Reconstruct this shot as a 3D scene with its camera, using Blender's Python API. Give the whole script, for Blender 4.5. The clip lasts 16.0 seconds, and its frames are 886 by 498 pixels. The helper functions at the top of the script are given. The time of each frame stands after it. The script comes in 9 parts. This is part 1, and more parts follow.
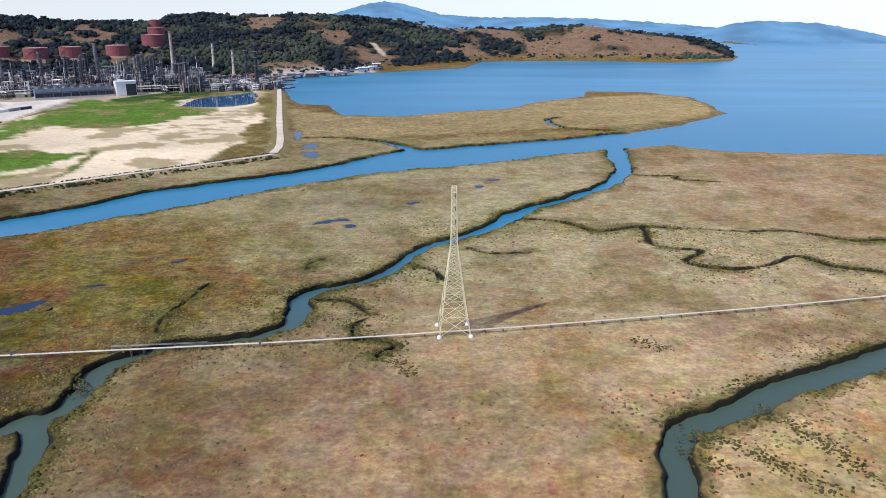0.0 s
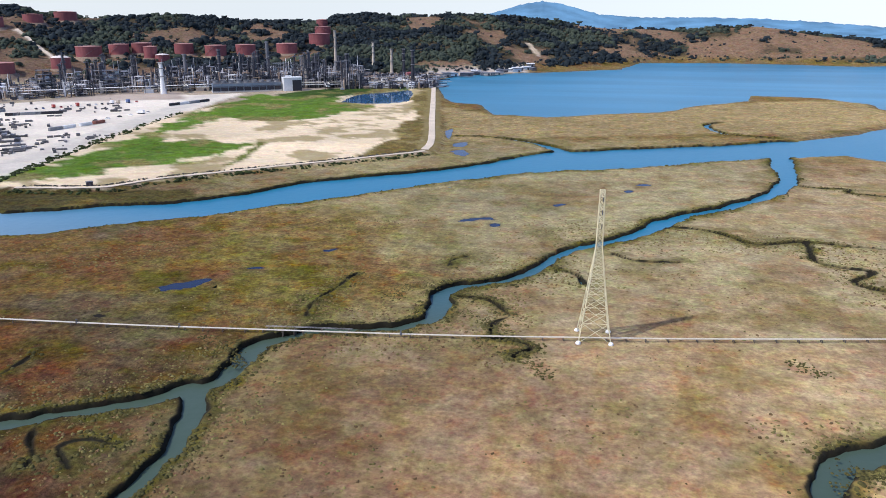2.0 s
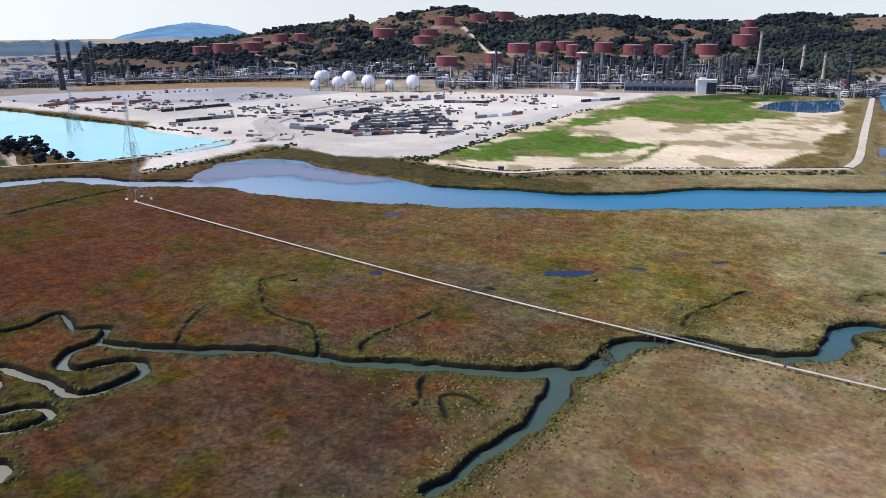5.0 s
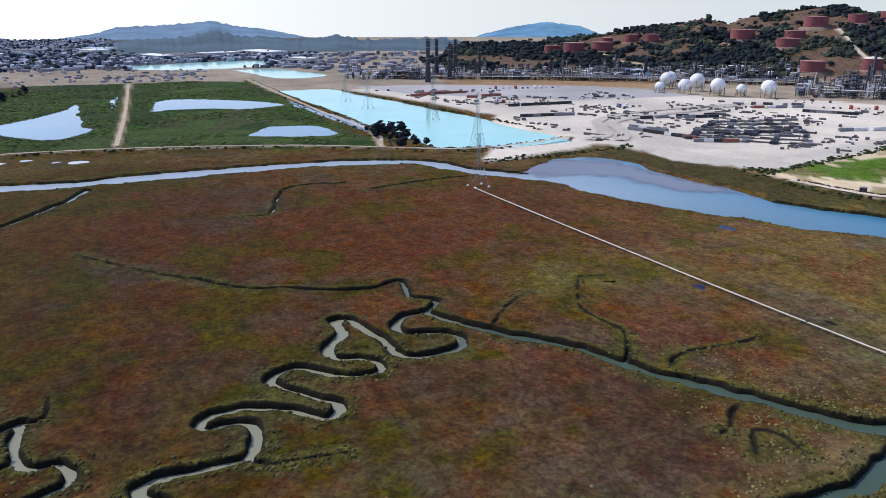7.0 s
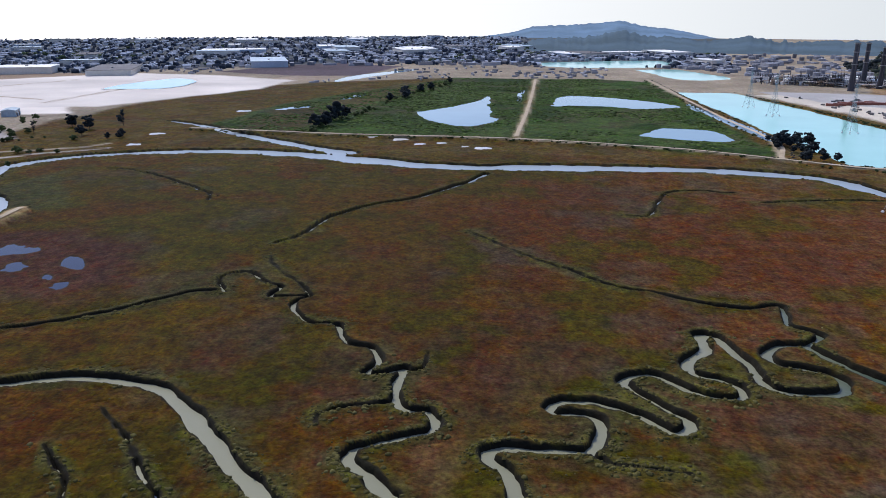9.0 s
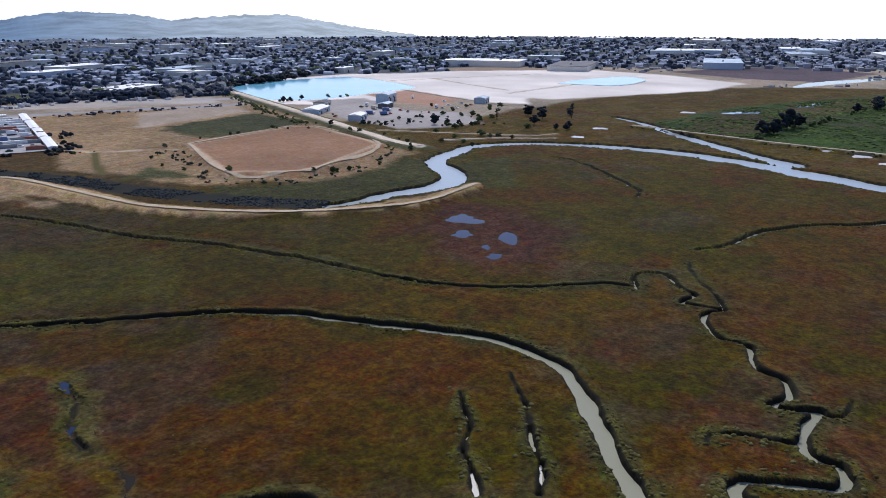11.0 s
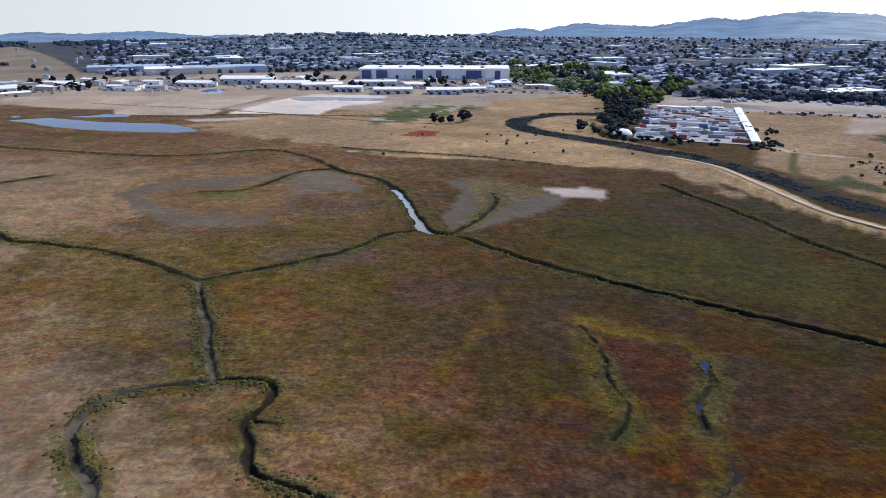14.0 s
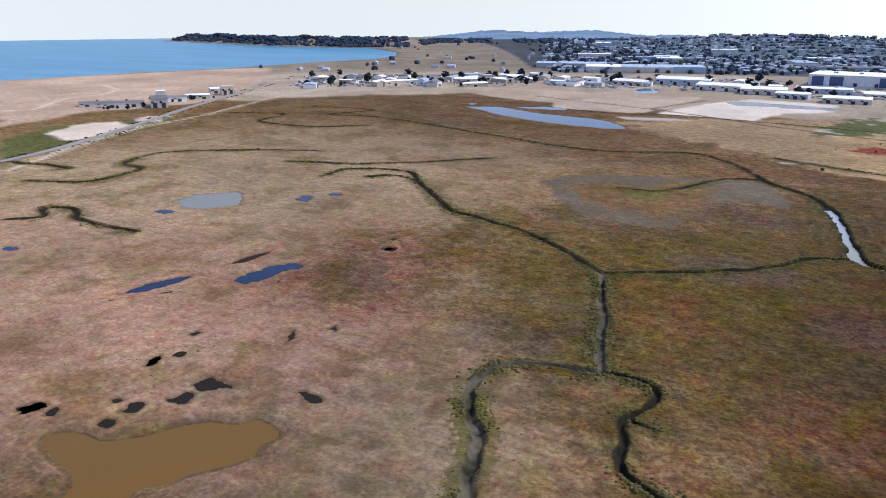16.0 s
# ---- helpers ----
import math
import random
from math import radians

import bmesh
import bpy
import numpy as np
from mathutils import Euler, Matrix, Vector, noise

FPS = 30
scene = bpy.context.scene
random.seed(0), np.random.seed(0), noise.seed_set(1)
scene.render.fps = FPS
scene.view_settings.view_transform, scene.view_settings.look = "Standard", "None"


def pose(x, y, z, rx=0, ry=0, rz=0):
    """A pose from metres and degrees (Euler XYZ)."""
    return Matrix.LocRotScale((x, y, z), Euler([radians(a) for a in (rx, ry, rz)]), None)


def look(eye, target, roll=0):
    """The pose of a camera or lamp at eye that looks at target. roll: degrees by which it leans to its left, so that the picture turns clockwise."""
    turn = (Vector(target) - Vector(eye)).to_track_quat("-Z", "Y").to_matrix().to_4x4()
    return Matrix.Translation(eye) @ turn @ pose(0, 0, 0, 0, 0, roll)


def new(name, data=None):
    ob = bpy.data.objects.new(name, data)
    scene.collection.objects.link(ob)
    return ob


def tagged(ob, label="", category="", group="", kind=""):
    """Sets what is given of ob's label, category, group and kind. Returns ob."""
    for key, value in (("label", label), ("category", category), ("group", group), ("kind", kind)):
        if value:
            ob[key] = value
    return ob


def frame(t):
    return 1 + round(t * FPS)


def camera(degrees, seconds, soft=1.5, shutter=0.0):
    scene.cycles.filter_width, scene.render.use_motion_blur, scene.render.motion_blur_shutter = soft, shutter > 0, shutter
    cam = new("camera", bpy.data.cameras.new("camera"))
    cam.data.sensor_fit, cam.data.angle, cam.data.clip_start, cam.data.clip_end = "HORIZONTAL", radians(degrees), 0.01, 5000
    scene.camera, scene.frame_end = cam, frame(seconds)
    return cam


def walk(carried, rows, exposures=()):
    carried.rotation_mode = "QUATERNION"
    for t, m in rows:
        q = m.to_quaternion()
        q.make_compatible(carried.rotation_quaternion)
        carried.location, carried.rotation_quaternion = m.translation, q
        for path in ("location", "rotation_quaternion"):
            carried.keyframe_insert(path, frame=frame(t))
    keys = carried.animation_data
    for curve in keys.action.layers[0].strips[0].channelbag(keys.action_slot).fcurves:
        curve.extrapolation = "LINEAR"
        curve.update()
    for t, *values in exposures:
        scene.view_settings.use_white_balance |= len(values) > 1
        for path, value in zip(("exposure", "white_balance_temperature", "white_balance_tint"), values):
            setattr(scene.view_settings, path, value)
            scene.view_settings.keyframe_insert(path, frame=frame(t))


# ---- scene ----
# camera: one hovering turn, 90 m over the marsh
cam = camera(61.0, 16.0, soft=0.9)
EYE = (0.0, 0.0, 90.0)
TILT = 72.62
YAWS = [
    (0.0, 0.08), (0.5, 2.15), (1.0, 4.81), (1.5, 8.00), (2.0, 11.46), (2.5, 15.17),
    (3.0, 19.38), (3.5, 24.53), (4.0, 30.21), (4.2, 32.48), (6.3, 57.19), (6.5, 59.82),
    (7.0, 66.82), (7.5, 73.87), (8.0, 81.03), (8.2, 83.88), (10.3, 116.89), (10.5, 120.11),
    (11.0, 128.57), (11.5, 137.08), (12.0, 145.57), (12.5, 154.21), (13.0, 162.29), (13.5, 170.56),
    (14.0, 178.79), (14.5, 186.88), (15.0, 195.02), (15.5, 203.04), (16.0, 210.46),
]
EXPOSURES = [(0.0, 0.12), (4.0, 0.08), (7.0, -0.10), (10.5, -0.25), (12.5, -0.22), (14.5, 0.02), (16.0, 0.12)]
walk(cam, [(t, pose(*EYE, TILT, 0, yaw)) for t, yaw in YAWS], EXPOSURES)

# world and sun: late-summer midday, sun over the south-west
SUN_EL, SUN_DIR = radians(50.0), Vector((-0.80, -0.60, 0.0))
world = bpy.data.worlds.new("sky")
scene.world = world
world.use_nodes = True
wn, wl = world.node_tree.nodes, world.node_tree.links
sky = wn.new("ShaderNodeTexSky")
sky.sky_type, sky.sun_disc = "NISHITA", False
sky.sun_elevation = SUN_EL
sky.sun_rotation = math.atan2(SUN_DIR.x, SUN_DIR.y)
sky.air_density, sky.dust_density, sky.ozone_density = 1.0, 0.8, 2.0
# the sky's horizon tone goes on down to the sea's edge
way, lift = wn.new("ShaderNodeTexCoord"), wn.new("ShaderNodeVectorMath")
lift.operation = "MAXIMUM"
lift.inputs[1].default_value = (-2.0, -2.0, 0.045)
wl.new(way.outputs["Generated"], lift.inputs[0])
wl.new(lift.outputs["Vector"], sky.inputs["Vector"])
haze = wn.new("ShaderNodeVectorMath")
haze.operation = "MULTIPLY"
haze.inputs[1].default_value = (1.09, 1.045, 1.26)
wl.new(sky.outputs["Color"], haze.inputs[0])
wl.new(haze.outputs["Vector"], wn["Background"].inputs["Color"])
wn["Background"].inputs["Strength"].default_value = 0.15
lamp = bpy.data.lights.new("sun", "SUN")
lamp.energy, lamp.angle, lamp.color = 3.4, radians(0.53), (1.0, 0.97, 0.92)
sun = new("sun", lamp)
to_sun = Vector((SUN_DIR.x * math.cos(SUN_EL), SUN_DIR.y * math.cos(SUN_EL), math.sin(SUN_EL)))
sun.matrix_world = look(to_sun * 500, (0, 0, 0))


# ---- materials ----
def material(name, colour, rough=0.8, metal=0.0, vary=0.25, scale=1.0, bump=0.0, spread=0.0, fine=None):
    """A surface with two scales of variation, and a spread of tone from piece to piece."""
    m = bpy.data.materials.new(name)
    m.use_nodes = True
    n, l = m.node_tree.nodes, m.node_tree.links
    b = n["Principled BSDF"]
    b.inputs["Roughness"].default_value, b.inputs["Metallic"].default_value = rough, metal
    if rough >= 0.9:
        b.inputs["Specular IOR Level"].default_value = 0.12
    geo = n.new("ShaderNodeNewGeometry")
    big, small = n.new("ShaderNodeTexNoise"), n.new("ShaderNodeTexNoise")
    big.inputs["Scale"].default_value = scale * 0.15
    big.inputs["Detail"].default_value = 4
    small.inputs["Scale"].default_value = fine or scale * 1.7
    small.inputs["Detail"].default_value = 3
    add = n.new("ShaderNodeMath")
    add.operation = "ADD"
    for k, t in enumerate((big, small)):
        l.new(geo.outputs["Position"], t.inputs["Vector"])
        l.new(t.outputs["Fac"], add.inputs[k])
    ramp = n.new("ShaderNodeMapRange")
    ramp.inputs["From Min"].default_value, ramp.inputs["From Max"].default_value = 0.6, 1.4
    ramp.inputs["To Min"].default_value, ramp.inputs["To Max"].default_value = 1 - vary, 1 + vary
    l.new(add.outputs[0], ramp.inputs["Value"])
    value = ramp.outputs["Result"]
    if spread:
        info, rnd, tot = n.new("ShaderNodeObjectInfo"), n.new("ShaderNodeMapRange"), n.new("ShaderNodeMath")
        isl, mean = n.new("ShaderNodeNewGeometry"), n.new("ShaderNodeMath")
        mean.operation = "ADD"
        l.new(info.outputs["Random"], mean.inputs[0])
        l.new(isl.outputs["Random Per Island"], mean.inputs[1])
        rnd.inputs["From Max"].default_value = 2.0
        rnd.inputs["To Min"].default_value, rnd.inputs["To Max"].default_value = 1 - spread, 1 + spread
        tot.operation = "MULTIPLY"
        l.new(mean.outputs[0], rnd.inputs["Value"])
        l.new(rnd.outputs["Result"], tot.inputs[0])
        l.new(value, tot.inputs[1])
        value = tot.outputs[0]
    mul = n.new("ShaderNodeVectorMath")
    mul.operation = "SCALE"
    mul.inputs[0].default_value = colour
    l.new(value, mul.inputs["Scale"])
    l.new(mul.outputs["Vector"], b.inputs["Base Color"])
    if bump:
        bp = n.new("ShaderNodeBump")
        bp.inputs["Strength"].default_value, bp.inputs["Distance"].default_value = bump, 0.3 / scale
        l.new(add.outputs[0], bp.inputs["Height"])
        l.new(bp.outputs["Normal"], b.inputs["Normal"])
    return m


def ground_material():
    m = bpy.data.materials.new("ground cover")
    m.use_nodes = True
    n, l = m.node_tree.nodes, m.node_tree.links
    b = n["Principled BSDF"]
    b.inputs["Roughness"].default_value = 0.95
    b.inputs["Specular IOR Level"].default_value = 0.1
    tint, veg, geo = n.new("ShaderNodeAttribute"), n.new("ShaderNodeAttribute"), n.new("ShaderNodeNewGeometry")
    tint.attribute_name, veg.attribute_name = "tint", "veg"

    def tex(scale, detail, rough=0.55):
        t = n.new("ShaderNodeTexNoise")
        t.inputs["Scale"].default_value, t.inputs["Detail"].default_value, t.inputs["Roughness"].default_value = scale, detail, rough
        l.new(geo.outputs["Position"], t.inputs["Vector"])
        return t.outputs["Fac"]

    def spread(value, lo, hi, a, c):
        t = n.new("ShaderNodeMapRange")
        for k, v in zip(("From Min", "From Max", "To Min", "To Max"), (lo, hi, a, c)):
            t.inputs[k].default_value = v
        l.new(value, t.inputs["Value"])
        return t.outputs["Result"]

    def op(kind, a, c):
        t = n.new("ShaderNodeMath")
        t.operation = kind
        for k, v in enumerate((a, c)):
            if isinstance(v, (int, float)):
                t.inputs[k].default_value = v
            else:
                l.new(v, t.inputs[k])
        return t.outputs[0]

    tuft, clump, patch = tex(0.75, 3, 0.65), tex(0.2, 4, 0.65), tex(0.05, 4)
    shade = op("MULTIPLY", spread(tuft, 0.3, 0.7, 0.52, 1.42), spread(clump, 0.32, 0.68, 0.60, 1.38))
    shade = op("MULTIPLY", shade, spread(patch, 0.3, 0.7, 0.78, 1.20))
    amount = op("ADD", op("MULTIPLY", op("SUBTRACT", shade, 1.0), veg.outputs["Fac"]), 1.0)

    def drift(base, scale, lo, hi, strength, factors):
        """Ragged stands of another plant: the cover's colour times the given factors."""
        mix = n.new("ShaderNodeMix")
        mix.data_type, mix.blend_type = "RGBA", "MULTIPLY"
        l.new(op("MULTIPLY", spread(tex(scale, 6, 0.72), lo, hi, 0.0, strength), veg.outputs["Fac"]), mix.inputs["Factor"])
        l.new(base, mix.inputs["A"])
        mix.inputs["B"].default_value = (*factors, 1)
        return mix.outputs["Result"]

    cover = drift(tint.outputs["Color"], 0.085, 0.50, 0.60, 0.75, (0.76, 0.94, 0.64))
    cover = drift(cover, 0.11, 0.53, 0.63, 0.7, (1.12, 0.74, 0.70))
    cover = drift(cover, 0.27, 0.54, 0.62, 0.55, (0.62, 0.66, 0.56))
    cover = drift(cover, 0.85, 0.55, 0.63, 0.5, (0.52, 0.58, 0.52))
    hue = n.new("ShaderNodeHueSaturation")
    l.new(spread(tex(0.4, 5, 0.7), 0.3, 0.7, 0.472, 0.526), hue.inputs["Hue"])
    l.new(spread(tex(0.09, 5, 0.65), 0.3, 0.7, 0.97, 1.22), hue.inputs["Saturation"])
    l.new(cover, hue.inputs["Color"])
    l.new(amount, hue.inputs["Value"])
    l.new(hue.outputs["Color"], b.inputs["Base Color"])
    bp = n.new("ShaderNodeBump")
    bp.inputs["Distance"].default_value = 0.5
    l.new(veg.outputs["Fac"], b.inputs["Diffuse Roughness"])
    l.new(op("MULTIPLY", veg.outputs["Fac"], 0.9), bp.inputs["Strength"])
    l.new(op("ADD", tuft, op("MULTIPLY", clump, 2.0)), bp.inputs["Height"])
    l.new(bp.outputs["Normal"], b.inputs["Normal"])
    return m


def water_material(name, near, far=None, silt=None, pale=None, rough=0.07, ripple=0.12, size=0.6):
    """Water; silt is the tone of the muddy upper creeks, far that of the open bay, pale the sky's reflection put into
    the colour.
    """
    m = bpy.data.materials.new(name)
    m.use_nodes = True
    n, l = m.node_tree.nodes, m.node_tree.links
    b = n["Principled BSDF"]
    b.inputs["Roughness"].default_value, b.inputs["IOR"].default_value = rough, 1.33
    b.inputs["Specular IOR Level"].default_value = 0.3 if far else 0.1 if rough > 0.5 else 0.16
    geo = n.new("ShaderNodeNewGeometry")
    big = n.new("ShaderNodeTexNoise")
    big.inputs["Scale"].default_value, big.inputs["Detail"].default_value = 0.012, 5
    l.new(geo.outputs["Position"], big.inputs["Vector"])

    def mix(factor, a, c):
        t = n.new("ShaderNodeMix")
        t.data_type = "RGBA"
        l.new(factor, t.inputs["Factor"])
        for key, v in (("A", a), ("B", c)):
            if isinstance(v, tuple):
                t.inputs[key].default_value = (*v, 1)
            else:
                l.new(v, t.inputs[key])
        return t.outputs["Result"]

    def step(value, lo, hi):
        add, cut = n.new("ShaderNodeMath"), n.new("ShaderNodeMapRange")
        add.operation = "MULTIPLY_ADD"
        add.inputs[1].default_value = 50.0
        l.new(big.outputs["Fac"], add.inputs[0])
        l.new(value, add.inputs[2])
        cut.inputs["From Min"].default_value, cut.inputs["From Max"].default_value = lo + 25, hi + 25
        l.new(add.outputs[0], cut.inputs["Value"])
        return cut.outputs["Result"]

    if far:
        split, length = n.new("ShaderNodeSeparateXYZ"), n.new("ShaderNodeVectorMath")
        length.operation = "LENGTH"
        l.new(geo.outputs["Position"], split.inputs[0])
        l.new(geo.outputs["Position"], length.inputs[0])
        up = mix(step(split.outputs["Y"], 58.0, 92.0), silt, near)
        # sky reflection painted in as a paler tone beyond 300 m
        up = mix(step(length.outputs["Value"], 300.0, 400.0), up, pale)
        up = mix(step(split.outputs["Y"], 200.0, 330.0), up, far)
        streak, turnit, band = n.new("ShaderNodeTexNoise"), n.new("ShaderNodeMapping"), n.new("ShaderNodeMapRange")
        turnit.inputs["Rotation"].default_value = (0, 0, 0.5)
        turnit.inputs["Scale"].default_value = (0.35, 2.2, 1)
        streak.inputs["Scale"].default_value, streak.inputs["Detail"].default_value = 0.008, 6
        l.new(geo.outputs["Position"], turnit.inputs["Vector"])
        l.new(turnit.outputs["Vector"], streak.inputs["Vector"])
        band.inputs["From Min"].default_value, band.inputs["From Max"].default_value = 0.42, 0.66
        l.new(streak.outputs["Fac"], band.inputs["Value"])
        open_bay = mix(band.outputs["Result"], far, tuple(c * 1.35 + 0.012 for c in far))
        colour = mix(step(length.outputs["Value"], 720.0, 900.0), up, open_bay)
    else:
        colour = mix(big.outputs["Fac"], near, tuple(c * 1.5 for c in near))
    l.new(colour, b.inputs["Base Color"])
    wave = n.new("ShaderNodeTexNoise")
    wave.inputs["Scale"].default_value, wave.inputs["Detail"].default_value = size, 4
    l.new(geo.outputs["Position"], wave.inputs["Vector"])
    bp = n.new("ShaderNodeBump")
    bp.inputs["Strength"].default_value, bp.inputs["Distance"].default_value = ripple, 0.2
    l.new(wave.outputs["Fac"], bp.inputs["Height"])
    l.new(bp.outputs["Normal"], b.inputs["Normal"])
    return m


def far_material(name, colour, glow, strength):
    """Distance: forest and grass with haze added as blue glow, paler towards the sun."""
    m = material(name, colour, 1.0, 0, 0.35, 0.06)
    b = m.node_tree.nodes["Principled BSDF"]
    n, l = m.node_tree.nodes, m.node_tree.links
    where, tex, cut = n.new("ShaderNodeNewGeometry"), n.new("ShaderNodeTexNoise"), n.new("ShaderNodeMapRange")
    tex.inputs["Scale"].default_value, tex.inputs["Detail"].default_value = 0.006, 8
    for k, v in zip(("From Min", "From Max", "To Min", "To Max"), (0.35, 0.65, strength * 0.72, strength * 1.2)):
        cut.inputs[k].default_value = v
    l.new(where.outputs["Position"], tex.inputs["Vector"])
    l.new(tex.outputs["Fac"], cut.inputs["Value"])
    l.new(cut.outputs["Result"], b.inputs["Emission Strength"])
    # emitted haze colour, blended to near white towards the sun
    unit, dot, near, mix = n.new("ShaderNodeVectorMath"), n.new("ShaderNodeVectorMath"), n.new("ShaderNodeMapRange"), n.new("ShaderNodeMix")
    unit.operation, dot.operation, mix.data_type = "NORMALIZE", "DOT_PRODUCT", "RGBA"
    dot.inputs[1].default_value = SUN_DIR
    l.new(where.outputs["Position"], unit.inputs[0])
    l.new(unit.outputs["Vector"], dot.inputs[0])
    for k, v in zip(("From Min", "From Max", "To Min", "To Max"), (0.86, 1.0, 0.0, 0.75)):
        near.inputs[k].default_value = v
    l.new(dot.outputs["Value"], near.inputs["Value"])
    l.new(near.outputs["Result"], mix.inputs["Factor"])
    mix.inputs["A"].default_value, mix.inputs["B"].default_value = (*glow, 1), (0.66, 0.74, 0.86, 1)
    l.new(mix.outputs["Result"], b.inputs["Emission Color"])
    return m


GROUND = ground_material()
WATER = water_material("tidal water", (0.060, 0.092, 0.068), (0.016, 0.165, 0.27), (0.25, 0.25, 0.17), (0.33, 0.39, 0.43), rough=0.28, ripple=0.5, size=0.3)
POND = water_material("pond water", (0.010, 0.018, 0.042), rough=0.04, ripple=0.03)
BROWN = water_material("silty pond water", (0.120, 0.066, 0.018), rough=0.06, ripple=0.03)
MUDPOOL = water_material("black mud pool", (0.016, 0.013, 0.010), rough=0.7, ripple=0.1)
MUDFLAT = water_material("thin water over a mudflat", (0.17, 0.185, 0.225), rough=0.35, ripple=0.1)
GREYPOND = water_material("grey settling pond", (0.15, 0.145, 0.115), rough=0.2, ripple=0.03)
TEAL = water_material("treatment lagoon water", (0.29, 0.55, 0.50), rough=0.1, ripple=0.05)
BASIN = water_material("blue basin water", (0.16, 0.42, 0.55), rough=0.1, ripple=0.05)

# ---- plan: metres, x east of the first view, y ahead ----
# creeks: x, y, width
CREEKS = {}
CREEKS["castro"] = [(-474, -104, 26), (-461, -66, 20.9), (-455, -32, 20.9), (-458, 2, 23.1), (-461, 37, 23.5), (-462, 73, 22.1), (-461, 109, 20.8), (-454, 144, 19),
    (-439, 175, 18.3), (-408, 189, 15.6), (-384, 207, 19.6), (-357, 229, 20.5), (-325, 239, 28.2), (-296, 257, 38.8), (-273, 275, 46), (-246, 287, 42.6),
    (-222, 304, 42), (-197, 318, 34.3), (-175, 338, 38.6), (-154, 361, 39), (-131, 385, 41), (-76, 432, 36.4), (-47, 460, 39.8), (-13, 486, 70.1),
    (25, 505, 59.7), (65, 527, 55), (109, 548, 54.6), (143, 567, 62.4)]
CREEKS["green_creek"] = [(119, 519, 15), (108, 447, 10.7), (89, 406, 9.1), (65, 376, 7.7), (42, 355, 8.2), (30, 337, 10.3), (16, 315, 8), (2, 300, 7.4),
    (-8, 291, 6.4), (-16, 272, 5.8), (-22, 257, 7.2), (-31, 248, 5.9), (-42, 241, 7.2), (-47, 234, 7.7), (-46, 223, 7.1), (-47, 212, 6.5),
    (-53, 204, 5.6), (-65, 200, 5), (-76, 196, 5.5), (-83, 191, 5.7), (-90, 182, 7.9), (-91, 172, 7.7), (-90, 162, 7.6), (-93, 154, 7.2),
    (-90, 143, 6.5), (-86, 131, 5.7), (-86, 121, 4.9), (-87, 111, 4.4), (-86, 103, 3.3), (-87, 93, 4.1)]
CREEKS["castro_upper"] = [(-499, -119, 17), (-514, -143, 16), (-531, -169, 15), (-554, -199, 14), (-581, -234, 13), (-614, -269, 11), (-638, -308, 8)]
CREEKS["castro_lower"] = [(-478, -112, 24), (-490, -156, 20), (-496, -199, 19), (-489, -240, 17), (-474, -280, 16), (-453, -305, 15), (-426, -316, 15), (-393, -309, 15),
    (-368, -299, 15), (-353, -278, 16), (-338, -261, 17), (-319, -254, 17), (-300, -256, 16), (-277, -262, 14), (-262, -262, 11), (-243, -269, 9)]
CREEKS["west_branch"] = [(-96, 155, 7.5), (-102, 148, 7), (-113, 141, 6.6), (-126, 133, 6.3), (-138, 124, 6), (-143, 121, 5.6), (-159, 114, 5.4), (-174, 104, 5.2),
    (-188, 92, 5), (-198, 86, 4.8), (-206, 82, 4.6)]
CREEKS["meander_a"] = [(-206, 82, 4.5), (-204, 74, 4.5), (-198, 70, 4.4), (-192, 72, 4.4), (-189, 81, 4.3), (-183, 84, 4.3), (-178, 82, 4.2), (-176, 73, 4.2),
    (-178, 65, 4.2), (-183, 63, 4.1), (-191, 63, 4.1), (-199, 61, 4), (-209, 58, 4), (-211, 53, 3.9), (-200, 53, 3.9), (-192, 47, 3.8),
    (-185, 47, 3.8), (-181, 54, 3.8), (-175, 57, 3.7), (-172, 53, 3.7), (-174, 45, 3.6), (-182, 37, 3.6), (-182, 31, 3.5), (-178, 28, 3.5)]
CREEKS["meander_b"] = [(-178, 28, 3.5), (-172, 31, 3.5), (-164, 37, 3.5), (-160, 41, 3.6), (-156, 39, 3.6), (-155, 35, 3.6), (-162, 29, 3.6), (-166, 20, 3.7),
    (-166, 12, 3.7), (-162, 8, 3.7), (-160, 10, 3.7), (-160, 18, 3.8), (-156, 20, 3.8), (-148, 18, 3.8), (-145, 16, 3.8), (-144, 5, 3.9),
    (-144, -2, 3.9), (-142, -5, 3.9), (-138, -4, 3.9), (-134, 0, 4), (-126, 1, 4), (-121, 2, 4)]
CREEKS["meander_head"] = [(-206, 82, 3), (-214, 89, 2.9), (-220, 82, 2.9), (-236, 85, 2.8), (-233, 74, 2.8), (-236, 60, 2.2), (-242, 49, 1.9), (-252, 30, 1.6),
    (-266, 19, 1.5), (-272, 11, 1.4), (-299, -11, 1.2), (-313, -21, 0.9)]
CREEKS["side_cut"] = [(-145, 16, 2), (-140, 20, 1.5), (-139, 27, 1.1), (-138, 36, 0.6)]
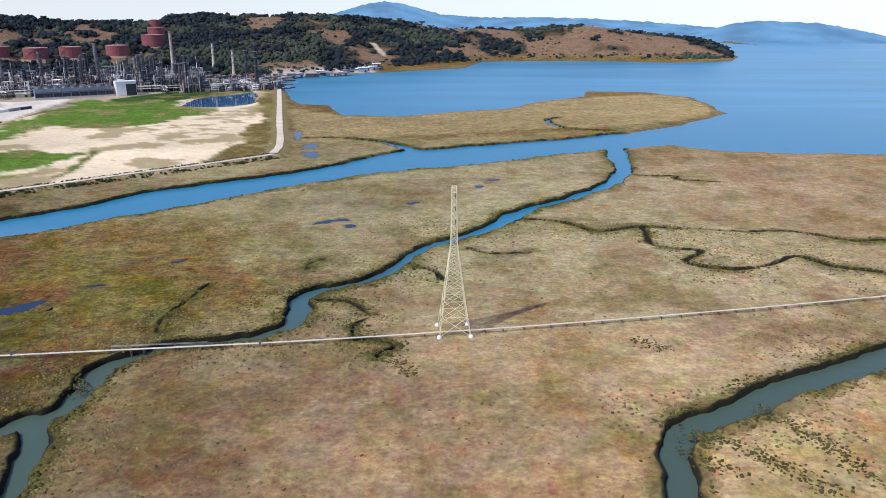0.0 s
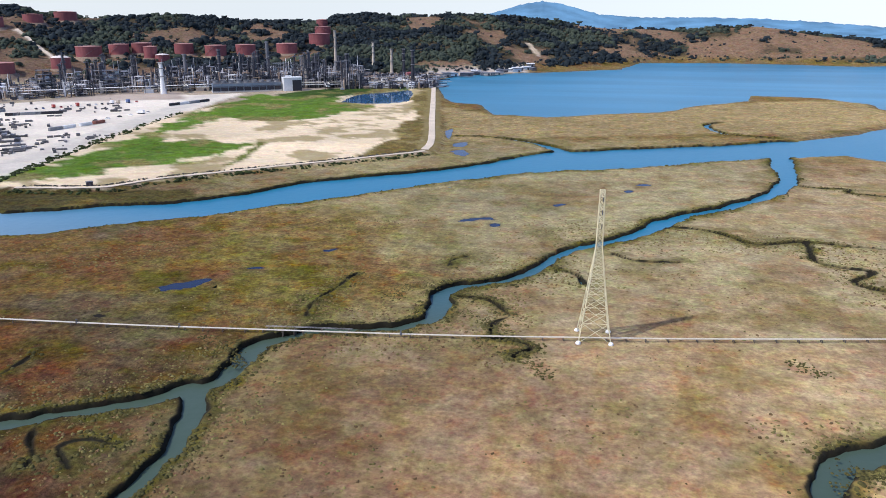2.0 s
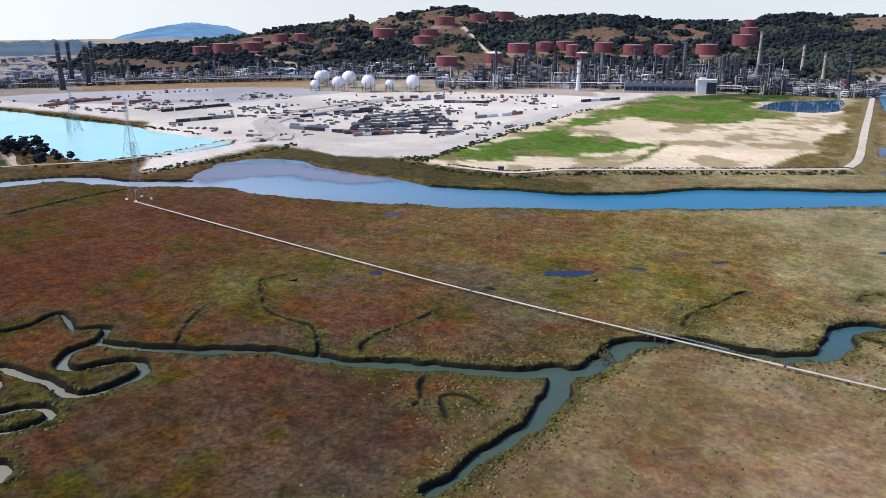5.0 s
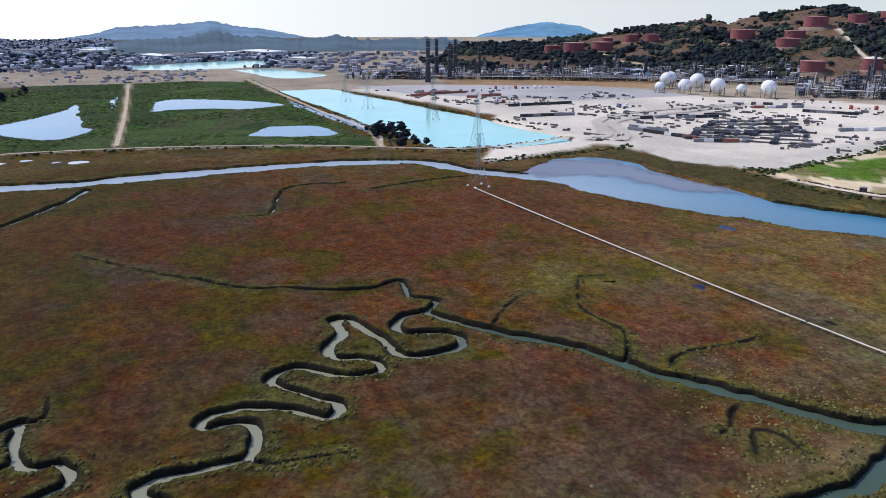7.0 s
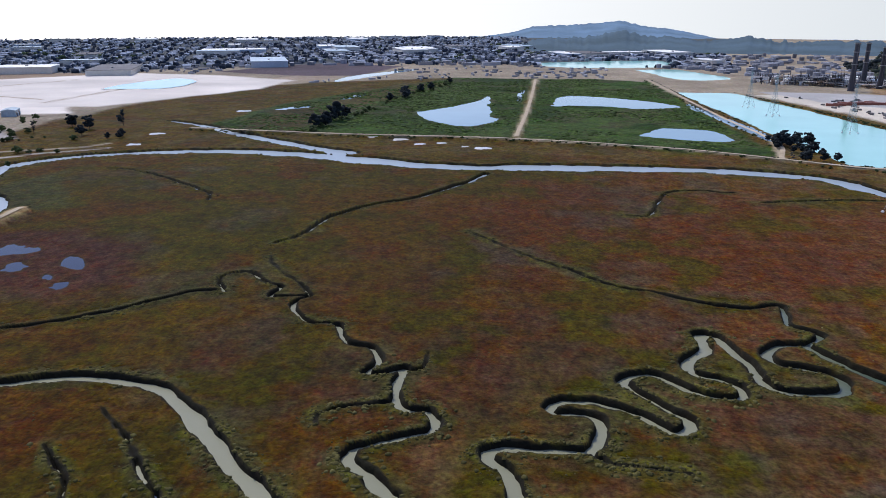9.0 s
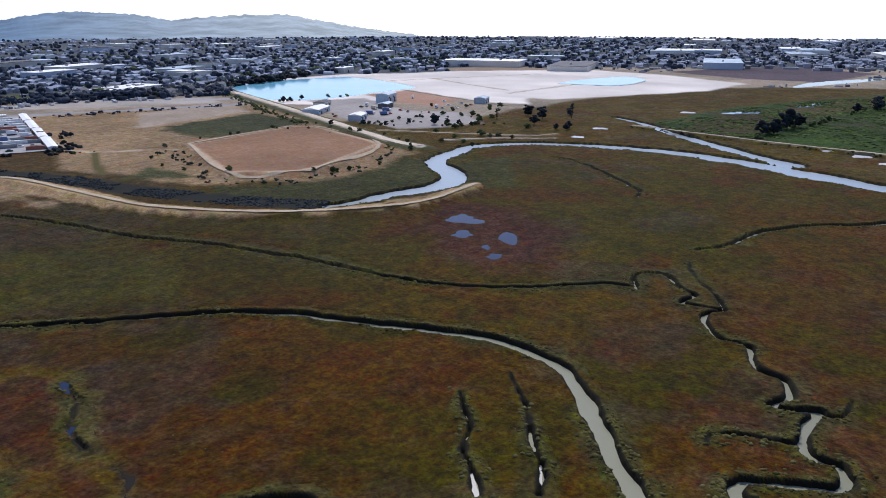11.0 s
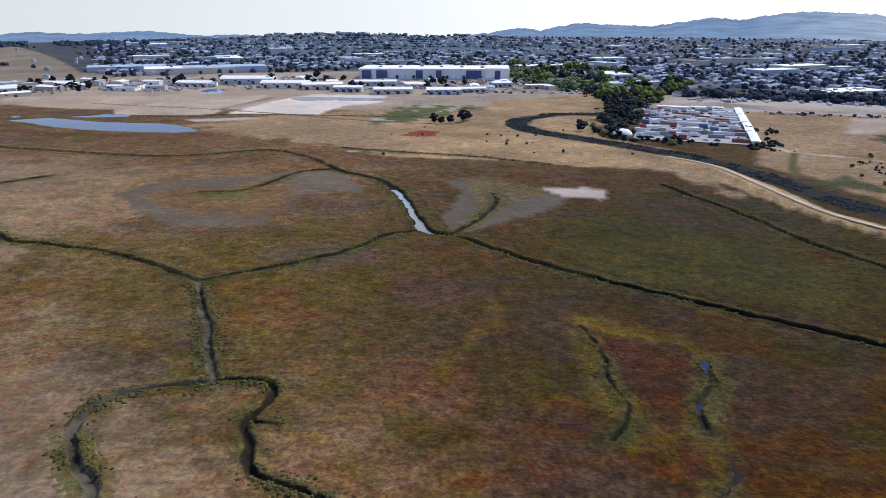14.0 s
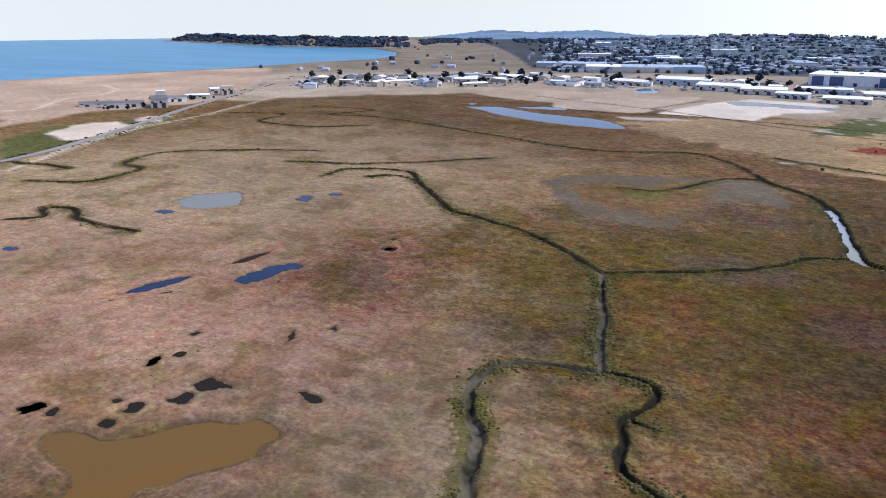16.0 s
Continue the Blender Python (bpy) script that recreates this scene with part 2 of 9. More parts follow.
CREEKS["silver_creek"] = [(-230, -99, 1.5), (-244, -106, 1.6), (-251, -98, 1.7), (-241, -87, 1.8), (-237, -81, 1.9), (-228, -82, 2), (-230, -69, 2.1), (-223, -73, 2.2),
    (-208, -63, 2.3), (-206, -54, 2.4), (-194, -48, 2.5), (-191, -40, 2.6), (-184, -37, 2.7), (-176, -39, 2.8), (-176, -34, 2.9), (-179, -29, 3),
    (-172, -30, 3.1), (-161, -29, 3.2), (-158, -25, 3.3), (-158, -20, 3.4), (-155, -18, 3.5), (-150, -18, 3.6), (-146, -25, 3.7), (-140, -34, 3.8),
    (-135, -34, 3.9), (-131, -29, 4), (-127, -26, 4.1), (-124, -23, 4.2)]
CREEKS["silver_side"] = [(-178, -29, 2), (-180, -24, 1.3), (-190, -24, 0.6)]
CREEKS["silver_side_b"] = [(-161, -29, 2), (-158, -39, 1.5), (-154, -45, 1.1), (-149, -44, 0.6)]
CREEKS["silver_side_c"] = [(-231, -69, 1.6), (-238, -73, 1.3), (-255, -88, 0.9), (-270, -96, 0.6)]
CREEKS["long_ditch"] = [(-129, -403, 3), (-148, -336, 2.9), (-157, -292, 2.9), (-169, -263, 2.8), (-177, -233, 2.7), (-183, -206, 2.6), (-186, -180, 2.6), (-190, -159, 2.5),
    (-198, -144, 2.4), (-210, -127, 2.3), (-228, -110, 2.3), (-231, -102, 2.2)]
CREEKS["fore_creek"] = [(-92, -22, 4.8), (-108, -36, 4.8), (-123, -50, 4.8), (-128, -55, 4.8), (-139, -65, 4.9), (-149, -74, 4.9), (-158, -84, 4.9), (-165, -98, 5.4), (-165, -117, 5.1), (-159, -134, 4.8),
    (-152, -150, 4.5), (-138, -181, 4.2), (-119, -201, 3.9), (-96, -220, 3.5), (-65, -246, 3.2), (-40, -271, 2.9), (-14, -303, 2.6)]
CREEKS["fore_creek_head"] = [(-8, -308, 5.5), (1, -314, 5.4), (5, -334, 5.2), (11, -370, 5.1), (19, -402, 5)]
CREEKS["fore_ditch"] = [(19, -402, 3), (30, -423, 3.1), (54, -448, 3.2), (60, -461, 3.2), (84, -500, 3.2), (112, -519, 3.2), (148, -502, 3.2), (188, -498, 3.2),
    (236, -513, 3.2), (289, -531, 3.2), (347, -551, 3.2), (405, -564, 3.2), (451, -557, 3.2), (436, -606, 3.2), (498, -596, 3.2), (577, -550, 3.2)]
CREEKS["fore_link"] = [(4, -314, 2), (18, -307, 2), (28, -291, 2.1), (38, -280, 2.1), (58, -266, 2.2), (81, -251, 2.2)]
CREEKS["fore_north"] = [(81, -251, 2.2), (91, -260, 2.3), (111, -276, 2.4), (137, -291, 2.5), (159, -298, 2.6), (175, -304, 2.8), (199, -327, 2.9), (226, -352, 3),
    (245, -356, 3.1), (253, -345, 3.2)]
CREEKS["fore_north_b"] = [(226, -354, 3), (243, -370, 3), (276, -359, 3), (278, -334, 3)]
CREEKS["fore_stem"] = [(81, -251, 2.45), (71, -224, 2.45), (65, -206, 2.45), (60, -190, 2.45), (55, -175, 2.45)]
CREEKS["fore_right"] = [(55, -175, 1.87), (48, -176, 1.87), (40, -173, 1.8), (38, -166, 1.8), (41, -158, 1.73), (42, -152, 1.73), (39, -144, 1.73), (37, -136, 1.66),
    (31, -131, 1.66), (19, -124, 1.58), (14, -120, 1.58)]
CREEKS["fore_left"] = [(55, -175, 2.16), (69, -172, 2.23), (79, -166, 2.38), (81, -158, 2.45), (79, -147, 2.52), (72, -136, 2.66), (67, -130, 2.74), (64, -119, 2.81),
    (60, -110, 2.95), (58, -105, 3.02)]
CREEKS["fore_right_side"] = [(41, -155, 1.2), (34, -154, 0.6)]
CREEKS["flat_ditch"] = [(330, -712, 2.6), (269.4, -703.5, 2.6), (207.0, -699.4, 2.6), (184.2, -714, 2.6), (100.5, -705, 2.6), (9.9, -690, 2.4)]
CREEKS["grass_ditch"] = [(60, -527, 1.8), (28.2, -513.4, 1.9), (-6.6, -500.2, 1.9), (-38.3, -487.6, 1.9), (-76.6, -462, 1.6)]
CREEKS["rill_m"] = [(-429.2, -248.9, 3), (-425.4, -232.0, 2.6), (-408.6, -206.9, 2.2), (-392.5, -185.9, 2.2), (-380.0, -171.9, 2.4), (-371.3, -162.0, 2), (-356.1, -157.1, 1.2)]
CREEKS["ring_bend"] = [(-53.7, -95.5, 2.6), (-66.5, -106.6, 2.6), (-70.6, -106.9, 2.6), (-74.8, -105.8, 2.6), (-78.3, -103.0, 2.6), (-80.7, -98.7, 2.6), (-76.2, -87.4, 2.6), (-62.9, -77.0, 2.6)]
CREEKS["mud_ditch_a"] = [(55, -451, 2.6), (75, -443, 2.3), (89, -411, 2), (100, -392, 1.7), (120, -392, 1.4)]
CREEKS["mud_ditch_b"] = [(-11, -309, 2), (-24, -334, 1.7), (-34, -362, 1.5), (-35, -383, 1.2)]
CREEKS["rill_a"] = [(-111, -64, 2), (-118, -68, 1.8), (-124, -73, 1.5), (-133, -80, 1.3), (-141, -88, 1), (-150, -98, 0.8)]
CREEKS["rill_b"] = [(-102, -73, 2.2), (-108, -78, 1.9), (-113, -84, 1.5), (-121, -89, 1.2), (-134, -101, 0.8)]
CREEKS["scar_a"] = [(-46, -208, 0.6), (-48, -191, 0.54), (-46, -173, 0.54), (-48, -160, 0.54), (-41, -145, 0.48)]
CREEKS["scar_b"] = [(-74, -182, 0.72), (-72, -171, 0.66), (-65, -160, 0.66), (-63, -150, 0.6)]
CREEKS["right_creek"] = [(43.4, 85.6, 7.0), (46.4, 125.6, 7.0), (48.2, 136.2, 6.7), (49.9, 143.7, 6.4), (54.8, 151.2, 8.0), (67.7, 159.1, 8.1), (84.0, 169.0, 9.0), (101.5, 178.9, 9.3), (120.2, 188.5, 9.6), (150.2, 208.5, 9.6), (195.2, 248.5, 12.0)]
CREEKS["slough_a"] = [(36, 334, 2.6), (54, 327, 2.6), (67, 313, 2.5), (86, 320, 2.5), (85, 296, 2.4), (94, 288, 2.4), (102, 285, 2.3), (92, 270, 2.2),
    (107, 262, 2.2), (125, 270, 2.1), (137, 278, 2.1), (145, 267, 2), (160, 258, 2)]
CREEKS["slough_b"] = [(86, 320, 2.2), (103, 318, 2.1), (126, 313, 2), (150, 313, 2), (168, 300, 1.9), (184, 300, 1.8)]
CREEKS["slough_c"] = [(107, 436, 3), (119, 429, 2.7), (134, 429, 2.4), (133, 420, 2.1), (153, 414, 1.8)]
CREEKS["slough_d"] = [(-41, 231, 1.8), (-32, 230, 1.6), (-26, 222, 1.4), (-23, 216, 1.2), (-27, 209, 1), (-26, 202, 0.8)]
CREEKS["slough_e"] = [(-18, 189, 1.4), (-14, 195, 1.2), (-18, 198, 1), (-26, 199, 0.8)]
CREEKS["slough_g"] = [(-50, 261, 1.2), (-50, 269, 0.9), (-46, 273, 0.6)]
CREEKS["slough_h"] = [(-1, 252, 1.6), (-4, 261, 1.3), (-10, 264, 1.1), (-14, 269, 0.8)]
CREEKS["slough_i"] = [(10, 288, 1.2), (19, 281, 1), (34, 282, 0.8)]
CREEKS["rill_c"] = [(-151, 119, 0.96), (-159, 125, 0.84), (-169, 130, 0.78), (-184, 128, 0.66), (-196, 133, 0.54), (-214, 145, 0.48), (-212, 154, 0.36)]
CREEKS["rill_d"] = [(-144, 126, 1.08), (-147, 132, 0.9), (-149, 140, 0.72), (-148, 158, 0.54), (-150, 166, 0.36)]
CREEKS["rill_e"] = [(-186, 95, 0.96), (-196, 104, 0.66), (-208, 120, 0.36)]
CREEKS["rill_f"] = [(-122, 133, 1.08), (-119, 125, 0.9), (-113, 119, 0.66), (-112, 115, 0.48)]
CREEKS["rill_g"] = [(-103, 117, 0.84), (-110, 123, 0.66), (-106, 128, 0.54), (-99, 127, 0.36)]
CREEKS["rill_h"] = [(-85, 204, 0.84), (-87, 214, 0.66), (-84, 231, 0.54), (-82, 247, 0.36)]
CREEKS["rill_j"] = [(-437, -20, 5), (-408, -32, 4.5), (-372, -54, 4), (-357, -71, 3.5), (-333, -86, 3), (-301, -92, 2.5), (-287, -99, 2)]
CREEKS["rill_k"] = [(-370, 214, 3.5), (-383, 201, 3.1), (-389, 182, 2.8), (-386, 148, 2.4), (-378, 119, 2)]
CREEKS["rill_l"] = [(-400, 111, 2.4), (-399, 79, 2.1), (-350, 61, 1.7), (-347, 50, 1.4)]
CREEKS["curl_a"] = [(413, -240, 3.2), (383, -255, 3.2), (382, -280, 3.2), (388, -297, 3.2), (409, -301, 3.2), (422, -328, 3.2), (411, -352, 3.2), (374, -379, 3.2),
    (336, -399, 3.2)]
CREEKS["curl_b"] = [(326, -359, 3.2), (281, -377, 3.2), (250, -401, 2.8), (219, -435, 2.5)]
CREEKS["curl_c"] = [(543, -517, 3.2), (491, -538, 3.2), (479, -495, 3.2), (455, -484, 3.2), (409, -488, 3.2), (378, -517, 3.2)]
CREEKS["curl_d"] = [(341, -184, 3), (332, -196, 3), (346, -208, 3), (330, -212, 3), (311, -202, 3), (273, -202, 3)]
CREEKS["curl_e"] = [(473, -259, 3.2), (458, -272, 3.2), (427, -274, 3.2), (429, -268, 3.2)]
CREEKS["island_rill"] = [(134, 606, 6), (100, 624, 5.3), (92, 669, 4.7), (105, 688, 4)]
CREEKS["inlet"] = [(-10, 505, 14), (-25, 525, 11), (-37, 544, 8), (-54, 558, 6), (-81, 571, 4), (-106, 570, 3)]
# standing water
PONDS = {}
PONDS["pond_a"] = [(-145, 219), (-141, 225), (-132, 231), (-131, 226), (-137, 218), (-142, 216)]
PONDS["pond_b"] = [(-60, 324), (-55, 331), (-45, 335), (-43, 329), (-47, 330), (-56, 325)]
PONDS["pond_c"] = [(-45, 323), (-41, 325), (-39, 322), (-42, 319)]
PONDS["pond_d"] = [(-104, 271), (-99, 275), (-99, 272), (-102, 269)]
PONDS["pond_e"] = [(-126, 244), (-120, 247), (-117, 246), (-121, 244)]
PONDS["pond_f"] = [(-192, 176), (-192, 180), (-188, 179), (-187, 176)]
PONDS["pond_g"] = [(-248, 237), (-248, 242), (-241, 243), (-241, 239)]
PONDS["pond_h"] = [(-19, 364), (-15, 368), (-12, 366), (-16, 361)]
PONDS["pond_i"] = [(-151, 192), (-150, 194), (-146, 193), (-148, 191)]
PONDS["pond_i2"] = [(16, 402), (19, 405), (22, 402), (18, 398)]
PONDS["pond_i3"] = [(22, 418), (28, 423), (32, 420), (28, 416)]
PONDS["pond_j"] = [(-262, -208), (-271, -208), (-275, -205), (-271, -199), (-271, -193), (-266, -192), (-259, -202)]
PONDS["pond_k"] = [(-243, -190), (-251, -191), (-252, -186), (-246, -182), (-242, -183), (-242, -187)]
PONDS["pond_l"] = [(-253, -172), (-261, -174), (-263, -172), (-259, -165), (-248, -160), (-248, -166)]
PONDS["pond_m"] = [(-236, -169), (-241, -170), (-239, -166), (-235, -165)]
PONDS["pond_n"] = [(-227, -160), (-232, -161), (-234, -158), (-230, -155), (-226, -157)]
PONDS["pond_o"] = [(302, -250), (306, -262), (299, -270), (291, -278), (278, -272), (272, -261), (278, -248), (291, -243)]
PONDS["pond_p"] = [(190, -178), (192, -187), (191, -194), (187, -204), (180, -203), (182, -194), (182, -188), (185, -178)]
PONDS["pond_q"] = [(214, -149), (214, -162), (208, -175), (206, -168), (208, -157)]
PONDS["pond_r"] = [(253, -282), (255, -292), (249, -292), (245, -282)]
PONDS["pond_s"] = [(246, -299), (246, -304), (239, -304), (241, -299)]
PONDS["pond_t"] = [(295, -229), (294, -235), (287, -235), (287, -230)]
PONDS["pond_u"] = [(299, -158), (299, -162), (294, -163), (293, -159)]
PONDS["pond_v"] = [(142, -108), (141, -112), (138, -113), (136, -109), (139, -107)]
PONDS["pond_w"] = [(142, -116), (142, -120), (141, -122), (136, -121), (132, -120), (135, -117), (138, -115)]
PONDS["pond_x"] = [(146, -98), (148, -102), (146, -104), (144, -103), (143, -99)]
PONDS["pond_y"] = [(166, -84), (168, -90), (165, -92), (164, -88)]
PONDS["pond_z"] = [(138, -146), (142, -152), (143, -156), (139, -151)]
PONDS["pond_za"] = [(117, -127), (114, -128), (108, -127), (110, -124)]
PONDS["pond_zb"] = [(146, -91), (147, -94), (144, -95), (142, -92)]
PONDS["pond_zc"] = [(167, -236), (166, -240), (163, -237)]
PONDS["pond_zd"] = [(206, -190), (206, -201), (203, -212), (202, -198)]
PONDS["pond_ze"] = [(162, -117), (164, -122), (163, -124), (160, -119)]
PONDS["pool_a"] = [(168.6, -88.6), (169.4, -86.4), (167.2, -85.6), (165.4, -87.0), (166.2, -89.0)]
PONDS["pool_b"] = [(166.8, -91.6), (167.2, -89.6), (164.2, -89.2), (163.6, -91.0)]
PONDS["pool_c"] = [(161.8, -92.2), (162.0, -89.6), (159.6, -87.6), (158.2, -88.8), (159.6, -91.6)]
PONDS["pool_d"] = [(163.4, -122.0), (162.0, -118.2), (160.4, -119.0), (161.4, -122.6)]
PONDS["pool_e"] = [(159.8, -128.0), (160.0, -125.6), (157.8, -125.6), (157.6, -127.4)]
PONDS["pool_f"] = [(167.6, -141.0), (167.8, -138.0), (165.6, -137.6), (165.4, -140.4)]
PONDS["pool_g"] = [(153.0, -102.4), (153.2, -100.2), (150.8, -100.0), (150.4, -102.0)]
PONDS["pool_h"] = [(135.4, -165.4), (134.6, -161.2), (133.0, -161.6), (131.8, -160.2), (131.4, -162.0), (133.6, -163.4)]
PONDS["pool_i"] = [(165.6, -239.8), (165.4, -236.0), (163.0, -236.2), (163.2, -239.4)]
PONDS["pool_j"] = [(172.0, -251.6), (171.8, -248.0), (169.2, -248.2), (169.6, -251.2)]
PONDS["long_pond_b"] = [(333.4, -702), (319.8, -718), (280.2, -714), (276.2, -700), (307.7, -697)]
for k, (x, y, a) in enumerate(((-728.8, -306.7, 9), (-712.5, -268.6, 7), (-565.2, -285.4, 6), (-514.4, -277.9, 5), (-565.7, -112, 5), (-557.7, -90.6, 6), (-537.9, -73.5, 4), (-544.0, -58.0, 4), (-525.0, -27.2, 6), (-530.3, -39.8, 3))):
    PONDS["white_pan_%d" % k] = [(x - 0.8 * a, y - a), (x + 0.9 * a, y - 0.8 * a), (x + 0.7 * a, y + 0.4 * a), (x + 0.2 * a, y + 1.1 * a), (x - 0.7 * a, y + 0.7 * a)]
PONDS["reed_strip_a"] = [(-722, -245), (-748, -237), (-764, -216), (-757, -212), (-734, -228)]
PONDS["reed_strip_b"] = [(-822, -203), (-865, -197), (-896, -186), (-893, -181), (-835, -190)]
PONDS["reed_strip_c"] = [(-818.6, -7), (-900, -6), (-1000, 0.5), (-1000, 4), (-900, 0), (-818.1, -1.0)]
PONDS["pan_pool"] = [(-901.8, -523.0), (-970.9, -530.6), (-1068.6, -504.9), (-1028.1, -454.5), (-928.2, -447.9)]
PONDS["field_canal"] = [(-1052.1, -266), (-1158.2, -256), (-1299.6, -190), (-1295, -180), (-1165.3, -217.9), (-1055, -255)]
PONDS["flat_pond"] = [(146.5, -831.0), (55.6, -828.3), (48.1, -849.6), (142.3, -866.6)]
PONDS["works_pond"] = [(268.8, -903.1), (245.5, -913.2), (251.7, -958.9), (274.5, -955.0)]
PONDS["brown_pond"] = [(149, -80), (152, -85), (148, -89), (139, -90), (134, -94), (131, -101), (126, -107), (119, -110),
    (117, -114), (111, -114), (106, -110), (107, -105), (105, -102), (108, -94), (114, -85), (118, -80),
    (117, -76), (128, -65), (131, -74), (139, -77)]
PONDS["long_pond"] = [(399, -695), (380, -712), (327, -685), (282, -665), (227, -652), (191, -623), (189, -606), (236, -605),
    (301, -631), (366, -674)]
PONDS["lagoon"] = [(-947, 181), (-938, 245), (-852, 260), (-721, 287), (-621, 300), (-546, 305), (-488, 312), (-470, 304),
    (-464, 259), (-475, 208), (-494, 203), (-617, 195), (-756, 190)]
PONDS["lagoon_far"] = [(-1321, 187), (-1328, 258), (-1158, 300), (-1133, 224)]
PONDS["lagoon_far_b"] = [(-1498, 14), (-1585, 259), (-1404, 256), (-1378, 63)]
PONDS["canal"] = [(-850, 169), (-814, 177), (-588, 194), (-566, 184), (-581, 178), (-762, 166)]
PONDS["reed_pond_a"] = [(-723, -100), (-778, -68), (-827, -48), (-872, -38), (-707, -30), (-683, -21), (-645, -34), (-634, -56),
    (-679, -89)]
PONDS["reed_pond_b"] = [(-782, 26), (-888, 50), (-855, 121), (-799, 159), (-772, 127), (-794, 65)]
PONDS["reed_pond_c"] = [(-593, 91), (-636, 115), (-628, 152), (-577, 157), (-575, 126)]
PONDS["scar_pool"] = [(-53, -121), (-57, -125), (-62, -132), (-64, -139), (-64, -135), (-64, -130), (-60, -126), (-56, -123)]
PONDS["pond_scar_b"] = [(-73, -183), (-75, -185), (-76, -182), (-73, -178)]
PONDS["pond_scar_c"] = [(-64, -160), (-70, -167), (-74, -175), (-70, -167), (-64, -157)]
PONDS["pad_pond"] = [(-271.7, 771.9), (-275.9, 852.1), (-251.3, 894.1), (-223.9, 919.5), (-200.4, 805.9), (-214.1, 765.3), (-241.7, 759.9)]
PONDS["basin_blue"] = [(-605, -834), (-694, -857), (-814, -827), (-760, -650), (-672, -637), (-571, -636), (-538, -693)]
PONDS["pond_ca"] = [(-119.2, 595.8), (-114.4, 602.7), (-107.6, 557.7), (-112.3, 565.7)]
PONDS["pond_cb"] = [(-101.3, 534.5), (-93.1, 542.5), (-90.3, 525.2), (-97.9, 522.3)]
PONDS["pond_cc"] = [(-96.3, 503.9), (-89.7, 510.6), (-83.2, 494.7), (-86.4, 484.8)]
PONDS["cove"] = [(-386.5, 215.6), (-396.7, 226.4), (-419.9, 255.8), (-418.9, 282.8), (-407.8, 294.5), (-385.2, 303.5), (-368.1, 295.5), (-336.5, 297),
    (-308.7, 302.5), (-284.4, 301.5), (-274.7, 297.5), (-242.9, 284.9), (-274.6, 258.4), (-325.9, 232.5), (-345.9, 227.8), (-371.3, 224.5)]
# open bay
BAY = [(-232, 1074), (-177, 852), (-153, 795), (-124, 784), (-96, 704), (-87, 704), (-45, 696), (8, 730),
    (64, 757), (100, 817), (165, 875), (176, 928), (241, 921), (277, 863), (267, 730), (233, 688),
    (188, 638), (147, 606), (128, 521), (163, 542), (178, 526), (199, 512), (235, 506), (297, 501),
    (420, 480), (620, 380), (900, 260), (1400, 0), (1500, -300), (1085, -616), (1067, -707), (1048, -824)]
BAY += [(1018, -901), (999, -959), (984, -1055), (978, -1175), (946, -1281), (958, -1422), (1067, -1597), (1250, -1750),
    (1600, -1700), (2300, -1900), (2700, -2600), (4000, -2200), (4800, -300), (4700, 1500), (3300, 3000), (2400, 3900),
    (902, 2625), (957, 2339), (1000, 2900), (760, 2700), (711, 2108), (696, 1919), (645, 1713), (576, 1565),
    (456, 1509), (354, 1546), (244, 1565), (72, 1545), (32, 1354), (-54, 1284), (-136, 1230), (-214, 1167),
    (-231, 1085)]
# ground of its own look
REGIONS = {}
REGIONS["pad"] = [(-319, 333), (-334, 388), (-360, 506), (-382, 648), (-373, 784), (-309, 890), (-245, 994), (-232, 1074),
    (-154, 710), (-108, 495), (-123, 479), (-152, 450), (-181, 426), (-208, 403), (-234, 380), (-260, 350),
    (-301, 339)]
REGIONS["pad_green_a"] = [(-322.1, 352.9), (-331.8, 388.9), (-333.3, 424.9), (-340.3, 491.9), (-356.4, 612.1), (-376.2, 690.2), (-394.5, 828), (-292.2, 807.9),
    (-269.8, 764), (-220.4, 731.2), (-233.6, 678.8), (-247.9, 617.4), (-289.8, 614.3), (-320.6, 618.8), (-329.8, 582.4), (-327.2, 539.4),
    (-312.5, 498), (-295.7, 507.8), (-248.1, 497.6), (-247, 456.2), (-249.9, 429.2), (-271.5, 404.8), (-296.1, 376.8), (-303.7, 363.6)]
REGIONS["pad_green_b"] = [(-221.1, 419.9), (-217.7, 433.2), (-230.6, 507.8), (-238.8, 506.8)]
REGIONS["yard"] = [(-648, 331), (-690, 441), (-708, 572), (-610, 680), (-502, 797), (-451, 805), (-408, 838), (-362, 545),
    (-341, 432), (-327, 352), (-340, 342), (-433, 331), (-448, 311), (-430, 259), (-423, 211)]
REGIONS["yard_w"] = [(-909, 264), (-934, 358), (-850, 562), (-684, 613), (-386, 402), (-417, 323), (-460, 320), (-579, 324),
    (-713, 308)]
REGIONS["yard_far"] = [(-958, 278), (-931, 436), (-830, 594), (-684, 613), (-691, 457), (-824, 315)]
REGIONS["reed_w"] = [(-608, -268), (-676, -259), (-787, -246), (-980, -168), (-1126, -96), (-1115, 14), (-559, -8), (-564, -100),
    (-572, -182)]
REGIONS["reed_e"] = [(-1113, 24), (-1125, 101), (-1078, 169), (-707, 171), (-510, 171), (-498, 161), (-536, 64), (-563, -1)]
REGIONS["pan"] = [(-615, -848), (-712, -880), (-851, -866), (-939, -785), (-919, -583), (-675, -424), (-665, -467), (-686, -534),
    (-677, -600), (-574, -622), (-527, -678)]
REGIONS["pan_b"] = [(-540, -742), (-682, -819), (-845, -832), (-998, -776), (-1166, -618), (-1133, -458), (-1058, -324), (-931, -329),
    (-797, -392), (-730, -429), (-716, -495), (-646, -558), (-542, -575), (-499, -658)]
